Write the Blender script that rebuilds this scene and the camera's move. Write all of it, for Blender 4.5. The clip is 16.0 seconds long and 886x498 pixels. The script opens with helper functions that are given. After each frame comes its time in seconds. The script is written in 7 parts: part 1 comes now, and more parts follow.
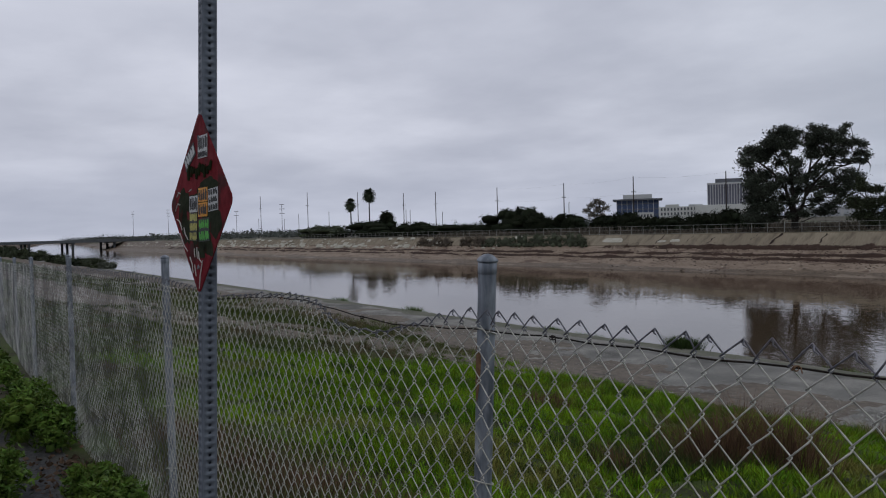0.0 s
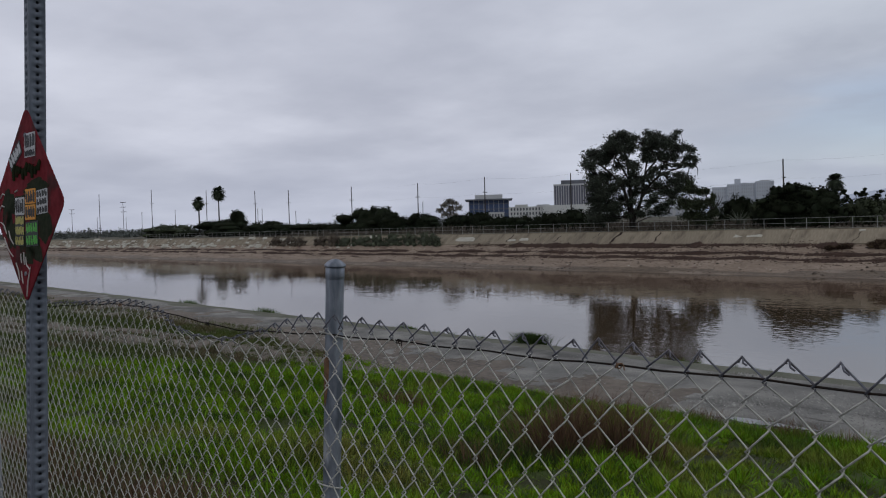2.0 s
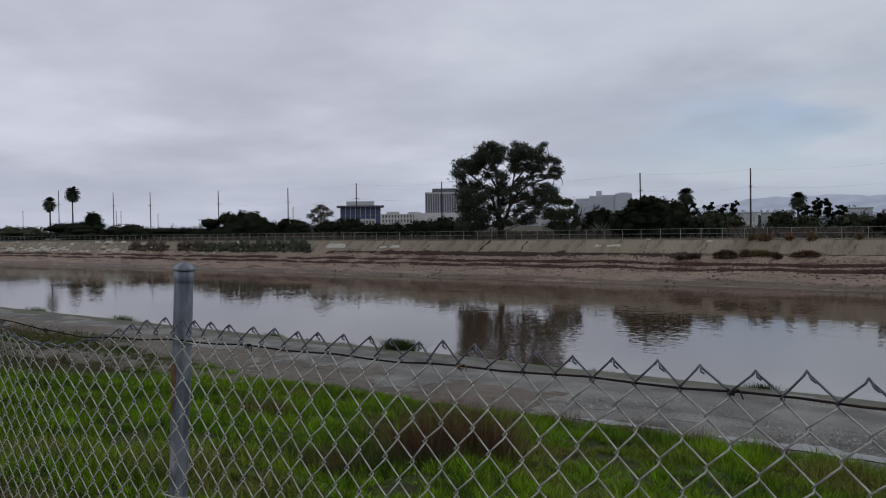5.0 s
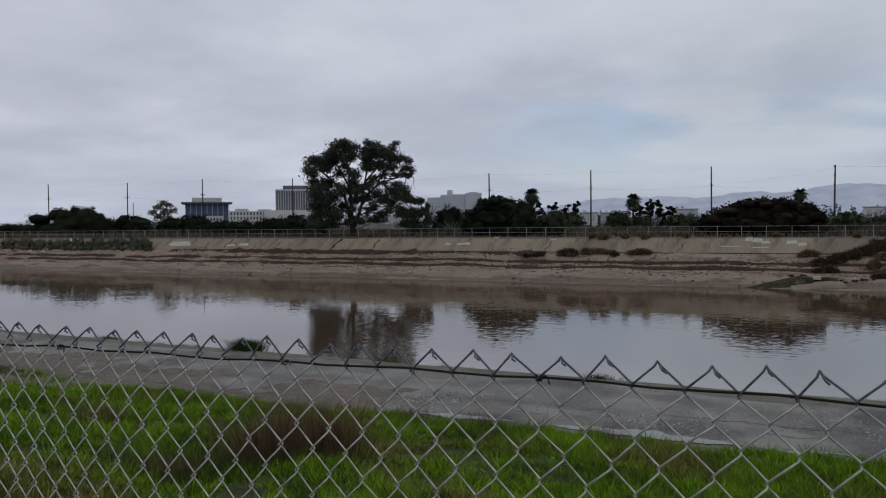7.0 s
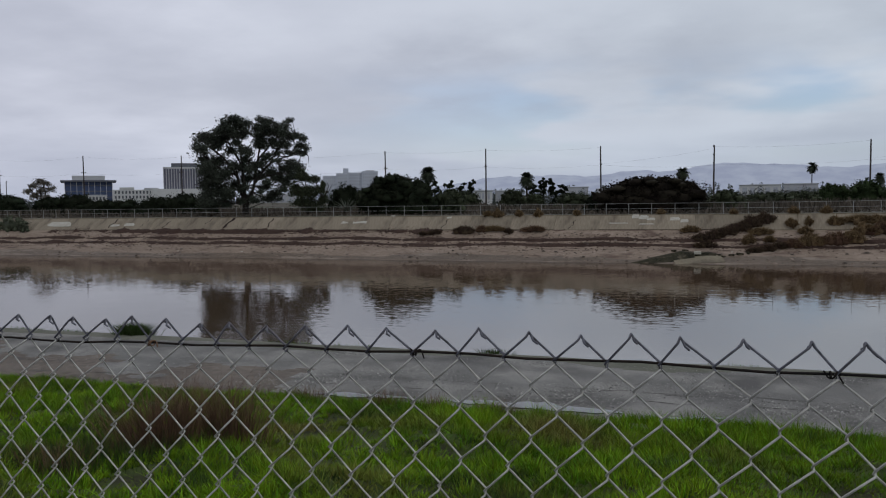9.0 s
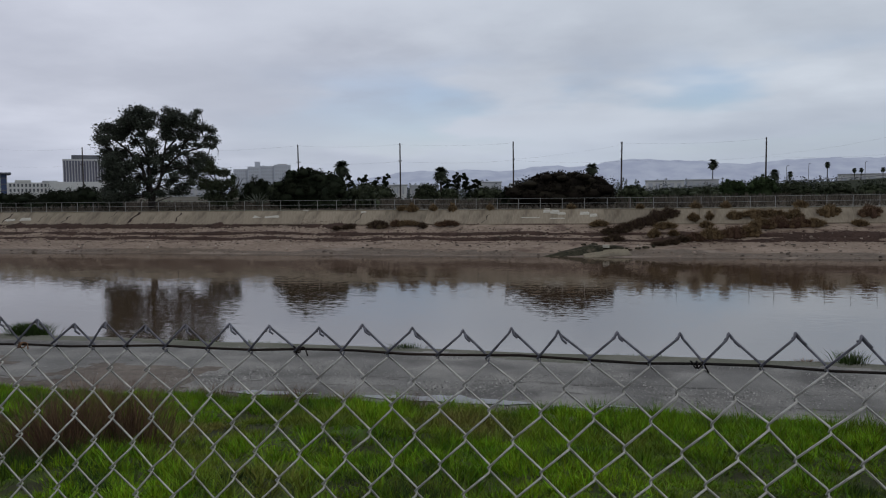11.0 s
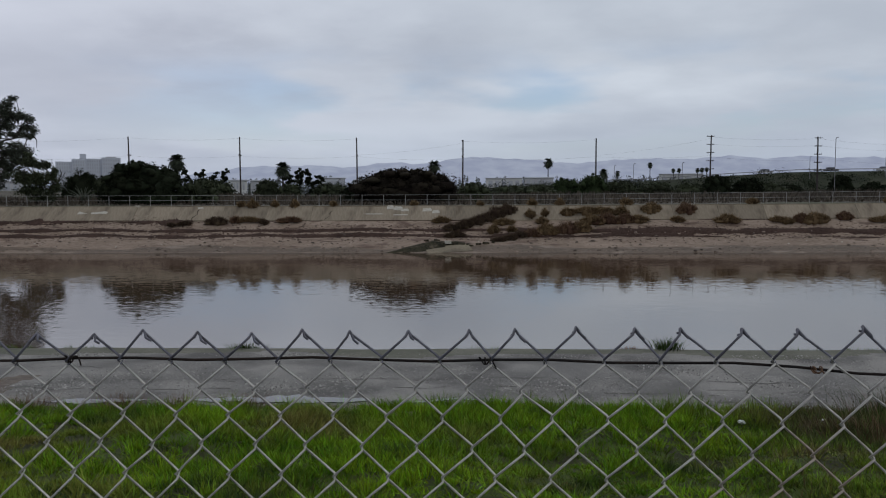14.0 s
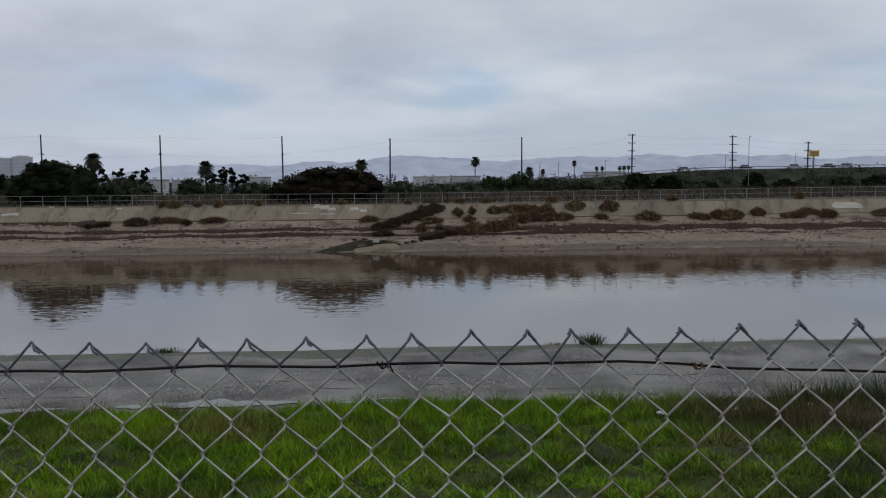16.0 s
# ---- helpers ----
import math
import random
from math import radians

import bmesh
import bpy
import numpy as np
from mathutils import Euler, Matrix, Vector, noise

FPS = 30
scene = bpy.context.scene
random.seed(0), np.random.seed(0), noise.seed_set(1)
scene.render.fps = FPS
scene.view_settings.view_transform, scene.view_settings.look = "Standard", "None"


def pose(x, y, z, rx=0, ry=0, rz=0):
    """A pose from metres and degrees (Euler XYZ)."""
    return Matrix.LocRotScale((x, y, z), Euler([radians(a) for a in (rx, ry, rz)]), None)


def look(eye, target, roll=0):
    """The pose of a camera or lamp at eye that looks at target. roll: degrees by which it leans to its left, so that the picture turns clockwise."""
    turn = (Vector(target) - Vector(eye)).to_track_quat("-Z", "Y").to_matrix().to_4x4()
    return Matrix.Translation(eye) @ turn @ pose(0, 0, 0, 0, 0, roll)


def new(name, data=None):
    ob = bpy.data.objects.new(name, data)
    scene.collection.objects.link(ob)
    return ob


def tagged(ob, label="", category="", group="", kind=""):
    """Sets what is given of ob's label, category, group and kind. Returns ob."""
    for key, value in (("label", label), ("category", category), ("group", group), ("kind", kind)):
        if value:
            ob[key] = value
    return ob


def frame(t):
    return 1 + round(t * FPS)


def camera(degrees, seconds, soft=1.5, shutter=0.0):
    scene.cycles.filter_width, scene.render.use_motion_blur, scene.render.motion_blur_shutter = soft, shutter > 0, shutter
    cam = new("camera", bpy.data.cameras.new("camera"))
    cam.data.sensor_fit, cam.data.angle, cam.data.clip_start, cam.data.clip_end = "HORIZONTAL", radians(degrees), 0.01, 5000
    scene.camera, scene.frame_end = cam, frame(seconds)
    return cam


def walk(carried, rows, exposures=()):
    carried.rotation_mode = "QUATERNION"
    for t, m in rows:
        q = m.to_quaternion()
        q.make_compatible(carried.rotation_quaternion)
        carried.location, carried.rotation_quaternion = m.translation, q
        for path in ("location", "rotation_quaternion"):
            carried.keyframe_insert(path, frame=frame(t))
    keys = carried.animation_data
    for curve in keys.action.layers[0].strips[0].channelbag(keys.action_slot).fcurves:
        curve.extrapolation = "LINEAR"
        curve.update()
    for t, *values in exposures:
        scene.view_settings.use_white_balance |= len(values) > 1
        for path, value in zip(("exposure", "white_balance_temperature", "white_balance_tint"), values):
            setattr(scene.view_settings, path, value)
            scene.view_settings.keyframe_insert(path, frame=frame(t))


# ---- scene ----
cam = camera(58.4, 16.0, soft=1.1)
PATH = [
    (0, (0.0181, -0.0556, 1.7499), (-1.6629, 1.0274, 1.7019), -1.6),
    (0.5, (0.0254, -0.0576, 1.7526), (-1.5626, 1.1584, 1.6986), -1.4),
    (1, (0.0373, -0.0637, 1.7572), (-1.5067, 1.2063, 1.6982), -1.6),
    (1.5, (0.0455, -0.0663, 1.761), (-1.4575, 1.2517, 1.699), -1.6),
    (2, (0.0475, -0.0552, 1.7639), (-1.4085, 1.3148, 1.7039), -1.6),
    (2.5, (0.0534, -0.0577, 1.7648), (-1.3566, 1.3603, 1.7218), -1.3),
    (3, (0.0616, -0.0608, 1.7635), (-1.2794, 1.4232, 1.7215), -0.9),
    (5.5, (0.1011, -0.0381, 1.7576), (-1.0379, 1.6059, 1.7086), -0.7),
    (6, (0.113, -0.0371, 1.757), (-0.929, 1.6699, 1.707), -0.5),
    (6.5, (0.1247, -0.0358, 1.7558), (-0.9003, 1.6812, 1.7018), -0.4),
    (7, (0.1372, -0.026, 1.7515), (-0.7648, 1.758, 1.6935), -0.5),
    (7.5, (0.1451, -0.0186, 1.7495), (-0.6979, 1.7944, 1.6865), -0.7),
    (8, (0.1493, -0.0066, 1.7457), (-0.6447, 1.8264, 1.6637), -0.9),
    (8.5, (0.1551, 0.0046, 1.7455), (-0.5809, 1.8616, 1.6415), -0.8),
    (9, (0.1607, 0.0055, 1.7431), (-0.5023, 1.8885, 1.6281), -0.7),
    (11.5, (0.215, 0.0249, 1.7448), (-0.167, 1.9839, 1.6108), -0.5),
    (12, (0.2275, 0.0286, 1.7439), (-0.0605, 2.0026, 1.6069), -0.4),
    (12.5, (0.2377, 0.0311, 1.7419), (0.0227, 2.0151, 1.6019), -0.3),
    (13, (0.2491, 0.0419, 1.7398), (0.1051, 2.0309, 1.5978), -0.2),
    (13.5, (0.259, 0.05, 1.7411), (0.181, 2.043, 1.5971), -0.2),
    (14, (0.2675, 0.0526, 1.7455), (0.1975, 2.0456, 1.6025), -0.2),
    (14.5, (0.2792, 0.0499, 1.7496), (0.2422, 2.0449, 1.6046), -0.2),
    (15, (0.2872, 0.0429, 1.7545), (0.3172, 2.0379, 1.6115), -0.3),
    (15.5, (0.2989, 0.039, 1.7544), (0.3289, 2.034, 1.6104), -0.5),
    (16, (0.3093, 0.0363, 1.7561), (0.4193, 2.0273, 1.6081), -0.5),
]
walk(cam, [(t, look(eye, target, roll)) for t, eye, target, roll in PATH], [(0, -0.06), (6.5, -0.06), (8.5, 0.04), (16, 0.04)])


# ---- world and light ----
world = bpy.data.worlds.new("overcast_sky")
scene.world = world
world.use_nodes = True
wt = world.node_tree
wt.nodes.clear()


def wn(kind, **kw):
    n = wt.nodes.new(kind)
    for k, v in kw.items():
        n.inputs[k].default_value = v
    return n


def wmath(op, a, b=None, c=None):
    n = wt.nodes.new("ShaderNodeMath")
    n.operation = op
    for i, v in enumerate((a, b, c)):
        if v is None:
            continue
        if isinstance(v, (int, float)):
            n.inputs[i].default_value = v
        else:
            wt.links.new(v, n.inputs[i])
    return n.outputs[0]


SUN_EL, SUN_ROT = 48.0, 130.0
nishita = wt.nodes.new("ShaderNodeTexSky")
nishita.sky_type = "NISHITA"
nishita.sun_disc = False
nishita.sun_elevation = radians(SUN_EL)
nishita.sun_rotation = radians(SUN_ROT)
coord = wt.nodes.new("ShaderNodeTexCoord")
sep = wt.nodes.new("ShaderNodeSeparateXYZ")
wt.links.new(coord.outputs["Generated"], sep.inputs[0])
dx, dy, dz = sep.outputs
lift = wmath("ADD", wmath("MAXIMUM", dz, 0.0), 0.16)
comb = wt.nodes.new("ShaderNodeCombineXYZ")
wt.links.new(wmath("DIVIDE", dx, lift), comb.inputs[0])
wt.links.new(wmath("DIVIDE", dy, lift), comb.inputs[1])


def cloud(scale, detail, offset, rough=0.5):
    m = wt.nodes.new("ShaderNodeMapping")
    m.inputs["Location"].default_value = offset
    wt.links.new(comb.outputs[0], m.inputs[0])
    n = wn("ShaderNodeTexNoise", Scale=scale, Detail=detail, Roughness=rough)
    wt.links.new(m.outputs[0], n.inputs["Vector"])
    return n.outputs[0]


def ramp(value, lo, hi):
    n = wt.nodes.new("ShaderNodeMapRange")
    n.interpolation_type = "SMOOTHSTEP"
    wt.links.new(value, n.inputs[0])
    n.inputs[1].default_value, n.inputs[2].default_value = lo, hi
    return n.outputs[0]


def wmix(fac, a, b):
    n = wt.nodes.new("ShaderNodeMix")
    n.data_type = "RGBA"
    wt.links.new(fac, n.inputs["Factor"])
    for s, v in ((n.inputs["A"], a), (n.inputs["B"], b)):
        if isinstance(v, tuple):
            s.default_value = (*v, 1)
        else:
            wt.links.new(v, s)
    return n.outputs["Result"]


big = ramp(cloud(0.55, 6.0, (3.1, 1.7, 0)), 0.38, 0.64)
fine = ramp(cloud(1.7, 6.0, (0.4, 5.2, 0), 0.55), 0.3, 0.75)
grey = wmix(wmath("ADD", wmath("MULTIPLY", big, 0.7), wmath("MULTIPLY", fine, 0.3)), (0.445, 0.48, 0.57), (0.685, 0.725, 0.825))
# thin blue gaps low over the hills
gap = wmath("MULTIPLY", ramp(cloud(0.9, 4.0, (7.3, 2.2, 0)), 0.44, 0.61), wmath("MULTIPLY", ramp(dz, 0.02, 0.09), wmath("SUBTRACT", 1.0, ramp(dz, 0.12, 0.19))))
gap = wmath("MULTIPLY", gap, ramp(dx, -0.55, -0.2))
blue = wt.nodes.new("ShaderNodeVectorMath")
blue.operation = "MULTIPLY"
wt.links.new(nishita.outputs[0], blue.inputs[0])
blue.inputs[1].default_value = (0.108, 0.104, 0.116)
cover = wmix(wmath("MULTIPLY", gap, 0.9), grey, blue.outputs[0])
low = wmath("SUBTRACT", 1.0, ramp(dz, 0.0, 0.14))
cover = wmix(wmath("MULTIPLY", low, wmath("MULTIPLY_ADD", ramp(dx, -0.5, 0.0), 0.3, 0.45)), cover, (0.395, 0.440, 0.555))
# a darker bank of cloud over the far hills
shelf = wmath("MULTIPLY", wmath("MULTIPLY", ramp(dx, -0.60, -0.34), wmath("SUBTRACT", 1.0, ramp(dx, -0.06, 0.14))), wmath("MULTIPLY", ramp(dz, 0.05, 0.13), wmath("SUBTRACT", 1.0, ramp(dz, 0.19, 0.30))))
cover = wmix(wmath("MULTIPLY", shelf, wmath("MULTIPLY_ADD", fine, 0.55, 0.20)), cover, (0.36, 0.39, 0.48))
# the overcast is faintly warmer upstream, cooler downstream
tint = wt.nodes.new("ShaderNodeVectorMath")
tint.operation = "MULTIPLY"
wt.links.new(cover, tint.inputs[0])
wt.links.new(wmix(ramp(dx, -0.85, 0.1), (1.012, 0.992, 1.0), (0.985, 1.01, 0.985)), tint.inputs[1])
bg = wt.nodes.new("ShaderNodeBackground")
wt.links.new(tint.outputs[0], bg.inputs[0])
bg.inputs[1].default_value = 1.0
wo = wt.nodes.new("ShaderNodeOutputWorld")
wt.links.new(bg.outputs[0], wo.inputs[0])

sun = new("sun", bpy.data.lights.new("sun", "SUN"))
sun.data.energy, sun.data.angle, sun.data.color = 0.42, radians(16), (1.0, 0.96, 0.9)
sun.matrix_world = look((0, 0, 50), Vector((0, 0, 50)) - Vector((math.sin(radians(SUN_ROT)) * math.cos(radians(SUN_EL)), math.cos(radians(SUN_ROT)) * math.cos(radians(SUN_EL)), math.sin(radians(SUN_EL)))))


# ---- materials ----
def material(name, base, other=None, rough=0.8, metal=0.0, scale=1.0, fine=12.0, bump=0.3, bump_scale=None, spread=(0.35, 0.65), ior=1.45, stretch=(1, 1, 1), island=0.0, third=None, third_scale=0.2, third_at=(0.55, 0.65), hue=0.0, spec=0.2, piece=0.0):
    """Noise-varied surface: base and other mixed at two scales, an optional third tone in patches, fine relief."""
    m = bpy.data.materials.new(name)
    m.use_nodes = True
    t = m.node_tree
    p = t.nodes["Principled BSDF"]
    other = other or tuple(c * 0.65 for c in base)
    tc = t.nodes.new("ShaderNodeTexCoord")
    mp = t.nodes.new("ShaderNodeMapping")
    mp.inputs["Scale"].default_value = stretch
    t.links.new(tc.outputs["Object"], mp.inputs[0])

    def noise_tex(s, d=5.0):
        n = t.nodes.new("ShaderNodeTexNoise")
        n.inputs["Scale"].default_value, n.inputs["Detail"].default_value = s, d
        t.links.new(mp.outputs[0], n.inputs["Vector"])
        return n.outputs[0]

    def mrange(v, lo, hi, a=0.0, b=1.0):
        n = t.nodes.new("ShaderNodeMapRange")
        t.links.new(v, n.inputs[0])
        for i, q in enumerate((lo, hi, a, b)):
            n.inputs[i + 1].default_value = q
        return n.outputs[0]

    def mixc(f, a, b):
        n = t.nodes.new("ShaderNodeMix")
        n.data_type = "RGBA"
        t.links.new(f, n.inputs["Factor"])
        for s, v in ((n.inputs["A"], a), (n.inputs["B"], b)):
            if isinstance(v, tuple):
                s.default_value = (*v, 1)
            else:
                t.links.new(v, s)
        return n.outputs["Result"]

    big_n, small_n = noise_tex(scale), noise_tex(fine, 6.0)
    add = t.nodes.new("ShaderNodeMath")
    add.operation = "MULTIPLY_ADD"
    t.links.new(small_n, add.inputs[0])
    add.inputs[1].default_value = 0.5
    half = t.nodes.new("ShaderNodeMath")
    half.operation = "MULTIPLY"
    t.links.new(big_n, half.inputs[0])
    half.inputs[1].default_value = 0.5
    t.links.new(half.outputs[0], add.inputs[2])
    col = mixc(mrange(add.outputs[0], *spread), base, other)
    if third:
        col = mixc(mrange(noise_tex(third_scale, 7.0), *third_at), col, third)
    if island:
        g = t.nodes.new("ShaderNodeNewGeometry")
        hs = t.nodes.new("ShaderNodeHueSaturation")
        t.links.new(mrange(g.outputs["Random Per Island"], 0, 1, 1 - island, 1 + island), hs.inputs["Value"])
        if hue:
            t.links.new(mrange(g.outputs["Random Per Island"], 0, 1, 0.5 - hue, 0.5 + hue), hs.inputs["Hue"])
        t.links.new(col, hs.inputs["Color"])
        col = hs.outputs[0]
    if piece:
        oi = t.nodes.new("ShaderNodeObjectInfo")
        hp = t.nodes.new("ShaderNodeHueSaturation")
        t.links.new(mrange(oi.outputs["Random"], 0, 1, 1 - piece, 1 + piece), hp.inputs["Value"])
        t.links.new(col, hp.inputs["Color"])
        col = hp.outputs[0]
    t.links.new(col, p.inputs["Base Color"])
    p.inputs["Metallic"].default_value, p.inputs["IOR"].default_value = metal, ior
    p.inputs["Specular IOR Level"].default_value = spec
    t.links.new(mrange(small_n, 0.3, 0.7, max(0.0, rough - 0.08), min(1.0, rough + 0.08)), p.inputs["Roughness"])
    if bump:
        b = t.nodes.new("ShaderNodeBump")
        b.inputs["Strength"].default_value, b.inputs["Distance"].default_value = bump, 0.02
        t.links.new(noise_tex(bump_scale or fine, 6.0), b.inputs["Height"])
        t.links.new(b.outputs[0], p.inputs["Normal"])
    return m


M_SOIL = material("soil_with_short_weeds", (0.042, 0.044, 0.018), (0.024, 0.022, 0.013), 0.95, scale=0.8, fine=9, bump=0.6, third=(0.05, 0.07, 0.016), third_scale=1.4, third_at=(0.45, 0.6))
M_DIRT = material("bare_damp_dirt", (0.165, 0.136, 0.112), (0.085, 0.069, 0.057), 0.85, scale=0.7, fine=7, bump=0.5)
M_FIELD = material("dry_brown_field", (0.10, 0.085, 0.066), (0.065, 0.06, 0.045), 0.95, scale=0.06, fine=0.6, bump=0.2, third=(0.085, 0.09, 0.055), third_scale=0.04)
M_ASPHALT = material("worn_grey_asphalt", (0.275, 0.262, 0.240), (0.155, 0.149, 0.140), 0.9, scale=0.9, fine=70, bump=1.0, bump_scale=55, spread=(0.43, 0.57), spec=0.08, third=(0.118, 0.112, 0.106), third_scale=0.8, third_at=(0.48, 0.66))
M_MOSS = material("mossy_path_edge", (0.165, 0.160, 0.132), (0.105, 0.106, 0.082), 0.95, scale=1.6, fine=30, bump=0.8, bump_scale=25, spread=(0.40, 0.60), spec=0.05)
M_KERBSIDE = material("dark_wet_asphalt", (0.06, 0.06, 0.062), (0.035, 0.035, 0.036), 0.7, scale=1.5, fine=25, bump=0.5, third=(0.09, 0.08, 0.06), third_scale=1.2)
M_MUD = material("brown_river_silt", (0.272, 0.210, 0.163), (0.160, 0.118, 0.088), 0.85, scale=0.5, fine=4.5, bump=0.9, bump_scale=3, stretch=(0.45, 1, 1), third=(0.11, 0.075, 0.058), third_scale=0.8, third_at=(0.56, 0.66))
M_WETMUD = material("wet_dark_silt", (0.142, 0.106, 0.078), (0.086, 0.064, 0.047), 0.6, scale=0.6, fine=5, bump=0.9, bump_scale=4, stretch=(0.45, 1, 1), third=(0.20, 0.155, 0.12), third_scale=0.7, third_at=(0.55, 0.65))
M_BED = material("dark_river_bed", (0.10, 0.07, 0.05), None, 0.9, scale=0.3, fine=2)
M_CONCRETE = material("stained_bank_concrete", (0.21, 0.18, 0.125), (0.125, 0.104, 0.075), 0.9, scale=0.35, fine=3.5, bump=0.3, third=(0.10, 0.082, 0.06), third_scale=0.22, third_at=(0.52, 0.66))
M_SLAB = material("streaked_bank_concrete", (0.232, 0.194, 0.144), (0.150, 0.124, 0.092), 0.9, scale=0.5, fine=4, bump=0.3, stretch=(1.5, 0.35, 1), third=(0.09, 0.07, 0.05), third_scale=0.6, third_at=(0.56, 0.70), piece=0.16)
M_WHITEWASH = material("faded_white_paint", (0.42, 0.40, 0.35), (0.30, 0.28, 0.23), 0.85, scale=1.2, fine=5)
M_GALV = material("dull_galvanised_steel", (0.285, 0.305, 0.345), (0.115, 0.127, 0.152), 0.5, metal=0.35, scale=12, fine=45, bump=0.15, stretch=(1, 1, 0.22), spread=(0.42, 0.58), third=(0.36, 0.37, 0.39), third_scale=22, third_at=(0.60, 0.68))
M_GALV_DARK = material("dark_weathered_steel", (0.15, 0.165, 0.195), (0.085, 0.095, 0.115), 0.6, metal=0.3, scale=7, fine=50, bump=0.15, stretch=(1, 1, 0.2), spread=(0.38, 0.62), spec=0.1)
# Far spans: the wire's pale tone with a darker second tone mixed in.
M_MOTTLED_WIRE = material("mottled_pale_dark_wire", (0.54, 0.53, 0.51), (0.13, 0.13, 0.14), 0.6, metal=0.2, scale=2.2, fine=14, bump=0, spread=(0.42, 0.58), spec=0.1)
# Tarnish plus the backlit darkness of tips against bright water, both in the colour.
M_TIP = material("tarnished_backlit_wire_ends", (0.15, 0.15, 0.175), (0.075, 0.072, 0.08), 0.7, metal=0.1, scale=30, fine=90, bump=0, spec=0.1)
M_WIRE = material("weathered_galvanised_wire", (0.54, 0.52, 0.475), (0.30, 0.29, 0.262), 0.5, metal=0.35, scale=4, fine=60, bump=0.0, third=(0.25, 0.15, 0.09), third_scale=1.2, third_at=(0.66, 0.72))
M_DARKWIRE = material("blackened_tension_wire", (0.014, 0.014, 0.014), (0.03, 0.022, 0.018), 0.9, metal=0.0, spec=0.05, scale=5, fine=30, bump=0)
M_RUST = material("rust", (0.20, 0.11, 0.06), (0.11, 0.065, 0.042), 0.9, scale=20, fine=90)
M_RAIL = material("pale_rail_steel", (0.28, 0.28, 0.27), (0.19, 0.19, 0.185), 0.6, metal=0.2, scale=1, fine=10, bump=0)
M_WOOD = material("dark_creosoted_pole", (0.06, 0.05, 0.045), (0.035, 0.03, 0.03), 0.9, scale=1, fine=8, bump=0)
M_CABLE = material("black_cable", (0.12, 0.12, 0.13), None, 0.7, bump=0)
M_BARK = material("grey_brown_bark", (0.035, 0.03, 0.026), (0.02, 0.017, 0.015), 0.95, scale=1.5, fine=7, stretch=(1, 1, 0.3), bump=0.8)
M_LEAF = material("dull_eucalyptus_leaves", (0.046, 0.053, 0.038), (0.025, 0.030, 0.022), 0.6, scale=0.6, fine=4, bump=0, island=0.5, hue=0.02)
M_LEAF_DARK = material("dark_shrub_leaves", (0.018, 0.022, 0.012), (0.010, 0.013, 0.008), 0.9, scale=0.5, fine=4, bump=0, island=0.3, hue=0.02, spec=0.05)
M_LEAF_GREY = material("grey_green_leaves", (0.09, 0.10, 0.075), (0.055, 0.06, 0.045), 0.7, scale=0.5, fine=4, bump=0, island=0.4)
M_LEAF_PALE = material("pale_dry_leaves", (0.17, 0.15, 0.125), (0.10, 0.09, 0.075), 0.8, scale=0.5, fine=4, bump=0, island=0.4)
M_LEAF_OLIVE = material("olive_scrub_leaves", (0.042, 0.05, 0.025), (0.024, 0.03, 0.016), 0.7, scale=0.5, fine=4, bump=0, island=0.4)
M_LEAF_RUSSET = material("dark_russet_leaves", (0.021, 0.017, 0.012), (0.012, 0.010, 0.008), 0.9, scale=0.5, fine=4, bump=0, island=0.35, hue=0.02, spec=0.05)
M_LEAF_GREEN = material("dull_green_leaves", (0.036, 0.052, 0.022), (0.02, 0.03, 0.014), 0.8, scale=0.5, fine=4, bump=0, island=0.35, spec=0.05)
M_SCRUB = material("dry_brown_scrub", (0.140, 0.084, 0.052), (0.075, 0.044, 0.029), 0.9, scale=0.8, fine=6, bump=0, island=0.5, hue=0.02)
M_LEAF_SAGE = material("sage_green_twigs", (0.075, 0.085, 0.055), (0.045, 0.05, 0.034), 0.9, scale=0.8, fine=6, bump=0, island=0.4)
M_SCRUB_TWIG = material("grey_brown_twigs", (0.105, 0.085, 0.065), (0.062, 0.05, 0.04), 0.9, scale=0.8, fine=6, bump=0, island=0.45)
M_PALM = material("palm_fronds", (0.04, 0.05, 0.028), (0.022, 0.028, 0.018), 0.6, bump=0, island=0.4)
# Distance haze is painted on the hills as blue-grey emission.
M_HILL = material("haze_glow_hills", (0.02, 0.02, 0.025), None, 1.0, scale=0.002, fine=0.01, bump=0, spec=0.0)
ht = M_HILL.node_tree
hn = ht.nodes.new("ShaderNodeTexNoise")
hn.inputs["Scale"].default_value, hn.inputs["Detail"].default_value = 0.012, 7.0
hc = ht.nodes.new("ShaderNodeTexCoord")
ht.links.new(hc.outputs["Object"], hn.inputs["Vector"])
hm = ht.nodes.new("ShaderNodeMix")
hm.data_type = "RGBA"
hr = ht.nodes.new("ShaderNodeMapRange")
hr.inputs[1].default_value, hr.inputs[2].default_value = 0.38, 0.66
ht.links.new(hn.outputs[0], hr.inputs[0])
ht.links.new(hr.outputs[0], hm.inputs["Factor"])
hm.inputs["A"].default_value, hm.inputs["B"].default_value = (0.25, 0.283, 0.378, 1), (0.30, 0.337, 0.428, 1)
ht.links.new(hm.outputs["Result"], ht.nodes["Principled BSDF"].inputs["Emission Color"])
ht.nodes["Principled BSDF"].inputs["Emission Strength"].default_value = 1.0


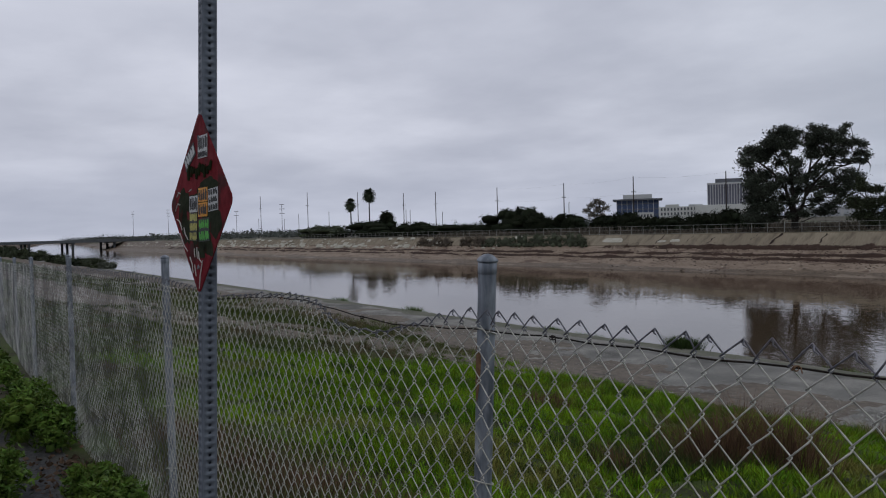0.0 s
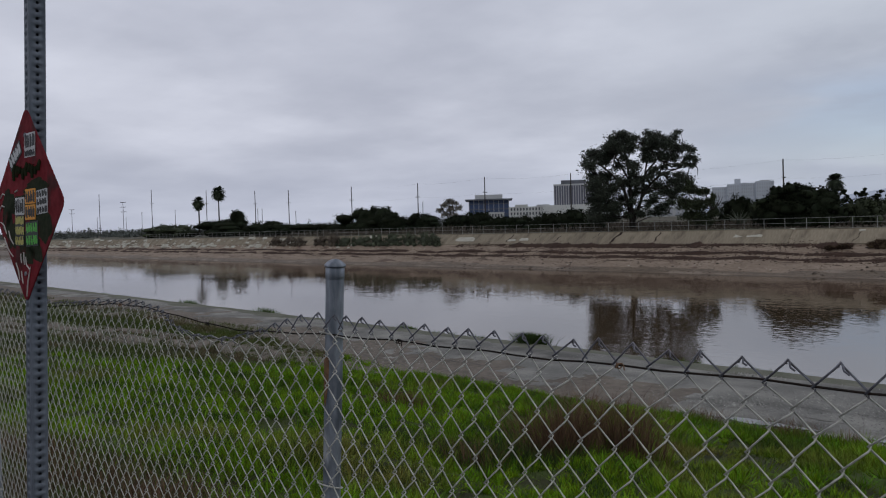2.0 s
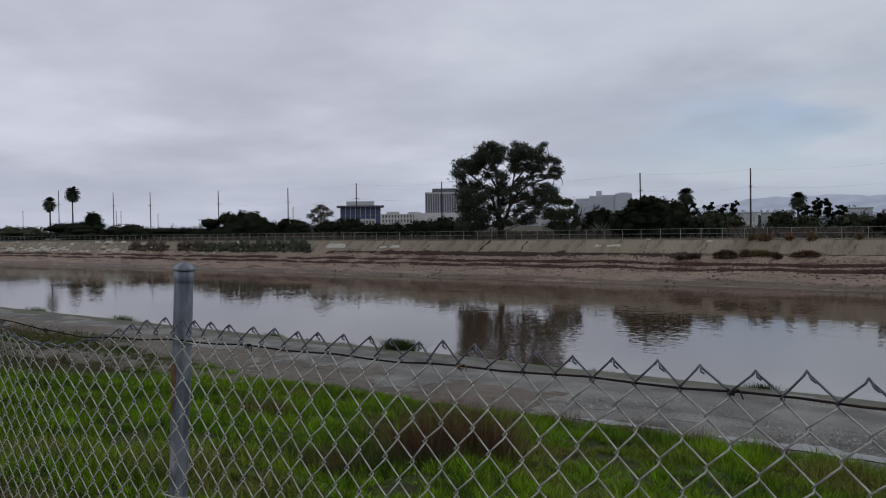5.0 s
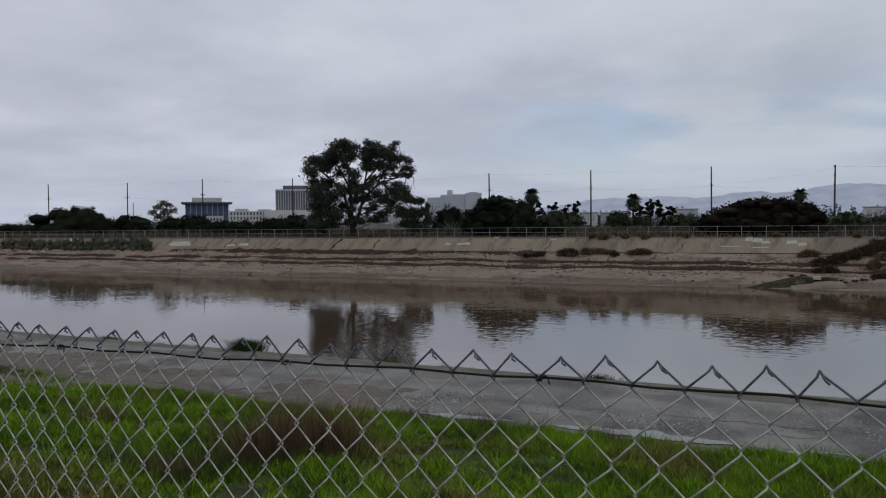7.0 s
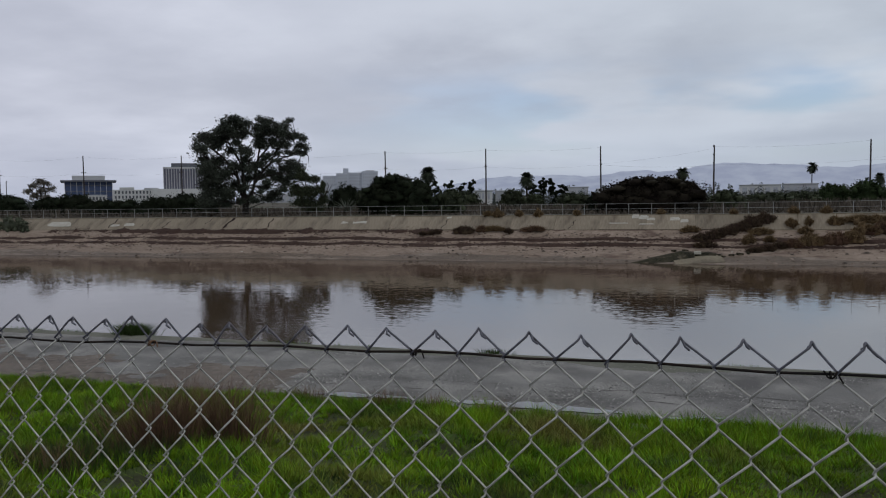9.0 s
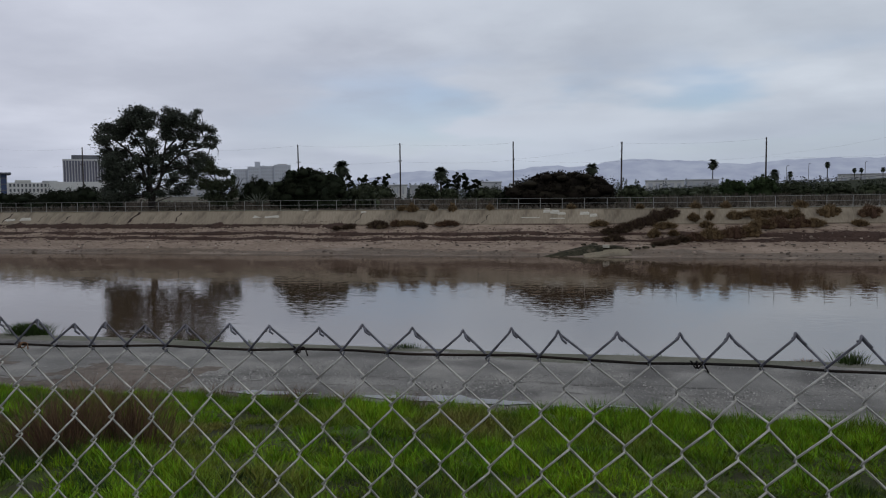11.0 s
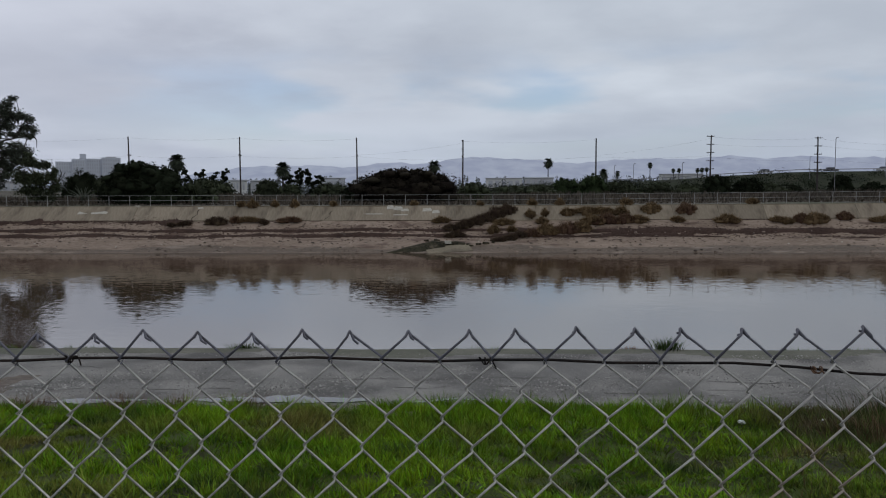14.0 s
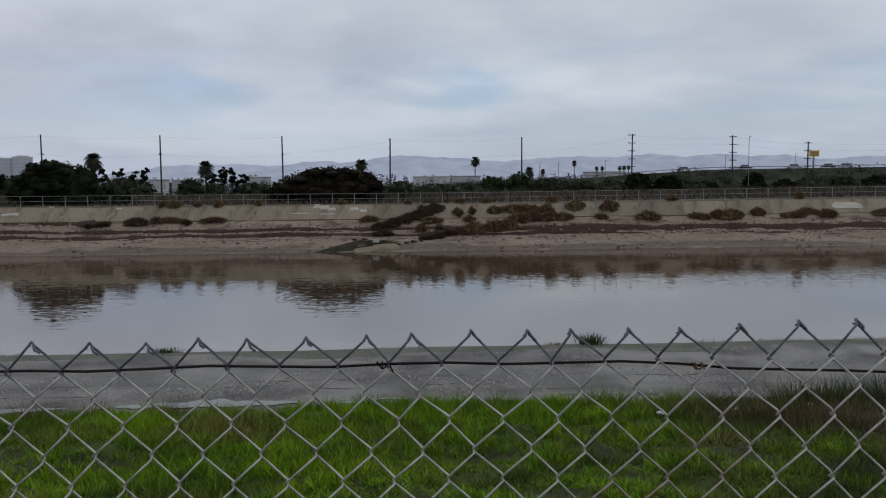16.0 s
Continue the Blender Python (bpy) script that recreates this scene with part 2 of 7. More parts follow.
# ---- mesh helpers ----
def mesh_np(name, verts, faces, mats, smooth=False, midx=None):
    """A mesh from arrays: verts (n,3), faces (m,k)."""
    verts, faces = np.asarray(verts, np.float32), np.asarray(faces, np.int32)
    me = bpy.data.meshes.new(name)
    k = faces.shape[1]
    me.vertices.add(len(verts))
    me.vertices.foreach_set("co", verts.ravel())
    me.loops.add(faces.size)
    me.loops.foreach_set("vertex_index", faces.ravel())
    me.polygons.add(len(faces))
    me.polygons.foreach_set("loop_start", np.arange(0, faces.size, k, dtype=np.int32))
    for m in mats if isinstance(mats, (list, tuple)) else [mats]:
        me.materials.append(m)
    if midx is not None:
        me.polygons.foreach_set("material_index", np.asarray(midx, np.int32))
    if smooth:
        me.polygons.foreach_set("use_smooth", np.ones(len(faces), bool))
    me.update(calc_edges=True)
    me.validate()
    return me


def part(name, data, mat, parent, label="", smooth=False):
    """Links a bmesh or a mesh as one object under a thing or a part."""
    if isinstance(data, bmesh.types.BMesh):
        me = bpy.data.meshes.new(name)
        data.to_mesh(me)
        data.free()
        me.materials.append(mat)
        if smooth:
            me.polygons.foreach_set("use_smooth", np.ones(len(me.polygons), bool))
        data = me
    ob = new(name, data)
    if parent:
        ob.parent = parent
    return tagged(ob, label)


def box(bm, lo, hi, bevel=0.0):
    r = bmesh.ops.create_cube(bm, size=1.0)
    size = [b - a for a, b in zip(lo, hi)]
    mid = [(a + b) / 2 for a, b in zip(lo, hi)]
    bmesh.ops.transform(bm, matrix=Matrix.LocRotScale(mid, None, size), verts=r["verts"])
    if bevel:
        edges = list({e for v in r["verts"] for e in v.link_edges})
        bmesh.ops.bevel(bm, geom=edges, offset=bevel, segments=1, affect="EDGES", profile=0.5)
    return bm


def boxed(lo, hi, bevel=0.0):
    return box(bmesh.new(), lo, hi, bevel)


def tubes(lines, radius, sides=5, ref=(0, 1, 0)):
    """Tubes round many polylines of equal length: lines (n,m,3), radius a number or (m,) or (n,m)."""
    P = np.asarray(lines, float)
    n, m, _ = P.shape
    T = np.gradient(P, axis=1)
    T /= np.linalg.norm(T, axis=2, keepdims=True) + 1e-9
    A = np.cross(T, np.asarray(ref, float))
    A /= np.linalg.norm(A, axis=2, keepdims=True) + 1e-9
    B = np.cross(T, A)
    R = np.broadcast_to(np.asarray(radius, float), (n, m))[..., None]
    ang = np.arange(sides) * 2 * np.pi / sides
    V = np.stack([P + R * (np.cos(a) * A + np.sin(a) * B) for a in ang], 2)
    base = (np.arange(n)[:, None, None] * m + np.arange(m - 1)[None, :, None]) * sides
    s, s2 = np.arange(sides)[None, None], (np.arange(sides) + 1) % sides
    F = np.stack([base + s, base + s2[None, None], base + sides + s2[None, None], base + sides + s], -1).reshape(-1, 4)
    return V.reshape(-1, 3), F


def leaf_quads(points, size, rng, flat=0.35, aspect=0.7):
    """One leaf or spray (a bent quad) at each point, turned at random."""
    n = len(points)
    d = rng.normal(size=(n, 3))
    d[:, 2] *= 1 - flat
    d /= np.linalg.norm(d, axis=1, keepdims=True)
    e = np.cross(d, rng.normal(size=(n, 3)))
    e /= np.linalg.norm(e, axis=1, keepdims=True) + 1e-9
    s = (np.asarray(size) * rng.uniform(0.6, 1.4, n))[:, None]
    a, b = d * s * 0.5, e * s * 0.5 * aspect
    V = np.stack([points - a, points + b, points + a, points - b], 1).reshape(-1, 3)
    return V, np.arange(4 * n).reshape(-1, 4)


def cores(blobs, k=0.8):
    """Rough solid lumps inside a crown, so that no light falls through its middle."""
    u, v = np.meshgrid(np.linspace(0, 2 * np.pi, 11)[:-1], np.linspace(-1.35, 1.35, 6))
    d = np.stack([np.cos(v) * np.cos(u), np.cos(v) * np.sin(u), np.sin(v)], -1).reshape(-1, 3)
    i = np.arange(5)[:, None] * 10 + np.arange(10)[None]
    j = np.arange(5)[:, None] * 10 + (np.arange(10)[None] + 1) % 10
    f = np.stack([i, j, j + 10, i + 10], -1).reshape(-1, 4)
    Vs, Fs = [], []
    for n, (x, y, z, rx, ry, rz) in enumerate(blobs):
        r = k * (1 + 0.12 * np.sin(d[:, 0] * 7 + x) + 0.1 * np.cos(d[:, 2] * 9 + z * 3))
        Vs.append(np.array([x, y, z]) + d * r[:, None] * [rx, ry, rz])
        Fs.append(f + n * 60)
    return np.concatenate(Vs), np.concatenate(Fs)


def grid_mesh(name, xs, ys, zf, mats, mf=None, smooth=True):
    X, Y = np.meshgrid(xs, ys)
    V = np.stack([X, Y, zf(X, Y)], -1).reshape(-1, 3)
    w = len(xs)
    i = (np.arange(len(ys) - 1)[:, None] * w + np.arange(w - 1)[None]).ravel()
    F = np.stack([i, i + 1, i + 1 + w, i + w], -1)
    midx = None if mf is None else mf(V[F].mean(1))
    return mesh_np(name, V, F, mats, smooth, midx)


# ---- ground ----
def vnoise(x, y, s, seed=0.0):
    """Cheap smooth wobble for terrain."""
    return (np.sin(x * s + 1.3 * np.sin(y * s * 0.7 + seed) + seed) + np.sin(y * s * 1.31 + 1.7 * np.sin(x * s * 0.83 - seed) + 2.1 * seed)) * 0.5


PROFILE_Y = np.array([-4000, 1.6, 3.0, 9.6, 10.1, 14.0, 14.4, 20.0, 26.0, 64.0, 72.1, 77.4, 79.0, 80.3, 81.9, 82.3, 96.0, 4800])
PROFILE_Z = np.array([0.0, 0.0, -0.10, -0.98, -1.04, -1.08, -1.2, -4.8, -6.5, -6.5, -3.78, -2.65, -1.75, -1.12, 0.26, 0.34, 0.4, 0.5])
WATER_Z, PATH_Z = -3.78, -1.05


def bank_rise(x):
    return 0.35 * np.clip((x - 8) / 60, 0, 1)


def bank_bend(x):
    """Upstream of the bridge the far bank swings away."""
    return 0.13 * np.clip(-430 - x, 0, 900)


def ground_z(x, y):
    y = np.where(y > 40, y - bank_bend(x), y)
    z = np.interp(y, PROFILE_Y, PROFILE_Z)
    z = z + bank_rise(x) * np.clip((y - 77) / 5, 0, 1)
    near = np.clip((y - 1.5) / 2, 0, 1) * np.clip((9.7 - y) / 1.0, 0, 1)
    z = z + near * (0.07 * vnoise(x, y, 1.7, 0.4) + 0.05 * vnoise(x, y, 4.3, 1.1))
    silt = np.clip((y - 69) / 4, 0, 1) * np.clip((80.0 - y) / 1.5, 0, 1)
    return z + silt * (0.10 * vnoise(x, y * 2.0, 0.45, 0.3) + 0.05 * vnoise(x, y * 3, 1.3, 2.0))


def dirt_amount(x, y):
    """1 where the bank above the path is bare dirt."""
    edge = np.interp(x, [-60, -24, -18.5, -14.8, -12.2, -10.5, -9], [2.6, 3.0, 5.4, 7.2, 8.4, 9.2, 9.9])
    far_green = np.interp(x, [-60, -45, -28, -21.5, -19, -17.5], [4.5, 5.2, 6.6, 7.6, 9.6, 12])
    wob = 0.35 * vnoise(x, y, 1.1, 0.7)
    return ((y + wob > edge) & (y + wob < far_green)) | (y > 9.9)


ground = tagged(new("ground", grid_mesh(
    "ground",
    np.concatenate([[-4600, -2500, -1800, -1400, -1100, -900, -750, -600, -500, -450, -431, -429, -380, -320], np.arange(-280, -60, 4.0), np.arange(-60, -24, 1.5), np.arange(-24, 12, 0.3), np.arange(12, 130, 2.5), [160, 250, 400, 700, 1200, 2500, 4600]]),
    np.concatenate([[-4000, -600, -60, -12, -5, -2], np.arange(-1, 11.2, 0.3), np.arange(11.2, 15, 0.4), [16, 18, 20, 23, 26, 40, 60, 64, 66, 68], np.arange(69, 82.4, 0.45), [83, 86, 89, 92, 96, 100, 104, 110, 116, 122, 130, 145, 160, 180, 200, 250, 320, 500, 1200, 2500, 4800]]),
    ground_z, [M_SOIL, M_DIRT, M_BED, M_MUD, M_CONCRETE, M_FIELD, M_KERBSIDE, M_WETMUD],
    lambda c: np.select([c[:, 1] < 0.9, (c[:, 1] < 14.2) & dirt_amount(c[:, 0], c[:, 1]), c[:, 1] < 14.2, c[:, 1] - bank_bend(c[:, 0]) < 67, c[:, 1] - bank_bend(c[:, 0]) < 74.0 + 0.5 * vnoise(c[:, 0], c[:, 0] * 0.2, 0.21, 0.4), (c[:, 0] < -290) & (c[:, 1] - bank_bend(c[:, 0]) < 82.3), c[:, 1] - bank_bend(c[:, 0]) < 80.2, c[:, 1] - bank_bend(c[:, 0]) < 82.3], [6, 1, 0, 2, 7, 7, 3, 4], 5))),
    "weedy levee ground with silt river banks and flat fields", "ground", kind="structure")

mw = material("silty_river_water", (0.075, 0.050, 0.032), (0.060, 0.039, 0.025), 0.07, scale=0.05, fine=0.4, bump=0, ior=5.2, spec=0.5)
wtree = mw.node_tree
wp = wtree.nodes["Principled BSDF"]
for l in list(wp.inputs["Roughness"].links):
    wtree.links.remove(l)
wp.inputs["Roughness"].default_value = 0.03
wtc = wtree.nodes.new("ShaderNodeTexCoord")
height = None
for s, d, k in (((0.5, 1.6, 1), 2.0, 1.0), ((2.6, 5.0, 1), 2.0, 0.16)):
    mp = wtree.nodes.new("ShaderNodeMapping")
    mp.inputs["Scale"].default_value = s
    wtree.links.new(wtc.outputs["Object"], mp.inputs[0])
    nt = wtree.nodes.new("ShaderNodeTexNoise")
    nt.inputs["Scale"].default_value, nt.inputs["Detail"].default_value = 1.0, d
    wtree.links.new(mp.outputs[0], nt.inputs["Vector"])
    ma = wtree.nodes.new("ShaderNodeMath")
    ma.operation = "MULTIPLY_ADD"
    wtree.links.new(nt.outputs[0], ma.inputs[0])
    ma.inputs[1].default_value = k
    if height:
        wtree.links.new(height, ma.inputs[2])
    else:
        ma.inputs[2].default_value = 0.0
    height = ma.outputs[0]
wb = wtree.nodes.new("ShaderNodeBump")
wb.inputs["Strength"].default_value, wb.inputs["Distance"].default_value = 0.075, 0.08
wtree.links.new(height, wb.inputs["Height"])
# small wavelets, tilting the surface a degree or so at every distance
rip = wtree.nodes.new("ShaderNodeTexNoise")
rip.inputs["Scale"].default_value, rip.inputs["Detail"].default_value = 1.0, 2.0
rmap = wtree.nodes.new("ShaderNodeMapping")
rmap.inputs["Scale"].default_value = (2.6, 8.5, 1)
wtree.links.new(wtc.outputs["Object"], rmap.inputs[0])
wtree.links.new(rmap.outputs[0], rip.inputs["Vector"])
rsub = wtree.nodes.new("ShaderNodeVectorMath")
rsub.operation = "SUBTRACT"
wtree.links.new(rip.outputs["Color"], rsub.inputs[0])
rsub.inputs[1].default_value = (0.5, 0.60, 0.5)
rmul = wtree.nodes.new("ShaderNodeVectorMath")
rmul.operation = "MULTIPLY_ADD"

ruffle = wtree.nodes.new("ShaderNodeTexNoise")
ruffle.inputs["Scale"].default_value, ruffle.inputs["Detail"].default_value = 0.09, 3.0
wtree.links.new(wtc.outputs["Object"], ruffle.inputs["Vector"])
rfac = wtree.nodes.new("ShaderNodeMapRange")
wtree.links.new(ruffle.outputs[0], rfac.inputs[0])
for k, v in enumerate((0.40, 0.60, 0.034, 0.085)):
    rfac.inputs[k + 1].default_value = v
wtree.links.new(rfac.outputs[0], rmul.inputs[1])
rflat = wtree.nodes.new("ShaderNodeVectorMath")
rflat.operation = "MULTIPLY"
rflat.inputs[1].default_value = (0.7, 1.0, 0.0)
wtree.links.new(rsub.outputs[0], rflat.inputs[0])
wtree.links.new(rflat.outputs[0], rmul.inputs[0])
wtree.links.new(wb.outputs[0], rmul.inputs[2])
rnorm = wtree.nodes.new("ShaderNodeVectorMath")
rnorm.operation = "NORMALIZE"
wtree.links.new(rmul.outputs[0], rnorm.inputs[0])
wtree.links.new(rnorm.outputs[0], wp.inputs["Normal"])
water = tagged(new("water", grid_mesh("water", np.array([-4600, -900, -300, -100, 0, 100, 300, 900, 4600]), np.array([17.0, 30, 50, 65, 75.5, 120, 200]), lambda x, y: x * 0 + WATER_Z, [mw])), "calm silty brown river water reflecting the overcast sky", "river", kind="structure")

path_bm_x = np.concatenate([np.arange(-160, -40, 6.0), np.arange(-40, 16, 0.12), np.arange(16, 120, 6.0)])


def path_near(x):
    return np.interp(x, [-160, -40, -20, -14, -12, -10, -8, -6, -3, 0, 1.3, 4], [11.4, 11.2, 10.8, 10.2, 9.7, 9.75, 9.8, 10.0, 10.1, 10.25, 10.3, 10.0]) + 0.06 * vnoise(x, x * 0.3, 1.4, 0.2) + 0.05 * vnoise(x, x, 5.0, 0.9)


def build_path():
    xs = path_bm_x
    ys = np.linspace(0, 1, 40)
    X = np.repeat(xs[None], 40, 0)
    Y = path_near(xs)[None] * (1 - ys[:, None]) + (14.05 + 0.04 * vnoise(xs, xs * 0.2, 0.9))[None] * ys[:, None]
    Z = np.full_like(X, PATH_Z + 0.03) - 0.02 * np.abs(ys[:, None] - 0.6) + 0.008 * vnoise(X, Y, 1.9, 0.6)
    Z[0] -= 0.10
    Z[-1] -= 0.06
    V = np.stack([X, Y, Z], -1).reshape(-1, 3)
    cx_, cy_ = V[:, 0], V[:, 1]
    w = len(xs)
    i = (np.arange(39)[:, None] * w + np.arange(w - 1)[None]).ravel()
    return mesh_np("path", V, np.stack([i, i + 1, i + 1 + w, i + w], -1), [M_ASPHALT, M_MOSS, M_DIRT], True, np.where(cy_[i] > 13.35 + 0.3 * vnoise(cx_[i], cy_[i], 1.1, 0.3), 1, np.where((cx_[i] < -5.5 + 3 * vnoise(cx_[i], cy_[i], 0.9, 2.0)) & (cy_[i] < path_near(cx_[i]) + 1.5 + 0.9 * vnoise(cx_[i], cy_[i], 1.7, 0.6) + 0.3 * vnoise(cx_[i], cy_[i], 7.0, 1.6)), 2, 0)))


path = tagged(new("path", build_path()), "worn grey asphalt service path along the river", "path", kind="structure")



def path_crack(x0, x1, off, width, seed):
    """A long ragged wet crack lying in the asphalt, along the path."""
    xs = np.arange(x0, x1, 0.03)
    r = np.random.default_rng(seed)
    mid = path_near(xs) + off + 0.05 * vnoise(xs, xs * 0, 2.3, seed) + 0.03 * vnoise(xs, xs * 0, 6.1, seed * 1.3)
    half = width * np.clip(0.55 + 0.6 * vnoise(xs, xs * 0, 4.7, seed) + 0.3 * r.normal(size=len(xs)), 0.0, 1.4)
    z = PATH_Z + 0.030 - 0.02 * np.abs((mid - path_near(xs)) / 4.0 - 0.6) + 0.008 * vnoise(xs, mid, 1.9, 0.6) + 0.004
    V = np.concatenate([np.stack([xs, mid - half, z], 1), np.stack([xs, mid + half, z], 1)])
    n = len(xs)
    i = np.arange(n - 1)
    part("crack", mesh_np("crack", V, np.stack([i, i + 1, i + n + 1, i + n], 1), M_PATH_CRACK), None, path, "dark wet crack in the asphalt")


M_PATH_CRACK = material("wet_crack_filling", (0.062, 0.057, 0.052), (0.115, 0.107, 0.098), 0.8, scale=3, fine=25, bump=0.3, spec=0.1)
crng = random.Random(21)
for k in range(34):
    x0 = crng.uniform(-16, 4.5)
    path_crack(x0, x0 + crng.uniform(0.5, 2.6), crng.choice((0.12, 0.25, 0.4, 0.6, 0.9, 1.4, 2.2)) + crng.uniform(0, 0.12), crng.uniform(0.006, 0.022), k + 1)

# ---- far bank lining: concrete slabs with open joints ----
embankment = tagged(new("embankment_wall"), "stained concrete slab lining of the far river bank", "embankment", kind="structure")


def slab_mesh(width):
    bm = bmesh.new()
    box(bm, (-width / 2 + 0.006, 0, -0.12), (width / 2 - 0.006, 2.14, 0.0), 0.02)
    me = bpy.data.meshes.new("slab")
    bm.to_mesh(me)
    bm.free()
    me.materials.append(M_SLAB)
    return me


SLAB_W = 4.6
slab_kinds = [slab_mesh(SLAB_W) for _ in range(3)]
srng = random.Random(4)
slope = math.atan2(0.26 + 1.12, 81.9 - 80.3)
for i in range(-62, 26):
    x = i * SLAB_W
    ob = new("slab", slab_kinds[i % 3])
    ob.parent = embankment
    ob.matrix_basis = pose(x, 80.27, -1.07 + srng.uniform(-0.02, 0.02) + bank_rise(x) * 0.7, math.degrees(slope) + srng.uniform(-0.5, 0.5), 0, srng.uniform(-0.3, 0.3))
coping = bmesh.new()
box(coping, (-300, 81.85, 0.16), (8, 82.35, 0.38), 0.02)
part("coping", coping, M_CONCRETE, embankment)
cp2 = bmesh.new()
box(cp2, (8, 81.85, 0.16), (130, 82.35, 0.38), 0.02)
for v in cp2.verts:
    v.co.z += float(bank_rise(v.co.x))
part("coping", cp2, M_CONCRETE, embankment)

# ---- pipe railing on the far bank ----
railing = tagged(new("railing"), "long pale galvanised pipe railing along the far bank", "railing")
post_me = mesh_np("post", *tubes([[(0, 0, 0), (0, 0, 1.13)]], 0.029, 6), M_RAIL)


def rail_post_x(i):
    """Posts stand a little wider apart downstream."""
    return -92.0 + 2.115 * i + 0.00196 * i * i


for i in range(-52, 80):
    x = rail_post_x(i)
    ob = new("post", post_me)
    ob.parent = railing
    ob.location = (x, 82.6, 0.36 + bank_rise(x))
rx_ = np.linspace(rail_post_x(-52), rail_post_x(79), 120)
for nm, h in (("top_rail", 1.12), ("mid_rail", 0.6)):
    part(nm, mesh_np(nm, *tubes([np.stack([rx_, rx_ * 0 + 82.6, 0.36 + bank_rise(rx_) + h], -1)], 0.017, 5), M_RAIL), None, railing)

# ---- chain-link fence ----
FENCE_X = [-26.2, -23.15, -20.1, -17.05, -14.0, -10.85, -7.78, -4.67, -1.553, 1.48, 4.53]


def fence_y(x):
    return np.interp(x, [-26, -14, -10.87, -7.8, -4.7, -2.2, -1.0, 2], [1.007, 0.987, 0.927, 0.942, 1.037, 1.065, 1.05, 1.05])


def fence_top(x):
    return np.interp(x, [-26, -14, -10.87, -7.8, -5.2, -4.6, -3.64, -3.25, -2.9, -2.6, -2.35, -2.05, -1.85, -1.57, -1.0, -0.3, 0.3, 0.7, 0.95, 1.48],
                     [1.28, 1.42, 1.478, 1.517, 1.53, 1.52, 1.495, 1.525, 1.546, 1.540, 1.508, 1.494, 1.518, 1.555, 1.555, 1.558, 1.567, 1.572, 1.577, 1.572])


fence = tagged(new("chain_link_fence"), "weathered galvanised chain-link fence with sagging top and round posts", "fence")


def lattice_x(k):
    """Where the k-th column of knuckles stands: the mesh is stretched unevenly along the fence."""
    return np.interp(k, [-377, -47, -22, -21, -16, -10, -4, 2, 6, 10, 14, 22, 70], [-26.2, -3.24, -1.515, -1.453, -1.147, -0.758, -0.36, 0.0555, 0.3345, 0.6225, 0.9215, 1.5185, 5.1])


def tip_x(k):
    """Where the k-th twisted tip along the top edge leans to."""
    return np.interp(k, [-377, -47, -22, -21, -20, -19, -18, -17, -16, -15, -14, -13, -12, -11, -10, -9, -8, -7, -6, -5, -4, 2, 3, 4, 5, 6, 7, 8, 9, 10, 11, 12, 13, 14, 22, 70],
                     [-26.2, -3.26, -1.509, -1.463, -1.401, -1.338, -1.26, -1.191, -1.121, -1.06, -0.991, -0.92, -0.874, -0.802, -0.752, -0.685, -0.617, -0.565, -0.5, -0.432, -0.365, 0.0515, 0.1135, 0.1895, 0.2615, 0.3225, 0.3995, 0.4745, 0.5295, 0.6045, 0.6765, 0.7545, 0.8325, 0.9125, 1.5135, 5.1])


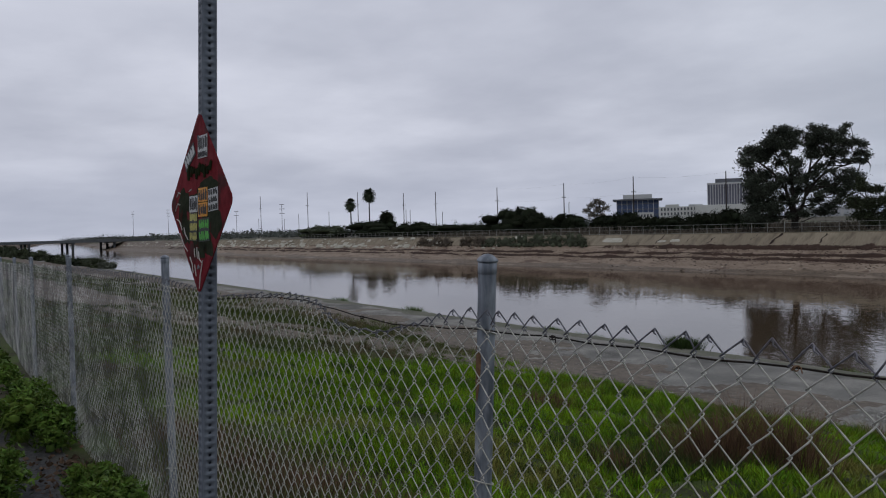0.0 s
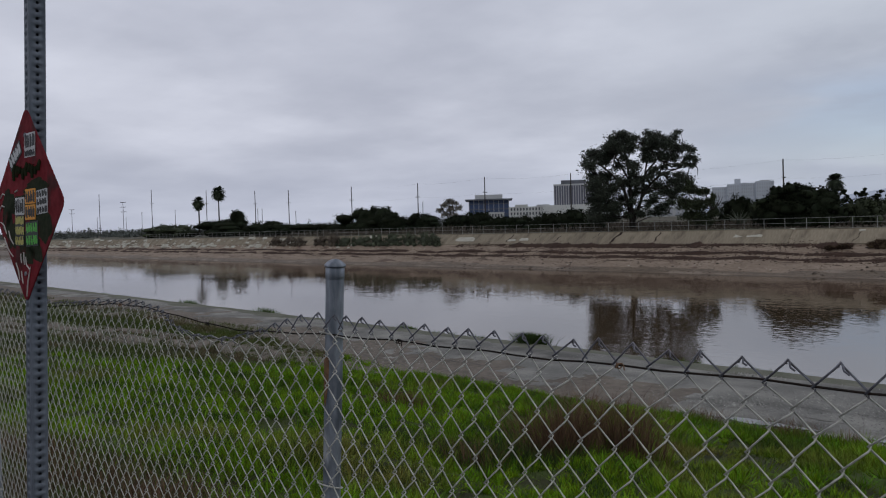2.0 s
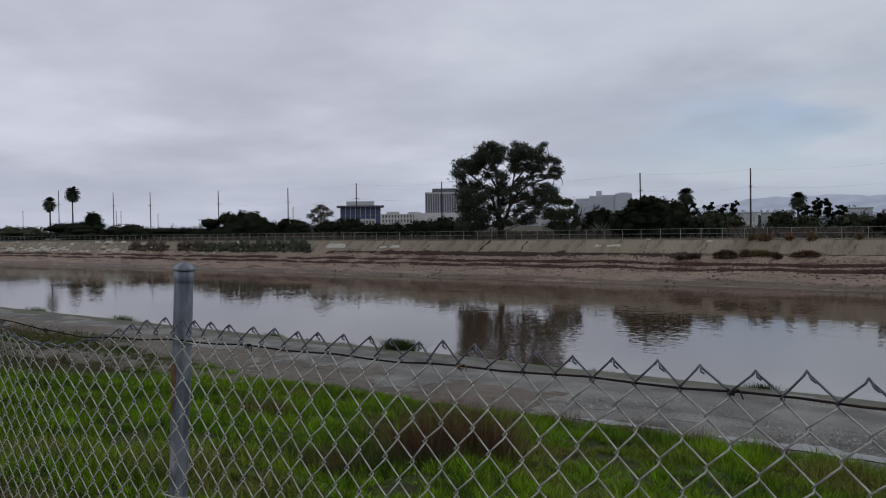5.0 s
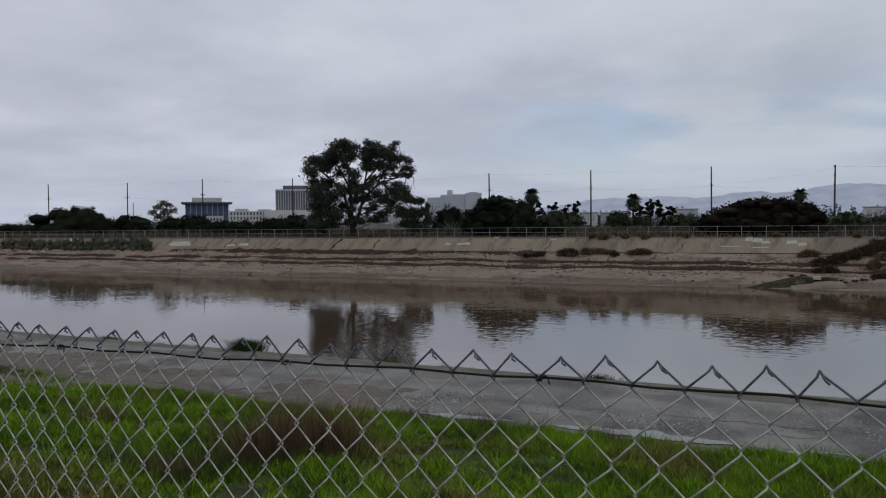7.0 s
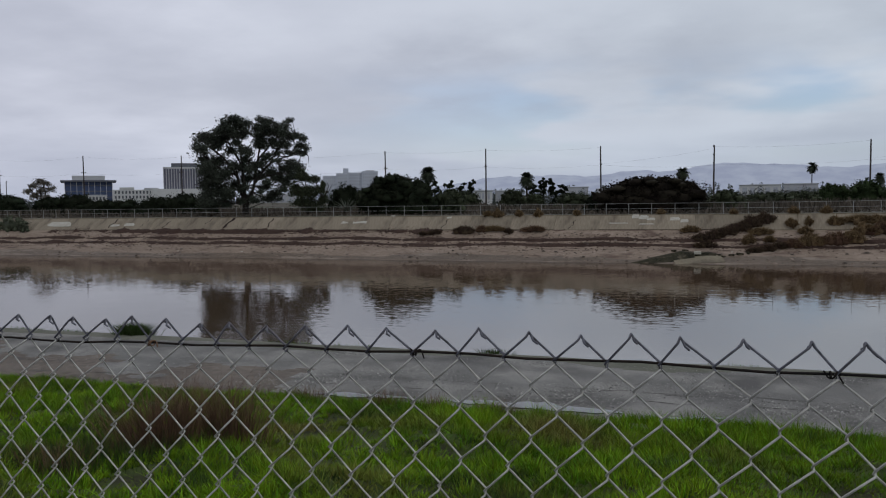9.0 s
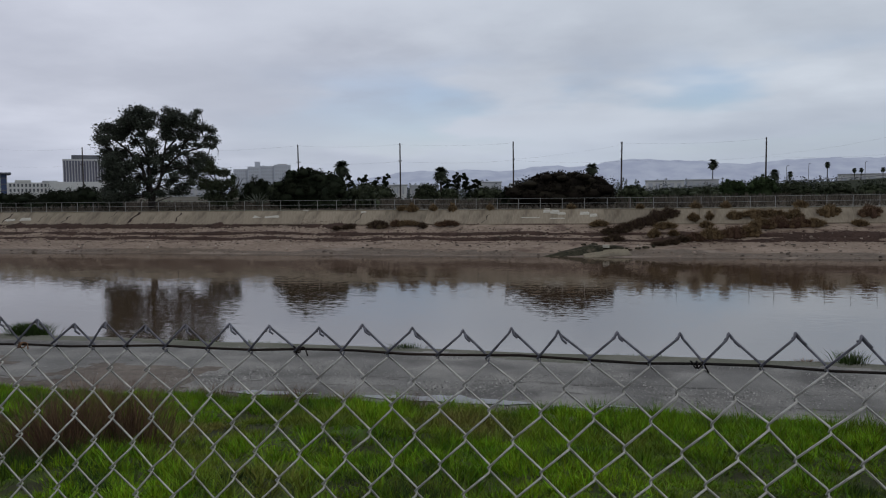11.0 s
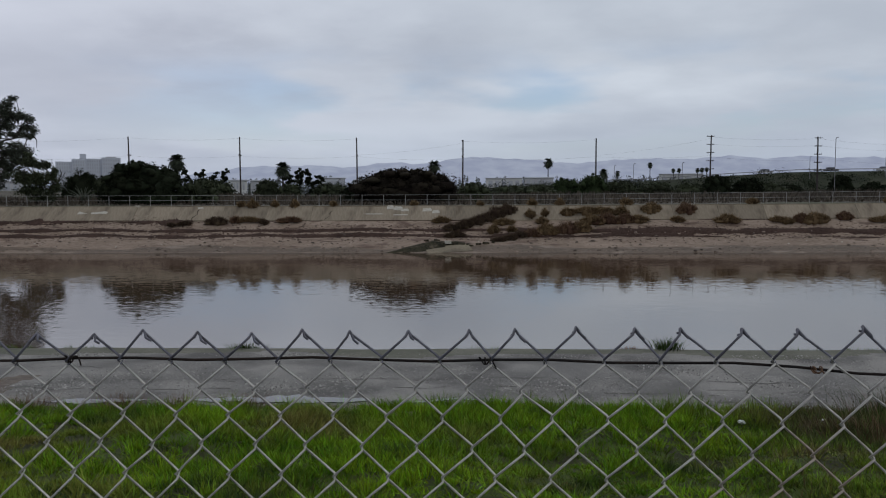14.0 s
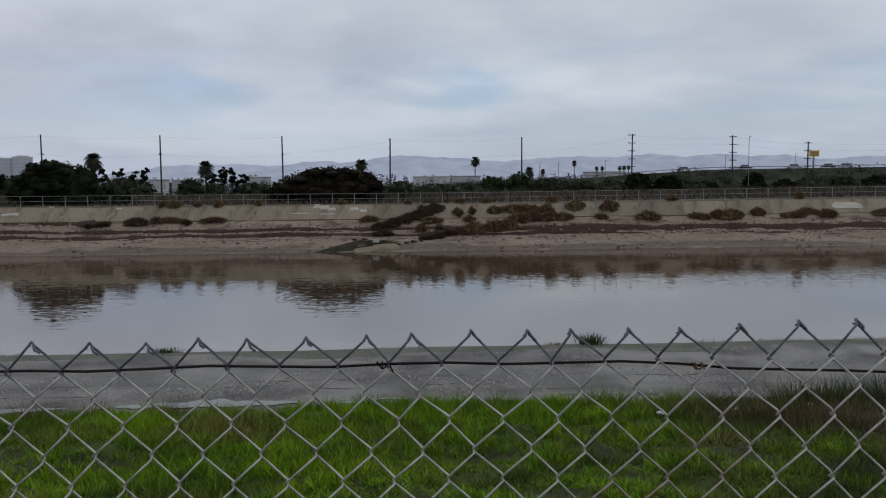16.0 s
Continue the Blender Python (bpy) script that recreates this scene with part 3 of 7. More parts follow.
def link_mesh(x0, x1, fine, seed):
    rng = np.random.default_rng(seed)
    every = np.arange(-754, 140)
    inside = every[(lattice_x(every * 0.5) >= x0 + 0.01) & (lattice_x(every * 0.5) < x1 + 0.01)]
    i0, i1 = int(inside[0]), int(inside[-1]) + 1
    idx = inside
    edges = 39
    j = np.arange(edges + 1)
    side = (idx[:, None] + j[None]) % 2
    jit = rng.normal(0, 0.0018 if x0 > -5 else 0.006, (2, edges + 1, i1 - i0 + 1))
    node = idx[:, None] - i0 + side
    jj = j[None].repeat(len(idx), 0)
    kk = (idx[:, None] + side) * 0.5
    up = np.clip(1 - j[None] / 3.0, 0, 1)
    nx = lattice_x(kk) * (1 - up) + tip_x(kk) * up + jit[0, jj, node] + np.where(side == 1, 0.0042, -0.0042) * (j[None] > 0)
    top = fence_top(nx) + 0.5 * jit[1, jj * 0, node]
    row = np.interp(nx, [-26, -14, -10.87, -7.8, -4.6, -3, -1.7, 5], [1.18, 1.32, 1.378, 1.417, 1.42, 1.443, 1.455, 1.455])
    nz = np.where(j[None] < 3, top + (row - top) * j[None] / 3.0, row - (j[None] - 3) * 0.0395 * (1 + 0.06 * np.clip((nx - 0.4) / 0.3, 0, 1))) + 0.5 * jit[1, jj, node]
    crumple = np.exp(-((nx + 2.2) / 0.35) ** 2) * np.exp(-j[None] / 5.0)
    # the mesh has slipped sideways where the top sags
    slip = np.clip((nx + 4.3) / 0.5, 0, 1) * np.clip((-1.68 - nx) / 0.35, 0, 1)
    nx = nx + slip * (0.013 * np.clip(4 - j[None], 0, 4) + 0.004 * np.clip(14 - j[None], 0, 14) - 0.02 + np.where(j[None] == 0, 0.03, 0.0) + np.where(j[None] == 0, jit[0, jj, node] * 5, 0.0))
    nz = nz - slip * np.where(j[None] == 0, 0.016, 0.0)
    ny = fence_y(nx) + 0.008 * np.sin(nx * 2.1 + nz * 1.3) - 0.09 * crumple
    nz = nz - 0.015 * crumple
    N = np.stack([nx, ny, nz], -1)
    cx = N[:, :1].copy()
    if fine:
        a, b = N[:, :-1], N[:, 1:]
        d = b - a
        # a flattened coil: strands falling to one side lie in front, the others behind
        coil = np.where(side[:, :-1] == 1, -0.0052, 0.0052)[..., None] * np.array([0, 1, 0])
        q1, q2 = a + d * 0.08 + coil, a + d * 0.92 + coil
        body = np.stack([q1, q2], 2).reshape(len(idx), -1, 3)
        turn = np.where(side[:, :1] == 1, 1.0, -1.0)[..., None]
        m = (len(idx), 1, 1)
        # each end is wound back along the neighbouring strand
        ln = np.where(turn > 0, rng.uniform(0.007, 0.015, m), rng.uniform(0.002, 0.006, m))
        fold = np.concatenate([turn * ln * 0.95, rng.uniform(-0.004, -0.002, m) * turn, -ln * rng.uniform(0.75, 1.0, m)], 2)
        ends = np.concatenate([cx + fold, cx + fold * 0.55 + [0, -0.0045, 0], cx + fold * 0.2 + [0, 0.002, 0.003], cx + [0, 0.002, 0.0035], body[:, :3]], 1)
        V, F = tubes(np.concatenate([body[:, 1:], N[:, -1:]], 1), 0.0016 if x0 > -5 else 0.0014, 5)
        V2, F2 = tubes(ends, 0.0017, 5)
        mi = np.concatenate([np.zeros(len(F), int), np.ones(len(F2), int)])
        return mesh_np("chain_link_mesh", np.concatenate([V, V2]), np.concatenate([F, F2 + len(V)]), [M_WIRE if x0 > -5 else M_MOTTLED_WIRE, M_TIP], True, mi)
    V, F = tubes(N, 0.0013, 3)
    return mesh_np("chain_link_mesh", V, F, M_MOTTLED_WIRE)


def post_parts(i, x):
    lean = {-1.553: (-0.0, 0.08)}.get(x, (0.0, srng.uniform(-0.01, 0.01)))
    y = float(fence_y(x)) + 0.027
    drop = {-1.553: 0.0, 1.48: 0.0, 4.53: 0.0, -4.67: 0.037, -7.78: 0.064, -10.85: 0.128}.get(x, 1.689 - float(fence_top(x)) - 0.09)
    prof = [(-0.05, 0.0225), (0.4, 0.0225), (1.2, 0.0225), (1.655 - drop, 0.0225)]
    me = mesh_np("post", *tubes([[(lean[1] * (z - 1.65), 0, z) for z, r in prof]], [r for z, r in prof], 16), M_GALV, True)
    p = part("post", me, None, fence)
    p.location = (x, y, 0)
    cap = [(1.640, 0.0228), (1.641, 0.0238), (1.666, 0.0238), (1.667, 0.0228), (1.669, 0.0228), (1.670, 0.0266), (1.674, 0.0266), (1.681, 0.020), (1.687, 0.010), (1.689, 0.0005)]
    cap = [(z - drop, r) for z, r in cap]
    part("cap", mesh_np("cap", *tubes([[(lean[1] * (z - 1.65), 0, z) for z, r in cap]], [r for z, r in cap], 16), M_GALV, True), None, p, "pressed steel post cap")
    for z in (1.50 - drop, 1.12, 0.78, 0.42):
        a = np.linspace(0, 2 * np.pi, 17)
        ring = np.stack([0.027 * np.cos(a) + lean[1] * (z - 1.65), -0.006 + 0.032 * np.sin(a), z + 0.012 * np.cos(a + i)], -1)
        part("tie_wire", mesh_np("tie_wire", *tubes([ring], 0.0022, 5, (0, 0, 1)), M_WIRE, True), None, p)
    return p


posts = [post_parts(i, x) for i, x in enumerate(FENCE_X)]
rust = bmesh.new()
a_ = np.linspace(-3.1, -1.9, 7)
rv = [[rust.verts.new((0.0231 * math.cos(a) + 0.08 * (z - 1.65), 0.0231 * math.sin(a), z + 0.012 * math.sin(5 * a))) for a in -1.75 + (a_ + 2.5) * wd] for wd, z in ((0.25, 1.335), (0.7, 1.36), (1.0, 1.39), (1.1, 1.42), (0.9, 1.445), (0.5, 1.462))]
for k in range(5):
    for q in range(6):
        rust.faces.new((rv[k][q], rv[k][q + 1], rv[k + 1][q + 1], rv[k + 1][q]))
part("rust_stain", rust, M_RUST, posts[8], "brown rust stain")
for i in range(len(FENCE_X) - 1):
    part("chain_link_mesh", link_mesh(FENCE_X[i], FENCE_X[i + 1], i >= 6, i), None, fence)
wx = np.linspace(FENCE_X[0], FENCE_X[-1], 400)
wz = np.interp(wx, [-26, -14, -10.87, -7.8, -4.6, -3.64, -3.25, -2.92, -2.65, -2.4, -2.05, -1.87, -1.6, -1.28, -0.83, -0.6, -0.28, 0, 0.54, 0.69, 0.81, 0.94, 1.48],
               [1.235, 1.375, 1.433, 1.472, 1.46, 1.457, 1.486, 1.507, 1.51, 1.494, 1.478, 1.486, 1.502, 1.512, 1.518, 1.525, 1.53, 1.532, 1.529, 1.523, 1.513, 1.506, 1.51]) + 0.002 * np.sin(wx * 23.0)
part("tension_wire", mesh_np("tension_wire", *tubes([np.stack([wx, fence_y(wx) + 0.006, wz], -1)], 0.0018, 6), M_DARKWIRE, True), None, fence, "dark tension wire threaded through the top of the mesh")
for k, x in enumerate((-2.86, -2.2, -1.28, -0.71, -0.251, 0.286, 0.70, 1.2)):
    z = float(np.interp(x, wx, wz))
    a = np.linspace(0, 4.4 * np.pi, 26)
    knot = np.stack([x + 0.0035 * a / 4 - 0.006 + 0.002 * np.sin(a * 0.7 + k), float(fence_y(x)) + 0.005 * np.sin(a), z + 0.0042 * np.cos(a)], -1)
    knot = np.concatenate([knot, knot[-1:] + [[0.006, -0.006, -0.007 - 0.002 * (k % 3)]]])
    part("tie_wire", mesh_np("tie_wire", *tubes([knot], 0.0011, 5, (0, 0, 1)), M_RUST if k % 3 == 0 else M_DARKWIRE, True), None, fence, "twisted tie on the tension wire")

# ---- sign on a perforated post, on the near side of the fence ----
M_SIGN = material("faded_red_sign_sheeting", (0.165, 0.010, 0.016), (0.075, 0.007, 0.010), 0.65, scale=4, fine=30, bump=0.05, third=(0.05, 0.012, 0.012), third_scale=9, third_at=(0.55, 0.62), spec=0.06)
M_WHITE_STICKER = material("white_sticker", (0.46, 0.46, 0.46), (0.34, 0.34, 0.35), 0.5, scale=20, fine=80, bump=0)
M_ORANGE_STICKER = material("orange_sticker", (0.62, 0.27, 0.02), (0.50, 0.20, 0.015), 0.5, scale=20, fine=80, bump=0)
M_GREEN_STICKER = material("green_sticker", (0.07, 0.36, 0.04), (0.05, 0.25, 0.03), 0.5, scale=20, fine=80, bump=0)
M_YELLOW_STICKER = material("pale_yellow_sticker", (0.42, 0.38, 0.10), (0.3, 0.27, 0.08), 0.5, scale=20, fine=80, bump=0)
M_BLACK_PRINT = material("black_print", (0.02, 0.02, 0.022), None, 0.5, bump=0)
M_PALE_MARK = material("pale_paint_marker", (0.45, 0.42, 0.40), None, 0.5, bump=0)


def perforated_tube(height, half=0.0254, pitch=0.0254, hole=0.0055, wall=0.0025):
    V, F = [], []
    octo = [(math.cos(a), math.sin(a)) for a in [k * math.pi / 4 for k in range(8)]]
    rim = [(1, 0), (1, 1), (0, 1), (-1, 1), (-1, 0), (-1, -1), (0, -1), (1, -1)]
    n = int(height / pitch)
    for face in range(4):
        c, s = math.cos(face * math.pi / 2), math.sin(face * math.pi / 2)
        for k in range(n):
            z0 = (k + 0.5) * pitch
            b = len(V)
            for ring, depth in ((rim, 0), (octo, 0), (octo, wall)):
                for u, w in ring:
                    if ring is rim:
                        px, pz = u * (half - 0.003 * (abs(u) == 1)), w * pitch / 2
                    else:
                        px, pz = u * hole, w * hole
                    py = -half + depth
                    V.append((px * c - py * s, px * s + py * c, z0 + pz))
            for q in range(8):
                r = (q + 1) % 8
                F.append((b + q, b + r, b + 8 + r, b + 8 + q))
                F.append((b + 8 + q, b + 8 + r, b + 16 + r, b + 16 + q))
        # rounded corner strip, and an added inner plane blocking light through the holes
        b = len(V)
        for (px, py) in ((half - 0.003, -half), (half, -half + 0.003)):
            for z in (0, n * pitch):
                V.append((px * c - py * s, px * s + py * c, z))
        F.append((b, b + 2, b + 3, b + 1))
        b = len(V)
        for px in (-half + 0.004, half - 0.004):
            for z in (0, n * pitch):
                py = -half + 0.0035 + 0.030
                V.append((px * c - py * s, px * s + py * c, z))
        F.append((b, b + 2, b + 3, b + 1))
    return mesh_np("perforated_post", V, F, M_GALV_DARK)


sign = tagged(new("road_end_sign"), "red diamond road sign with stickers on a perforated steel post", "road sign")
SIGN_AT = pose(-2.694, 0.677, 0.005, -1.97, 0, 0)
sign.matrix_world = SIGN_AT
part("perforated_post", perforated_tube(3.3), None, sign, "galvanised square post full of small holes")


def diamond(half, radius, thick):
    bm = bmesh.new()
    ring = []
    for k in range(4):
        a = k * math.pi / 2
        cx, cz = (half - radius * 1.414) * math.cos(a), (half - radius * 1.414) * math.sin(a)
        for d in np.linspace(-math.pi / 4, math.pi / 4, 6):
            ring.append((cx + radius * math.cos(a + d), cz + radius * math.sin(a + d)))
    f = [bm.verts.new((x, 0, z)) for x, z in ring]
    b = [bm.verts.new((x, thick, z)) for x, z in ring]
    bm.faces.new(f)
    bm.faces.new(list(reversed(b)))
    n = len(f)
    for q in range(n):
        bm.faces.new((f[(q + 1) % n], f[q], b[q], b[(q + 1) % n]))
    return bm


PLATE = part("plate", diamond(0.313, 0.028, 0.003), M_SIGN, sign, "faded red diamond plate sprayed with dark graffiti")
PLATE.matrix_basis = pose(0.0, -0.0295, 1.860, 0, 0, 3.0)
for z in (-0.22, 0.22):
    part("bolt", mesh_np("bolt", *tubes([[(0, -0.034, 1.862 + z), (0, -0.026, 1.862 + z)]], 0.007, 8, (0, 0, 1)), M_GALV), None, sign)


M_SPRAY = material("dark_olive_spray_paint", (0.022, 0.026, 0.013), (0.014, 0.018, 0.010), 0.7, scale=12, fine=50, bump=0, third=(0.06, 0.012, 0.012), third_scale=14, third_at=(0.60, 0.68), spec=0.04)


def on_plate(ob, x, z, turn, lift):
    ob.matrix_basis = pose(x, -lift, z, 0, turn, 0)
    return ob


def spray(x, z, w, h, turn, seed, mat=M_SPRAY, name="spray_patch"):
    """A soft-edged blot of spray paint, uneven in outline, clipped by hand to the plate."""
    r = random.Random(seed)
    ph = [r.uniform(0, 6.28) for _ in range(4)]
    bm = bmesh.new()
    ring = []
    for k in range(28):
        a = k * math.tau / 28
        q = 1 + 0.16 * math.sin(2 * a + ph[0]) + 0.14 * math.sin(3 * a + ph[1]) + 0.10 * math.sin(5 * a + ph[2]) + 0.07 * math.sin(9 * a + ph[3])
        ring.append((w / 2 * q * math.cos(a), h / 2 * q * math.sin(a)))
    f = [bm.verts.new((u, -0.0003, v)) for u, v in ring]
    b = [bm.verts.new((u, 0.0, v)) for u, v in ring]
    bm.faces.new(f)
    for k in range(28):
        bm.faces.new((f[(k + 1) % 28], f[k], b[k], b[(k + 1) % 28]))
    return on_plate(part(name, bm, mat, PLATE, "dark spray-paint graffiti"), x, z, turn, 0.0003)


def stroke(pts, width, mat):
    """A marker line drawn through points on the plate."""
    P = np.array(pts, float)
    t = np.linspace(0, len(P) - 1, 6 * len(P))
    C = np.stack([np.interp(t, np.arange(len(P)), P[:, 0]), t * 0 - 0.0011, np.interp(t, np.arange(len(P)), P[:, 1])], 1)
    C[1:-1] = (C[:-2] + 2 * C[1:-1] + C[2:]) / 4
    part("marker_stroke", mesh_np("marker_stroke", *tubes([C], width / 2 * (0.6 + 0.4 * np.sin(np.linspace(0.3, 2.8, len(t)))), 4), mat), None, PLATE)


for k, (x, z, w, h, turn) in enumerate([(0.125, -0.055, 0.17, 0.14, 0), (0.078, -0.135, 0.12, 0.09, 0), (-0.165, -0.005, 0.13, 0.12, 0), (-0.135, -0.085, 0.11, 0.12, 0), (0.0, -0.005, 0.26, 0.08, 0), (0.0, -0.12, 0.17, 0.07, 0), (0.085, 0.055, 0.20, 0.05, 0), (0.02, -0.165, 0.12, 0.05, 0)]):
    spray(x, z, w * 0.92, h, turn, 60 + k)
for k in range(9):
    x = -0.10 + 0.027 * k
    stroke([(x, 0.082 + 0.010 * (k % 3)), (x + 0.006 * (k % 2), 0.112), (x + 0.012, 0.134 - 0.006 * (k % 4))], 0.016, M_SPRAY)


def sticker(x, z, w, h, ground, ink, turn, rows, label):
    """A sticker with rows of bold lettering, each letter an uneven bar."""
    on_plate(part("sticker", boxed((-w / 2, -0.0012, -h / 2), (w / 2, 0, h / 2)), ground, PLATE, label), x, z, turn, 0.0008)
    r = random.Random(int(x * 1000 + z * 7000))
    z0 = h / 2
    for high, letters in rows:
        zz = z0 - h * high / 2
        z0 -= h * high
        bh = h * high * 0.43
        step = w * 0.94 / letters
        bm = bmesh.new()
        for k in range(letters):
            u = -w * 0.47 + step * (k + 0.10)
            box(bm, (u, -0.0019, zz - bh * r.uniform(0.35, 1.0)), (u + step * r.uniform(0.35, 0.6), -0.0013, zz + bh * r.uniform(0.8, 1.0)))
            box(bm, (u + step * 0.3, -0.0018, zz - bh * r.uniform(0.7, 1.0)), (u + step * r.uniform(0.7, 0.92), -0.0013, zz + bh * r.uniform(0.0, 0.9)))
        on_plate(part("print", bm, ink, PLATE), x, z, turn, 0.0008)


WHITE_LETTERS = "white sticker with black lettering"
sticker(0.040, 0.188, 0.092, 0.076, M_WHITE_STICKER, M_BLACK_PRINT, 0, ((0.68, 4), (0.32, 7)), WHITE_LETTERS)
sticker(-0.090, 0.163, 0.115, 0.050, M_BLACK_PRINT, M_WHITE_STICKER, -29, ((1.0, 5),), "tilted black sticker with white lettering")
sticker(0.042, 0.026, 0.088, 0.047, M_ORANGE_STICKER, M_BLACK_PRINT, 0, ((1.0, 4),), "orange sticker with black lettering")
sticker(0.042, -0.024, 0.088, 0.047, M_ORANGE_STICKER, M_BLACK_PRINT, 0, ((1.0, 4),), "orange sticker with black lettering")
sticker(0.055, -0.092, 0.105, 0.078, M_BLACK_PRINT, M_GREEN_STICKER, -2, ((0.5, 5), (0.5, 5)), "black sticker with green lettering")
sticker(0.140, 0.006, 0.090, 0.074, M_WHITE_STICKER, M_BLACK_PRINT, -3, ((0.34, 4), (0.33, 4), (0.33, 4)), WHITE_LETTERS)
sticker(-0.052, -0.002, 0.082, 0.056, M_WHITE_STICKER, M_BLACK_PRINT, 0, ((1.0, 4),), WHITE_LETTERS)
sticker(-0.052, -0.080, 0.080, 0.098, M_BLACK_PRINT, M_YELLOW_STICKER, 1, ((0.34, 5), (0.33, 5), (0.33, 5)), "black sticker with pale yellow lettering")
for pts in ([(-0.235, 0.03), (-0.215, 0.045), (-0.19, 0.04)], [(-0.25, -0.02), (-0.225, 0.005), (-0.195, 0.0)], [(-0.155, -0.08), (-0.14, -0.105), (-0.11, -0.125)], [(-0.20, -0.10), (-0.155, -0.145), (-0.115, -0.165)], [(-0.235, -0.05), (-0.20, -0.06), (-0.175, -0.09)],
            [(0.0, -0.165), (0.005, -0.19), (0.035, -0.205)], [(0.04, -0.195), (0.018, -0.245), (0.008, -0.29)], [(-0.09, -0.185), (-0.065, -0.21), (-0.055, -0.24)], [(-0.045, -0.155), (-0.038, -0.185)], [(-0.018, -0.15), (-0.012, -0.19)], [(-0.04, -0.21), (-0.025, -0.25)], [(-0.10, 0.045), (-0.07, 0.05)]):
    stroke(pts, 0.0055, M_PALE_MARK)

# ---- vegetation builders ----
def foliage(blobs, count, size, rng, per=34, inner=0.5, spread=0.42, aspect=0.6):
    """Leaf sprays gathered in small tufts over ellipsoids (x, y, z, rx, ry, rz), with gaps between the tufts."""
    B = np.array(blobs, float)
    area = B[:, 3] * B[:, 5]
    tufts = np.maximum(4, (count / per * area / area.sum()).astype(int))
    b = np.repeat(np.arange(len(B)), tufts)
    d = rng.normal(size=(len(b), 3))
    d /= np.linalg.norm(d, axis=1, keepdims=True)
    d[:, 2] = np.where(d[:, 2] < -0.5, -d[:, 2], d[:, 2])
    c = B[b, :3] + d * rng.uniform(inner, 1.0, len(b))[:, None] * B[b, 3:]
    r = np.minimum(spread * np.sqrt(B[b, 3] * B[b, 5]), 0.8) * rng.uniform(0.45, 1.0, len(b))
    i = np.repeat(np.arange(len(b)), per)
    P = c[i] + np.clip(rng.normal(0, 0.5, (len(i), 3)), -0.95, 0.95) * r[i][:, None] * [1, 1, 0.75]
    return leaf_quads(P, size, rng, aspect=aspect)


def shrub(name, label, category, blobs, count, size, mat, seed, group="", kind="", stems=True, core=0.72, aspect=0.7, inner=0.72):
    """A bush: tufts of leaf sprays over several lumps, with short stems inside, one mesh."""
    rng = np.random.default_rng(seed)
    V, F = foliage(blobs, count, size, rng, inner=inner, aspect=aspect)
    pts = V[::4]
    V3, F3 = cores(blobs, core)
    F = np.concatenate([F, F3 + len(V)])
    V = np.concatenate([V, V3])
    if stems:
        ends = pts[rng.integers(0, len(pts), 24)]
        bx = np.array([np.mean([b[0] for b in blobs]), np.mean([b[1] for b in blobs]), min(b[2] - b[5] for b in blobs)])
        L = np.stack([np.repeat(bx[None], 24, 0) + rng.normal(0, 0.1, (24, 3)), ends], 1)
        L = np.stack([L[:, 0], L.mean(1) + rng.normal(0, 0.1, (24, 3)), L[:, 1]], 1)
        V2, F2 = tubes(L, 0.05 * min(1, blobs[0][5] / 2), 3, (0.3, 0.9, 0.2))
        F = np.concatenate([F, F2 + len(V)])
        V = np.concatenate([V, V2])
    return tagged(new(name, mesh_np(name, V, F, mat)), label, category, group, kind)


def lump(x, y, z, w, h, seed, depth=None, n=7):
    """Random lumps that fill a bush of width w and height h standing at z."""
    r = random.Random(seed)
    d = depth or w * 0.6
    out = [(x, y, z + h * 0.35, w * 0.45, d * 0.45, h * 0.58)]
    for k in range(n + 3):
        u = -0.42 + 0.84 * (k + r.uniform(0.2, 0.8)) / (n + 3)
        hh = h * math.sqrt(max(0.05, 1 - (u / 0.52) ** 2)) * r.uniform(0.82, 1.04)
        out.append((x + u * w, y + r.uniform(-0.3, 0.3) * d, z + hh * 0.70, w * r.uniform(0.10, 0.16), d * 0.25, hh * 0.28))
    for k in range(5):
        out.append((x + (-0.44 + 0.22 * k) * w, y + r.uniform(-0.35, 0.1) * d, z + h * 0.18, w * 0.13, d * 0.25, h * 0.24))
    return out


def dome(x, y, z, w, h, seed):
    """Overlapping lumps of a dense bush with a rounded, slightly ragged outline."""
    r = random.Random(seed)
    out = [(x, y, z + h * 0.36, w * 0.47, w * 0.25, h * 0.60), (x - w * 0.1, y, z + h * 0.30, w * 0.38, w * 0.25, h * 0.64)]
    for k in range(34):
        a = math.pi * (k + r.uniform(0.1, 0.9)) / 34
        q = r.uniform(0.66, 0.80)
        out.append((x - math.cos(a) * w * 0.5 * q * 1.08, y - w * 0.22 * r.uniform(-0.6, 1.0), z + h * 0.10 + h * math.sin(a) ** 0.75 * q, w * r.uniform(0.05, 0.09), w * 0.10, h * r.uniform(0.08, 0.14)))
    for k in range(16):
        out.append((x + r.uniform(-0.4, 0.4) * w, y - w * 0.24, z + r.uniform(0.10, 0.55) * h, w * 0.11, w * 0.06, h * 0.15))
    return out


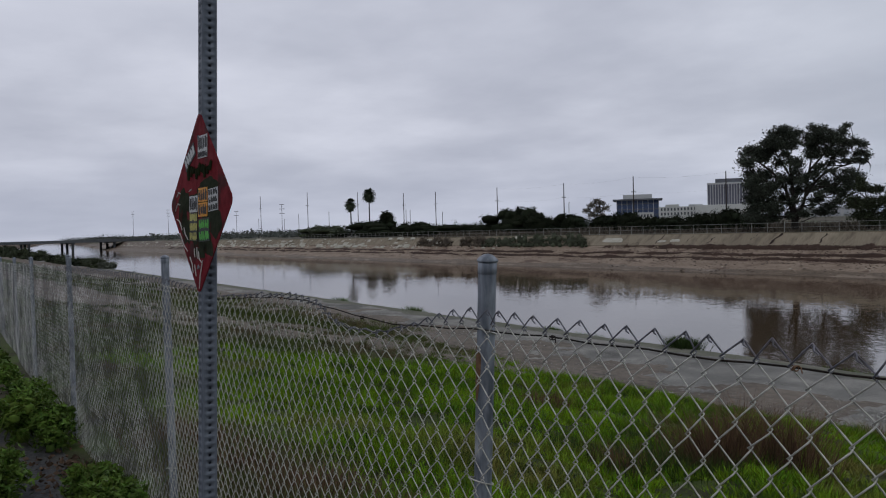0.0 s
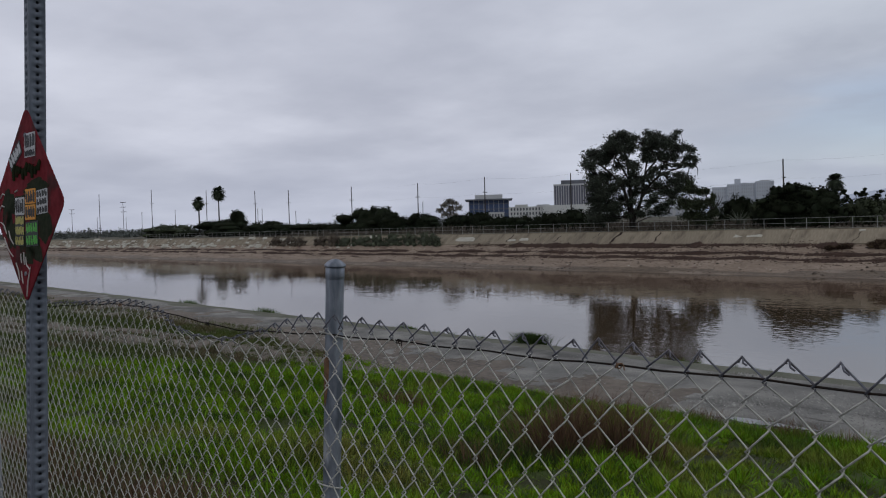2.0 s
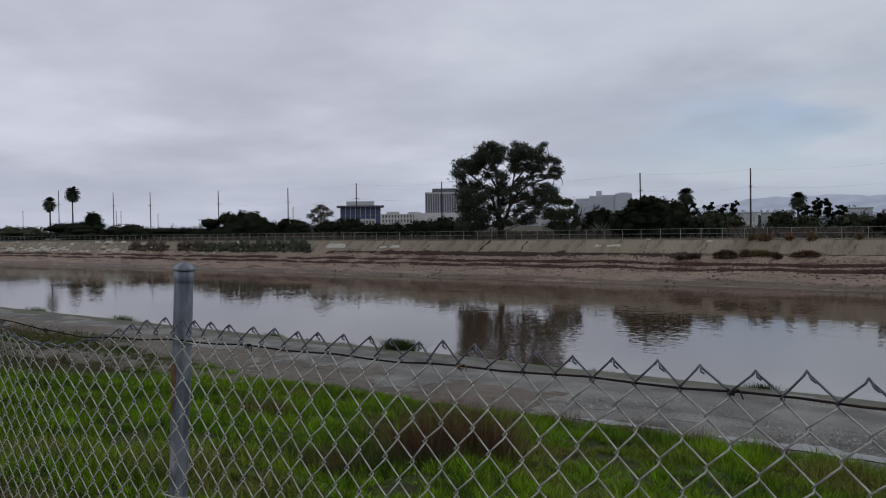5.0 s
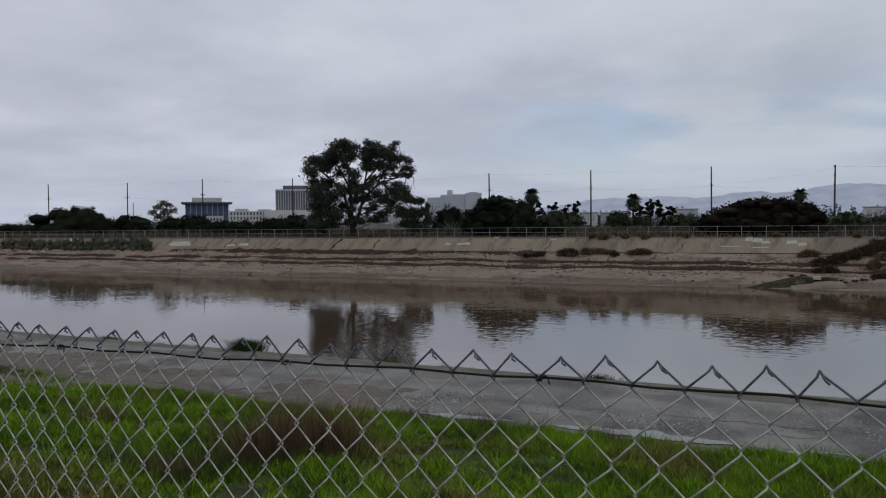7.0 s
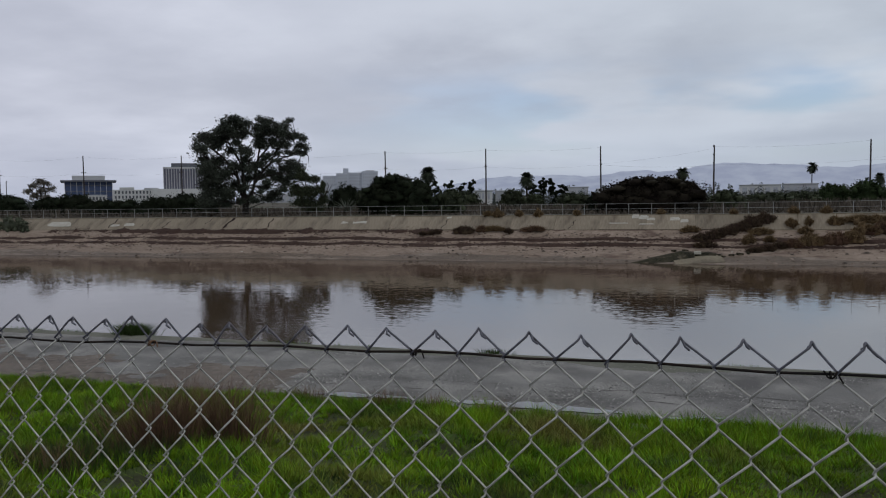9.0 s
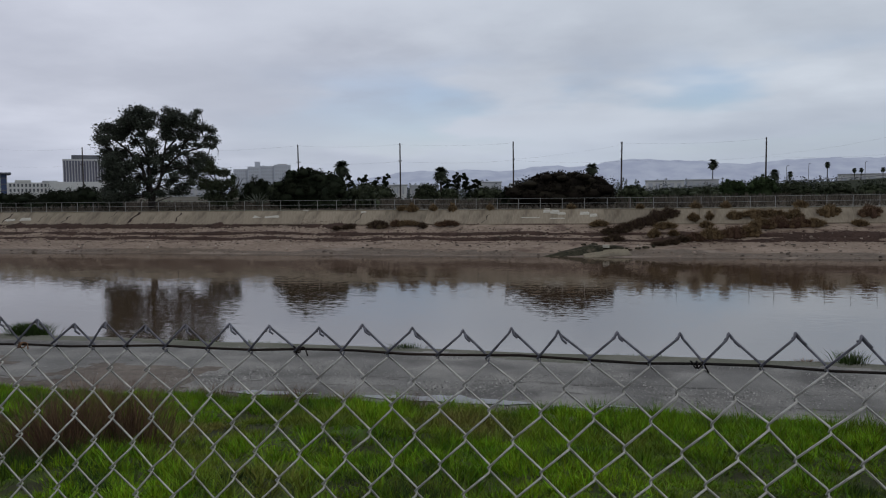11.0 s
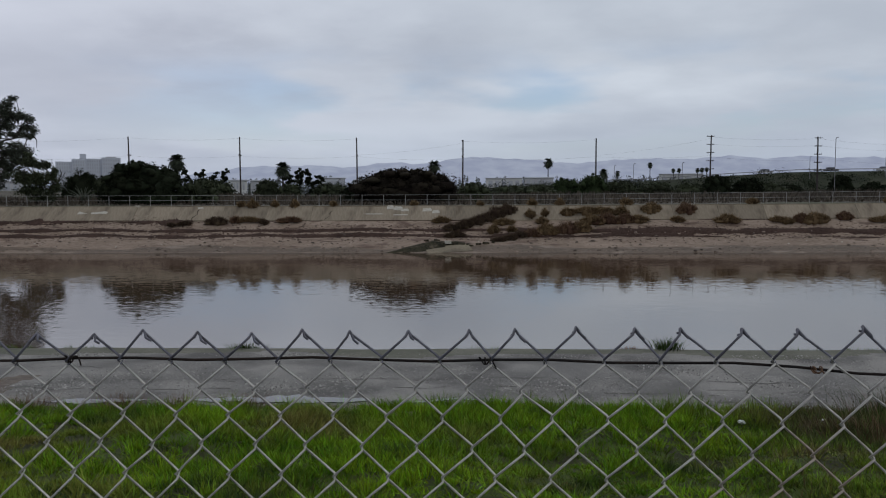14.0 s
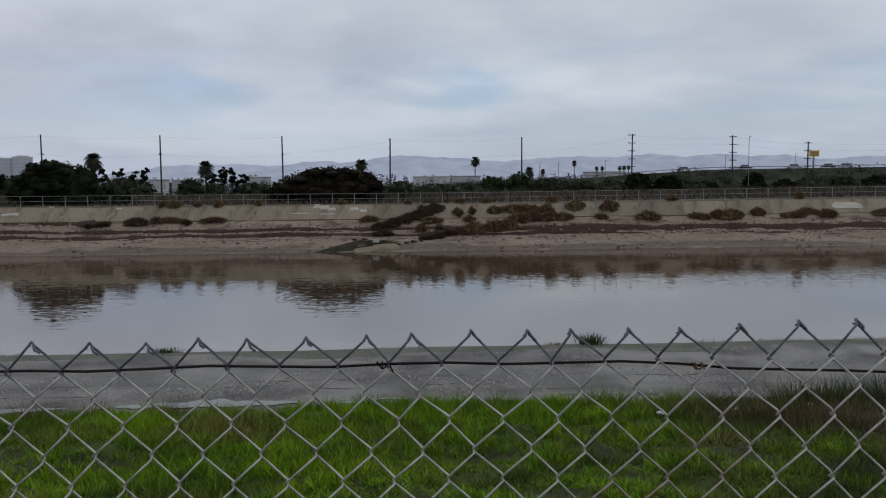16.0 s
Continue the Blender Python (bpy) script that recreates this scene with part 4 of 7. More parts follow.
def limb_mesh(name, limbs, mat):
    """Tapering limbs, each ((points), r0, r1), in one mesh."""
    Vs, Fs, off = [], [], 0
    for pts, r0, r1 in limbs:
        P = np.array(pts, float)
        t = np.linspace(0, 1, 9)
        s = np.linspace(0, 1, len(P))
        C = np.stack([np.interp(t, s, P[:, i]) for i in range(3)], 1)
        C[1:-1] = (C[:-2] + 2 * C[1:-1] + C[2:]) / 4
        v, f = tubes([C], np.interp(t, [0, 1], [r0, r1]), 7, (0.31, 0.9, 0.17))
        Vs.append(v)
        Fs.append(f + off)
        off += len(v)
    return mesh_np(name, np.concatenate(Vs), np.concatenate(Fs), mat, True)


def fronds(at, n, length, rng, droop=0.9, skirt=0.0):
    """Palm fronds: bent strips of paired leaflets round a point."""
    Vs, Fs, off = [], [], 0
    for k in range(n):
        az = rng.uniform(0, 2 * np.pi)
        el = rng.uniform(-0.6 - skirt, 1.35)
        L = length * rng.uniform(0.75, 1.1)
        t = np.linspace(0, 1, 6)
        r = L * t * np.cos(el)
        z = L * (t * np.sin(el) - droop * 0.5 * t ** 2)
        C = np.stack([r * np.cos(az), r * np.sin(az), z], 1) + at
        side = np.array([-np.sin(az), np.cos(az), 0.0])
        wd = L * 0.40 * np.sin(np.pi * np.clip(t * 0.85 + 0.1, 0, 1))
        # split, fan-like leaflets
        for q in range(5):
            for sgn in (-1, 1):
                a, b = C[q], C[min(q + 1, 5)]
                tip = (a + b) / 2 + side * sgn * wd[q] + np.array([0, 0, -0.25 * wd[q]]) + (b - a) * 0.9
                Vs += [a, b, tip, (a + tip) / 2 - (b - a) * 0.2]
                Fs.append((off, off + 1, off + 2, off + 3))
                off += 4
    return np.array(Vs), np.array(Fs)


def palm(x, y, z, top, crown, seed, label="tall slender fan palm with a shaggy crown", skirt=0.2):
    rng = np.random.default_rng(seed)
    p = tagged(new("palm_tree"), label, "palm tree", "palms beyond the river")
    p.location = (x, y, z)
    h = top - z - crown * 0.8
    lean = rng.uniform(-0.02, 0.02)
    r = max(0.18, h * 0.014)
    part("trunk", limb_mesh("trunk", [([(0, 0, 0), (lean * h * 0.5, 0, h * 0.5), (lean * h, 0, h)], r * 1.3, r * 0.8)], M_BARK), None, p)
    V, F = fronds(np.array([lean * h, 0, h]), 110, crown, rng, 0.7, skirt)
    part("crown", mesh_np("crown", V, F, M_PALM), None, p)
    return p


def tree(name, label, x, y, z, limbs, blobs, count, size, leaf, seed, group="", twigs=0, inner=0.25, spread=0.6):
    rng = np.random.default_rng(seed)
    t = tagged(new(name), label, "tree", group)
    t.location = (x, y, z)
    if twigs:
        # thin branches from the limbs out into each tuft of leaves
        ends = np.array([b[:3] for b in blobs])
        joints = np.concatenate([np.array(l[0], float)[1:] for l in limbs])
        for e in ends:
            for _ in range(twigs):
                d = np.linalg.norm((joints - e) * [1, 1, 0.8], axis=1) + 3.0 * (joints[:, 2] > e[2] + 0.6)
                a = joints[np.argsort(d)[rng.integers(0, 2)]]
                tip = e + rng.normal(0, 0.5, 3)
                limbs = limbs + [([tuple(a), tuple((a + tip) / 2 + rng.normal(0, 0.25, 3)), tuple(tip)], 0.085, 0.02)]
    part("trunk", limb_mesh("trunk", limbs, M_BARK), None, t)
    V, F = foliage(blobs, count, size, rng, 24, inner, spread)
    part("crown", mesh_np("crown", V, F, leaf), None, t)
    return t


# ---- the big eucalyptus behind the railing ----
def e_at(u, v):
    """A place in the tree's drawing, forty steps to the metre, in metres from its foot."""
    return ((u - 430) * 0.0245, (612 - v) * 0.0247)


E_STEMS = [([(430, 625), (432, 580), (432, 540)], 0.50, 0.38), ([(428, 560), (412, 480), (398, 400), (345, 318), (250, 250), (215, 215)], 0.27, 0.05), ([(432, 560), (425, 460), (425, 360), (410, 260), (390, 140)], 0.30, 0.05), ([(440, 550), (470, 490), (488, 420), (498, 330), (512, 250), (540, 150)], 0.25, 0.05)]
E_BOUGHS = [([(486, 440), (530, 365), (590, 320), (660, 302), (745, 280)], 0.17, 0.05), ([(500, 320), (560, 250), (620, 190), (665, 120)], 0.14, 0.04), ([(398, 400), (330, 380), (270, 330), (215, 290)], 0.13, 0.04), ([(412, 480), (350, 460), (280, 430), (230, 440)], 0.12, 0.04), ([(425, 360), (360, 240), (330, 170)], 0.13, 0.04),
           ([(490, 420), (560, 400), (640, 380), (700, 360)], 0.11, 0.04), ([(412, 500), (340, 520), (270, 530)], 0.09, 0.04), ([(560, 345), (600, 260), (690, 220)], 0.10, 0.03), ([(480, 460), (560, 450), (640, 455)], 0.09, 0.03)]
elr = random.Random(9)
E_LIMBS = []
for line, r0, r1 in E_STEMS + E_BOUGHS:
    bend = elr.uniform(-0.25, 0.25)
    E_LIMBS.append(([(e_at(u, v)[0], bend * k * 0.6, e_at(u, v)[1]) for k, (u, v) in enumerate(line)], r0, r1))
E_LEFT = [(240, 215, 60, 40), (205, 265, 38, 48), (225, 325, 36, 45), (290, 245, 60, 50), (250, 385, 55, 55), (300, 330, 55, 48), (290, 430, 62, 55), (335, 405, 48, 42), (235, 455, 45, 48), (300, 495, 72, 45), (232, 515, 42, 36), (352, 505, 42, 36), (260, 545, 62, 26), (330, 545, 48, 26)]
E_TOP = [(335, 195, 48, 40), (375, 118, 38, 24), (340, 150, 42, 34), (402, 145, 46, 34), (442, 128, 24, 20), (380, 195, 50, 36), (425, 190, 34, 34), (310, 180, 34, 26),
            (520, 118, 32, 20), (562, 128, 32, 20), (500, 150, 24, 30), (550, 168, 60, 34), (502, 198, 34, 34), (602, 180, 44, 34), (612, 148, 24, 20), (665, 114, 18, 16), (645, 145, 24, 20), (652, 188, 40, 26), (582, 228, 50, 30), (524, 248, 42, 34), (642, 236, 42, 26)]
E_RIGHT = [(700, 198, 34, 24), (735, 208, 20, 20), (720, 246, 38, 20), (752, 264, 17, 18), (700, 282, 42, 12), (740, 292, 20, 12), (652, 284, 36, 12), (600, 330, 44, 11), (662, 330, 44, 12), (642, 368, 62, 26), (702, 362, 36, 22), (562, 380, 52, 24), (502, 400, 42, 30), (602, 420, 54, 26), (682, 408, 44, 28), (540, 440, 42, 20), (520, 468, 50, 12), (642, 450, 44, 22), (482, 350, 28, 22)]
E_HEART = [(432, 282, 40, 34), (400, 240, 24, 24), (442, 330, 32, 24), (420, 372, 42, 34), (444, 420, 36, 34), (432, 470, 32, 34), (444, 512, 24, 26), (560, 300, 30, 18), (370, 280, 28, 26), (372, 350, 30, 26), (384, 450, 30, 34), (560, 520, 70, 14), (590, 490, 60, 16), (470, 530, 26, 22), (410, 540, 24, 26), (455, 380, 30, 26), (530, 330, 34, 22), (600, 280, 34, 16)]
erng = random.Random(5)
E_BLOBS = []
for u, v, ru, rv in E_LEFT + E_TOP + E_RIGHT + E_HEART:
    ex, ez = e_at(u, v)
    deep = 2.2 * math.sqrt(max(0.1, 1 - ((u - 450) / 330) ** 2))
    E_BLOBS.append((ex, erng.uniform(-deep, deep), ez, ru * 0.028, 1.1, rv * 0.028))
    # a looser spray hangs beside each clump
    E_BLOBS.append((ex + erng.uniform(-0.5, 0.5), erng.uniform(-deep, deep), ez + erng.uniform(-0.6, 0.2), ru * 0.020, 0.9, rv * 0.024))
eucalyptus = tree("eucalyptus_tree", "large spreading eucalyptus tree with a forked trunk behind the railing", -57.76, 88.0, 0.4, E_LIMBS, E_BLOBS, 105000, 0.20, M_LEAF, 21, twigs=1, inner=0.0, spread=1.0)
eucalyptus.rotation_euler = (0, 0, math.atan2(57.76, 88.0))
S_LIMBS = [([(0, 0, -0.3), (0.1, 0, 1.6), (-0.2, 0.1, 3.4), (-0.4, 0, 5.0)], 0.16, 0.04), ([(0.1, 0, 1.2), (0.9, 0.2, 2.6), (1.3, 0.2, 4.0)], 0.10, 0.03), ([(0, 0, 1.0), (-0.9, 0.1, 2.2), (-1.6, 0, 3.4)], 0.10, 0.03), ([(0.2, 0, 0.8), (1.6, 0.2, 1.8), (2.4, 0.2, 2.6)], 0.08, 0.03)]
tree("small_tree", "loose dark small tree beside the eucalyptus behind the railing", -49.8, 90.0, 0.4, S_LIMBS, [(-0.6, 0, 4.7, 1.3, 1.0, 0.9), (0.9, 0.3, 4.4, 1.0, 0.9, 0.7), (-1.6, 0, 3.1, 1.2, 1.0, 1.1), (0.1, -0.3, 2.7, 1.5, 1.0, 1.0), (1.7, 0.2, 3.0, 1.0, 0.9, 0.9), (-0.6, 0, 1.5, 1.8, 1.0, 0.8), (2.0, 0.2, 1.8, 0.9, 0.8, 0.8), (-0.9, 0.2, 5.6, 0.6, 0.6, 0.5), (2.2, 0.1, 3.9, 0.5, 0.5, 0.4), (1.0, 0, 0.8, 1.8, 0.9, 0.6)], 15000, 0.20, M_LEAF_OLIVE, 22, twigs=2)

# ---- shrubs and trees behind the railing ----
UPSTREAM_SHRUBS = [
        (-221.5, 100, 22, 3.9, M_LEAF_OLIVE, "broad olive rounded bush"), (-195, 104, 26, 5.0, M_LEAF_DARK, "broad dark rounded bush"), (-189.4, 104, 8.5, 7.5, M_LEAF_DARK, "flat-topped dark tree"), (-178, 106, 18, 3.9, M_LEAF_DARK, "dark rounded bush"),
        (-166, 110, 28, 2.8, M_LEAF_DARK, "low dark thicket"), (-152, 110, 18, 3.0, M_LEAF_DARK, "low dark thicket"), (-141.3, 112, 19, 6.7, M_LEAF_DARK, "dark rounded tree-like bush"), (-130.8, 108, 13, 4.4, M_LEAF_DARK, "olive-dark rounded bush"), (-120.4, 108, 9, 4.3, M_LEAF_DARK, "olive-dark rounded bush"),
        (-110, 108, 9, 3.4, M_LEAF_DARK, "low dark bush"), (-101.3, 104, 8, 4.0, M_LEAF_DARK, "dark rounded bush"), (-94, 102, 9, 2.6, M_LEAF_DARK, "low dark bush"), (-88.5, 100, 9, 2.8, M_LEAF_DARK, "low olive-dark bush"), (-82, 101, 8, 3.0, M_LEAF_DARK, "low olive-dark bush"), (-76.9, 100, 8, 3.6, M_LEAF_DARK, "olive-dark rounded bush"), (-71.5, 98, 5, 2.5, M_LEAF_DARK, "low dark bush")]
MIDDLE_SHRUBS = [
        (-58.2, 118, 6.0, 5.1, M_LEAF_DARK, "dark hedge-like tree"), (-53.5, 116, 4, 4.2, M_LEAF_OLIVE, "olive loose shrub"), (-44.0, 97, 3.4, 3.4, M_LEAF_DARK, "low dark shrub"), (-38.4, 93, 10.4, 5.2, M_LEAF_DARK, "dense dark green dome-shaped bush"), (-32.6, 96, 4, 3.4, M_LEAF_OLIVE, "olive loose shrub"),
        (-61.0, 170, 2.8, 6.4, M_LEAF_DARK, "dark upright tree"), (-58.2, 170, 2.8, 6.7, M_LEAF_DARK, "dark upright tree"), (-55.8, 172, 2.6, 5.8, M_LEAF_DARK, "dark upright tree"), (-53.2, 172, 2.4, 6.3, M_LEAF_DARK, "dark upright tree"),
        (-43.6, 125, 4.6, 3.0, M_LEAF_OLIVE, "olive loose shrub"), (-39.6, 125, 4.8, 3.5, M_LEAF_OLIVE, "olive loose shrub"), (-33.0, 130, 4.6, 3.6, M_LEAF_OLIVE, "olive loose shrub"), (-29.8, 132, 3.6, 3.0, M_LEAF_OLIVE, "olive loose shrub"), (-38.6, 168, 3.4, 5.4, M_LEAF_DARK, "dark upright tree"), (-36.6, 170, 2.4, 6.8, M_LEAF_DARK, "dark upright tree"), (-34.3, 170, 2.5, 6.7, M_LEAF_DARK, "dark upright tree"), (-31.8, 168, 2.2, 5.2, M_LEAF_DARK, "dark upright tree")]
DOWNSTREAM_SHRUBS = [
        (-24.4, 140, 7, 3.2, M_LEAF_OLIVE, "low olive shrub"), (-13.5, 95, 3.6, 2.3, M_LEAF_DARK, "low dark shrub"), (-7.1, 92, 13.2, 4.2, M_LEAF_RUSSET, "dense dark russet dome-shaped bush"), (0.6, 100, 4.4, 2.6, M_LEAF_OLIVE, "olive loose shrub"),
        (8, 150, 9, 2.7, M_LEAF_OLIVE, "low olive shrub"), (14, 158, 7, 3.0, M_LEAF_OLIVE, "low olive shrub"), (20.4, 168, 6.0, 4.6, M_LEAF_GREEN, "green roundish bush"), (26.2, 170, 7.0, 5.0, M_LEAF_GREEN, "green roundish bush"), (32.5, 172, 7, 4.0, M_LEAF_OLIVE, "olive roundish shrub"), (40, 172, 8, 3.6, M_LEAF_OLIVE, "olive roundish shrub"), (46.5, 170, 7, 3.2, M_LEAF_OLIVE, "olive roundish shrub"),
        (52.2, 170, 7.0, 4.9, M_LEAF_DARK, "dark roundish bush"), (58.8, 170, 6.4, 4.4, M_LEAF_DARK, "dark roundish bush"), (66, 176, 7.4, 3.3, M_LEAF_OLIVE, "low olive shrub"), (75, 190, 8, 3.0, M_LEAF_DARK, "low dark shrub"), (91.8, 200, 5.8, 5.5, M_LEAF_DARK, "dark rounded bush on the slope"), (102.5, 206, 8, 3.8, M_LEAF_DARK, "dark shrub on the slope"), (111, 210, 9, 4.0, M_LEAF_OLIVE, "olive shrub on the slope"), (120, 208, 8, 4.4, M_LEAF_GREEN, "green shrub on the slope"), (130, 208, 10, 4.6, M_LEAF_DARK, "dark shrub on the slope")]
for k, (x, y, w, h, mat, what) in enumerate(UPSTREAM_SHRUBS + MIDDLE_SHRUBS + DOWNSTREAM_SHRUBS):
    upright = w < 4 and h > 4.5
    ur = random.Random(k)
    blobs = [(x + ur.uniform(-1, 1) * w * 0.30, y, 0.4 + h * (u + ur.uniform(-0.05, 0.05)), w * ur.uniform(0.16, 0.30), w * 0.3, h * ur.uniform(0.06, 0.12)) for u in (0.90, 0.84, 0.77, 0.70, 0.64, 0.57, 0.50, 0.42, 0.34, 0.26, 0.18, 0.10)] if upright else (dome if "dome" in what else lump)(x, y, 0.4, w, h, 100 + k)
    shrub("shrub" if h < 6.2 else "bush", what + " beyond the far railing", "shrub" if h < 6.2 else "tree", blobs, int(min(6500, 1600 + w * h * 95) * (3.2 if "dome" in what else 1)), 0.23 if y < 120 else 0.34, mat, 200 + k, "shrubs beyond the far railing", core=0.84 if "dome" in what else (0.45 if upright else 0.72))
tree("half_bare_tree", "grey-green half-bare tree with a feathery crown beyond the railing", -116.8, 112, 0.4, [([(0, 0, 0), (0.2, 0, 3.0), (0, 0, 6.4)], 0.2, 0.04), ([(0.1, 0, 2.2), (1.4, 0, 4.2), (2.4, 0, 5.6)], 0.12, 0.03), ([(0.1, 0, 2.0), (-1.4, 0, 4.0), (-2.6, 0, 5.2)], 0.12, 0.03), ([(0, 0, 3.2), (0.8, 0.2, 5.0), (1.2, 0.2, 6.4)], 0.1, 0.03)],
     [(0, 0, 6.0, 1.0, 1.0, 0.8), (1.3, 0, 5.6, 0.9, 1.0, 0.7), (-1.4, 0, 5.3, 1.0, 1.0, 0.7), (2.5, 0, 4.6, 0.9, 1.0, 0.8), (-2.6, 0, 4.3, 0.9, 1.0, 0.8), (0.4, 0, 4.4, 1.2, 1.0, 0.8), (-1.2, 0, 3.4, 1.2, 1.0, 0.8), (1.6, 0, 3.2, 1.2, 1.0, 0.7)], 6000, 0.20, M_LEAF_PALE, 23, twigs=3)
agave = tagged(new("agave"), "spiky grey-green agave rosette behind the railing", "agave")
agave.location = (-47.3, 96, 0.4)
for k in range(22):
    az, el, L = k * 2.4, 0.35 + 0.045 * k, 2.6
    c_ = np.linspace(0, 1, 5)
    ln_ = np.stack([L * c_ * math.cos(el) * math.cos(az), L * c_ * math.cos(el) * math.sin(az), 0.5 + L * (c_ * math.sin(el) - 0.25 * c_ ** 2)], 1)
    part("leaf", mesh_np("leaf", *tubes([ln_], 0.10 * (1.02 - c_), 4, (0, 0, 1)), M_LEAF_GREY), None, agave)
for k, (x, y, top, cr) in enumerate([(-203.0, 100, 11.7, 1.9), (-364, 190, 25.0, 3.8), (-48.3, 130, 8.4, 1.5), (-6.5, 150, 8.0, 1.3), (34.1, 350, 16.9, 2.3), (-35.4, 150, 7.8, 1.6), (40.2, 240, 8.8, 1.5), (77.1, 420, 12.9, 1.6), (93.9, 420, 17.2, 1.5), (106.2, 420, 13.9, 1.2), (109.0, 420, 13.9, 1.2), (113.1, 400, 13.5, 1.2), (115.2, 400, 13.7, 1.2), (117.4, 400, 13.9, 1.2)]):
    palm(x, y, 0.5, top, cr, 300 + k, skirt=0.7)

# ---- river bank scrub, wrack lines and broken inlet ----
def slope_z(x, y):
    return float(ground_z(np.array([float(x)]), np.array([float(y)]))[0])


def tuft(name, label, x, y, w, h, mat, seed, blades=160, group="", category="weeds", width=0.02, zoff=0.0):
    """A tuft of thin stalks fanning out of the ground."""
    rng = np.random.default_rng(seed)
    px, py = rng.normal(0, w * 0.24, blades), rng.normal(0, w * 0.2, blades)
    z = slope_z(x, y) + zoff
    gz = ground_z(x + px, y + py) - slope_z(x, y)
    ln = h * rng.uniform(0.5, 1.1, blades)
    dx_, dy_ = px * 0.9 / w + rng.normal(0, 0.25, blades), py * 0.9 / w + rng.normal(0, 0.25, blades)
    a = rng.uniform(0, np.pi, blades)
    s = np.stack([np.cos(a), np.sin(a), a * 0], 1) * width
    b = np.stack([px, py, gz - 0.02], 1)
    t = b + np.stack([dx_ * ln, dy_ * ln, ln * 0.92], 1)
    m = b * 0.45 + t * 0.55 + np.stack([dx_ * -0.1 * ln, dy_ * -0.1 * ln, ln * 0.07], 1)
    V = np.stack([b - s, b + s, m + s * 0.8, t, m - s * 0.8], 1).reshape(-1, 3)
    ob = tagged(new(name, mesh_np(name, V, (np.arange(blades)[:, None, None] * 5 + np.array([[0, 1, 2], [0, 2, 4], [4, 2, 3]])[None]).reshape(-1, 3), mat)), label, category, group, "stuff")
    ob.location = (x, y, z)
    return ob


def scrub_mound(x, y, w, h, mat, seed):
    """A cushion of dry twigs on the bank: a dark lumpy heart with fine stalks standing out of it all round."""
    rng = np.random.default_rng(seed)
    h = h * 1.15
    lobes = [(x + w * u, y + rng.uniform(-0.12, 0.12), w * rng.uniform(0.20, 0.27), h * k * rng.uniform(0.8, 1.1)) for u, k in ((-0.30, 0.62), (-0.08, 1.0), (0.14, 0.9), (0.33, 0.58))]
    blobs = [(bx, by, slope_z(bx, by) + bh * 0.30, bw, 0.30 + 0.12 * w, bh * 0.66) for bx, by, bw, bh in lobes]
    n = int(500 + 640 * w)
    B = np.array(blobs)[rng.integers(0, 4, n)]
    d = rng.normal(size=(n, 3))
    d[:, 2] = np.abs(d[:, 2]) * 1.1
    d /= np.linalg.norm(d, axis=1, keepdims=True)
    c = B[:, :3] + d * B[:, 3:] * rng.uniform(0.55, 0.95, n)[:, None]
    L = 0.17 * rng.uniform(0.5, 1.3, n)[:, None]
    e = d + rng.normal(0, 0.35, (n, 3)) + [0, 0, 0.25]
    side = np.cross(e, rng.normal(size=(n, 3)))
    side /= np.linalg.norm(side, axis=1, keepdims=True) + 1e-9
    V = np.stack([c - side * 0.022, c + side * 0.022, c + e * L + side * 0.008, c + e * L - side * 0.008], 1).reshape(-1, 3)
    F = np.arange(4 * n).reshape(-1, 4)
    V3, F3 = cores(blobs, 0.74)
    V = np.concatenate([V, V3]) - [x, y, slope_z(x, y)]
    ob = tagged(new("dry_scrub", mesh_np("dry_scrub", V, np.concatenate([F, F3 + 4 * n]), mat)), "dry brown scrub cushion growing on the concrete river bank", "scrub", "scrub on the far bank", "stuff")
    ob.location = (x, y, slope_z(x, y))
    return ob


M_SCRUB_DARK = material("dark_brown_scrub", (0.085, 0.056, 0.036), (0.044, 0.030, 0.021), 0.95, scale=0.8, fine=6, bump=0, island=0.5, hue=0.02)
M_SCRUB_OLIVE = material("golden_brown_scrub", (0.175, 0.120, 0.062), (0.095, 0.063, 0.034), 0.9, scale=0.8, fine=6, bump=0, island=0.5)
SCRUB_DARK = [(-1.5, 78.7, 1.9, 0.5), (-0.4, 79.0, 1.7, 0.6), (0.6, 79.5, 2.0, 0.7), (1.7, 80.1, 2.1, 0.8), (2.8, 80.6, 2.1, 0.9), (4.0, 81.1, 1.8, 0.8), (-1.3, 77.5, 1.9, 0.5), (2.9, 75.8, 1.3, 0.3), (4.0, 76.4, 1.3, 0.4), (5.1, 77.1, 1.2, 0.5), (-25.6, 79.6, 2.2, 0.8), (-20.7, 79.7, 0.9, 0.35), (-28.8, 79.5, 1.3, 0.3), (-30.0, 79.3, 0.7, 0.25)]
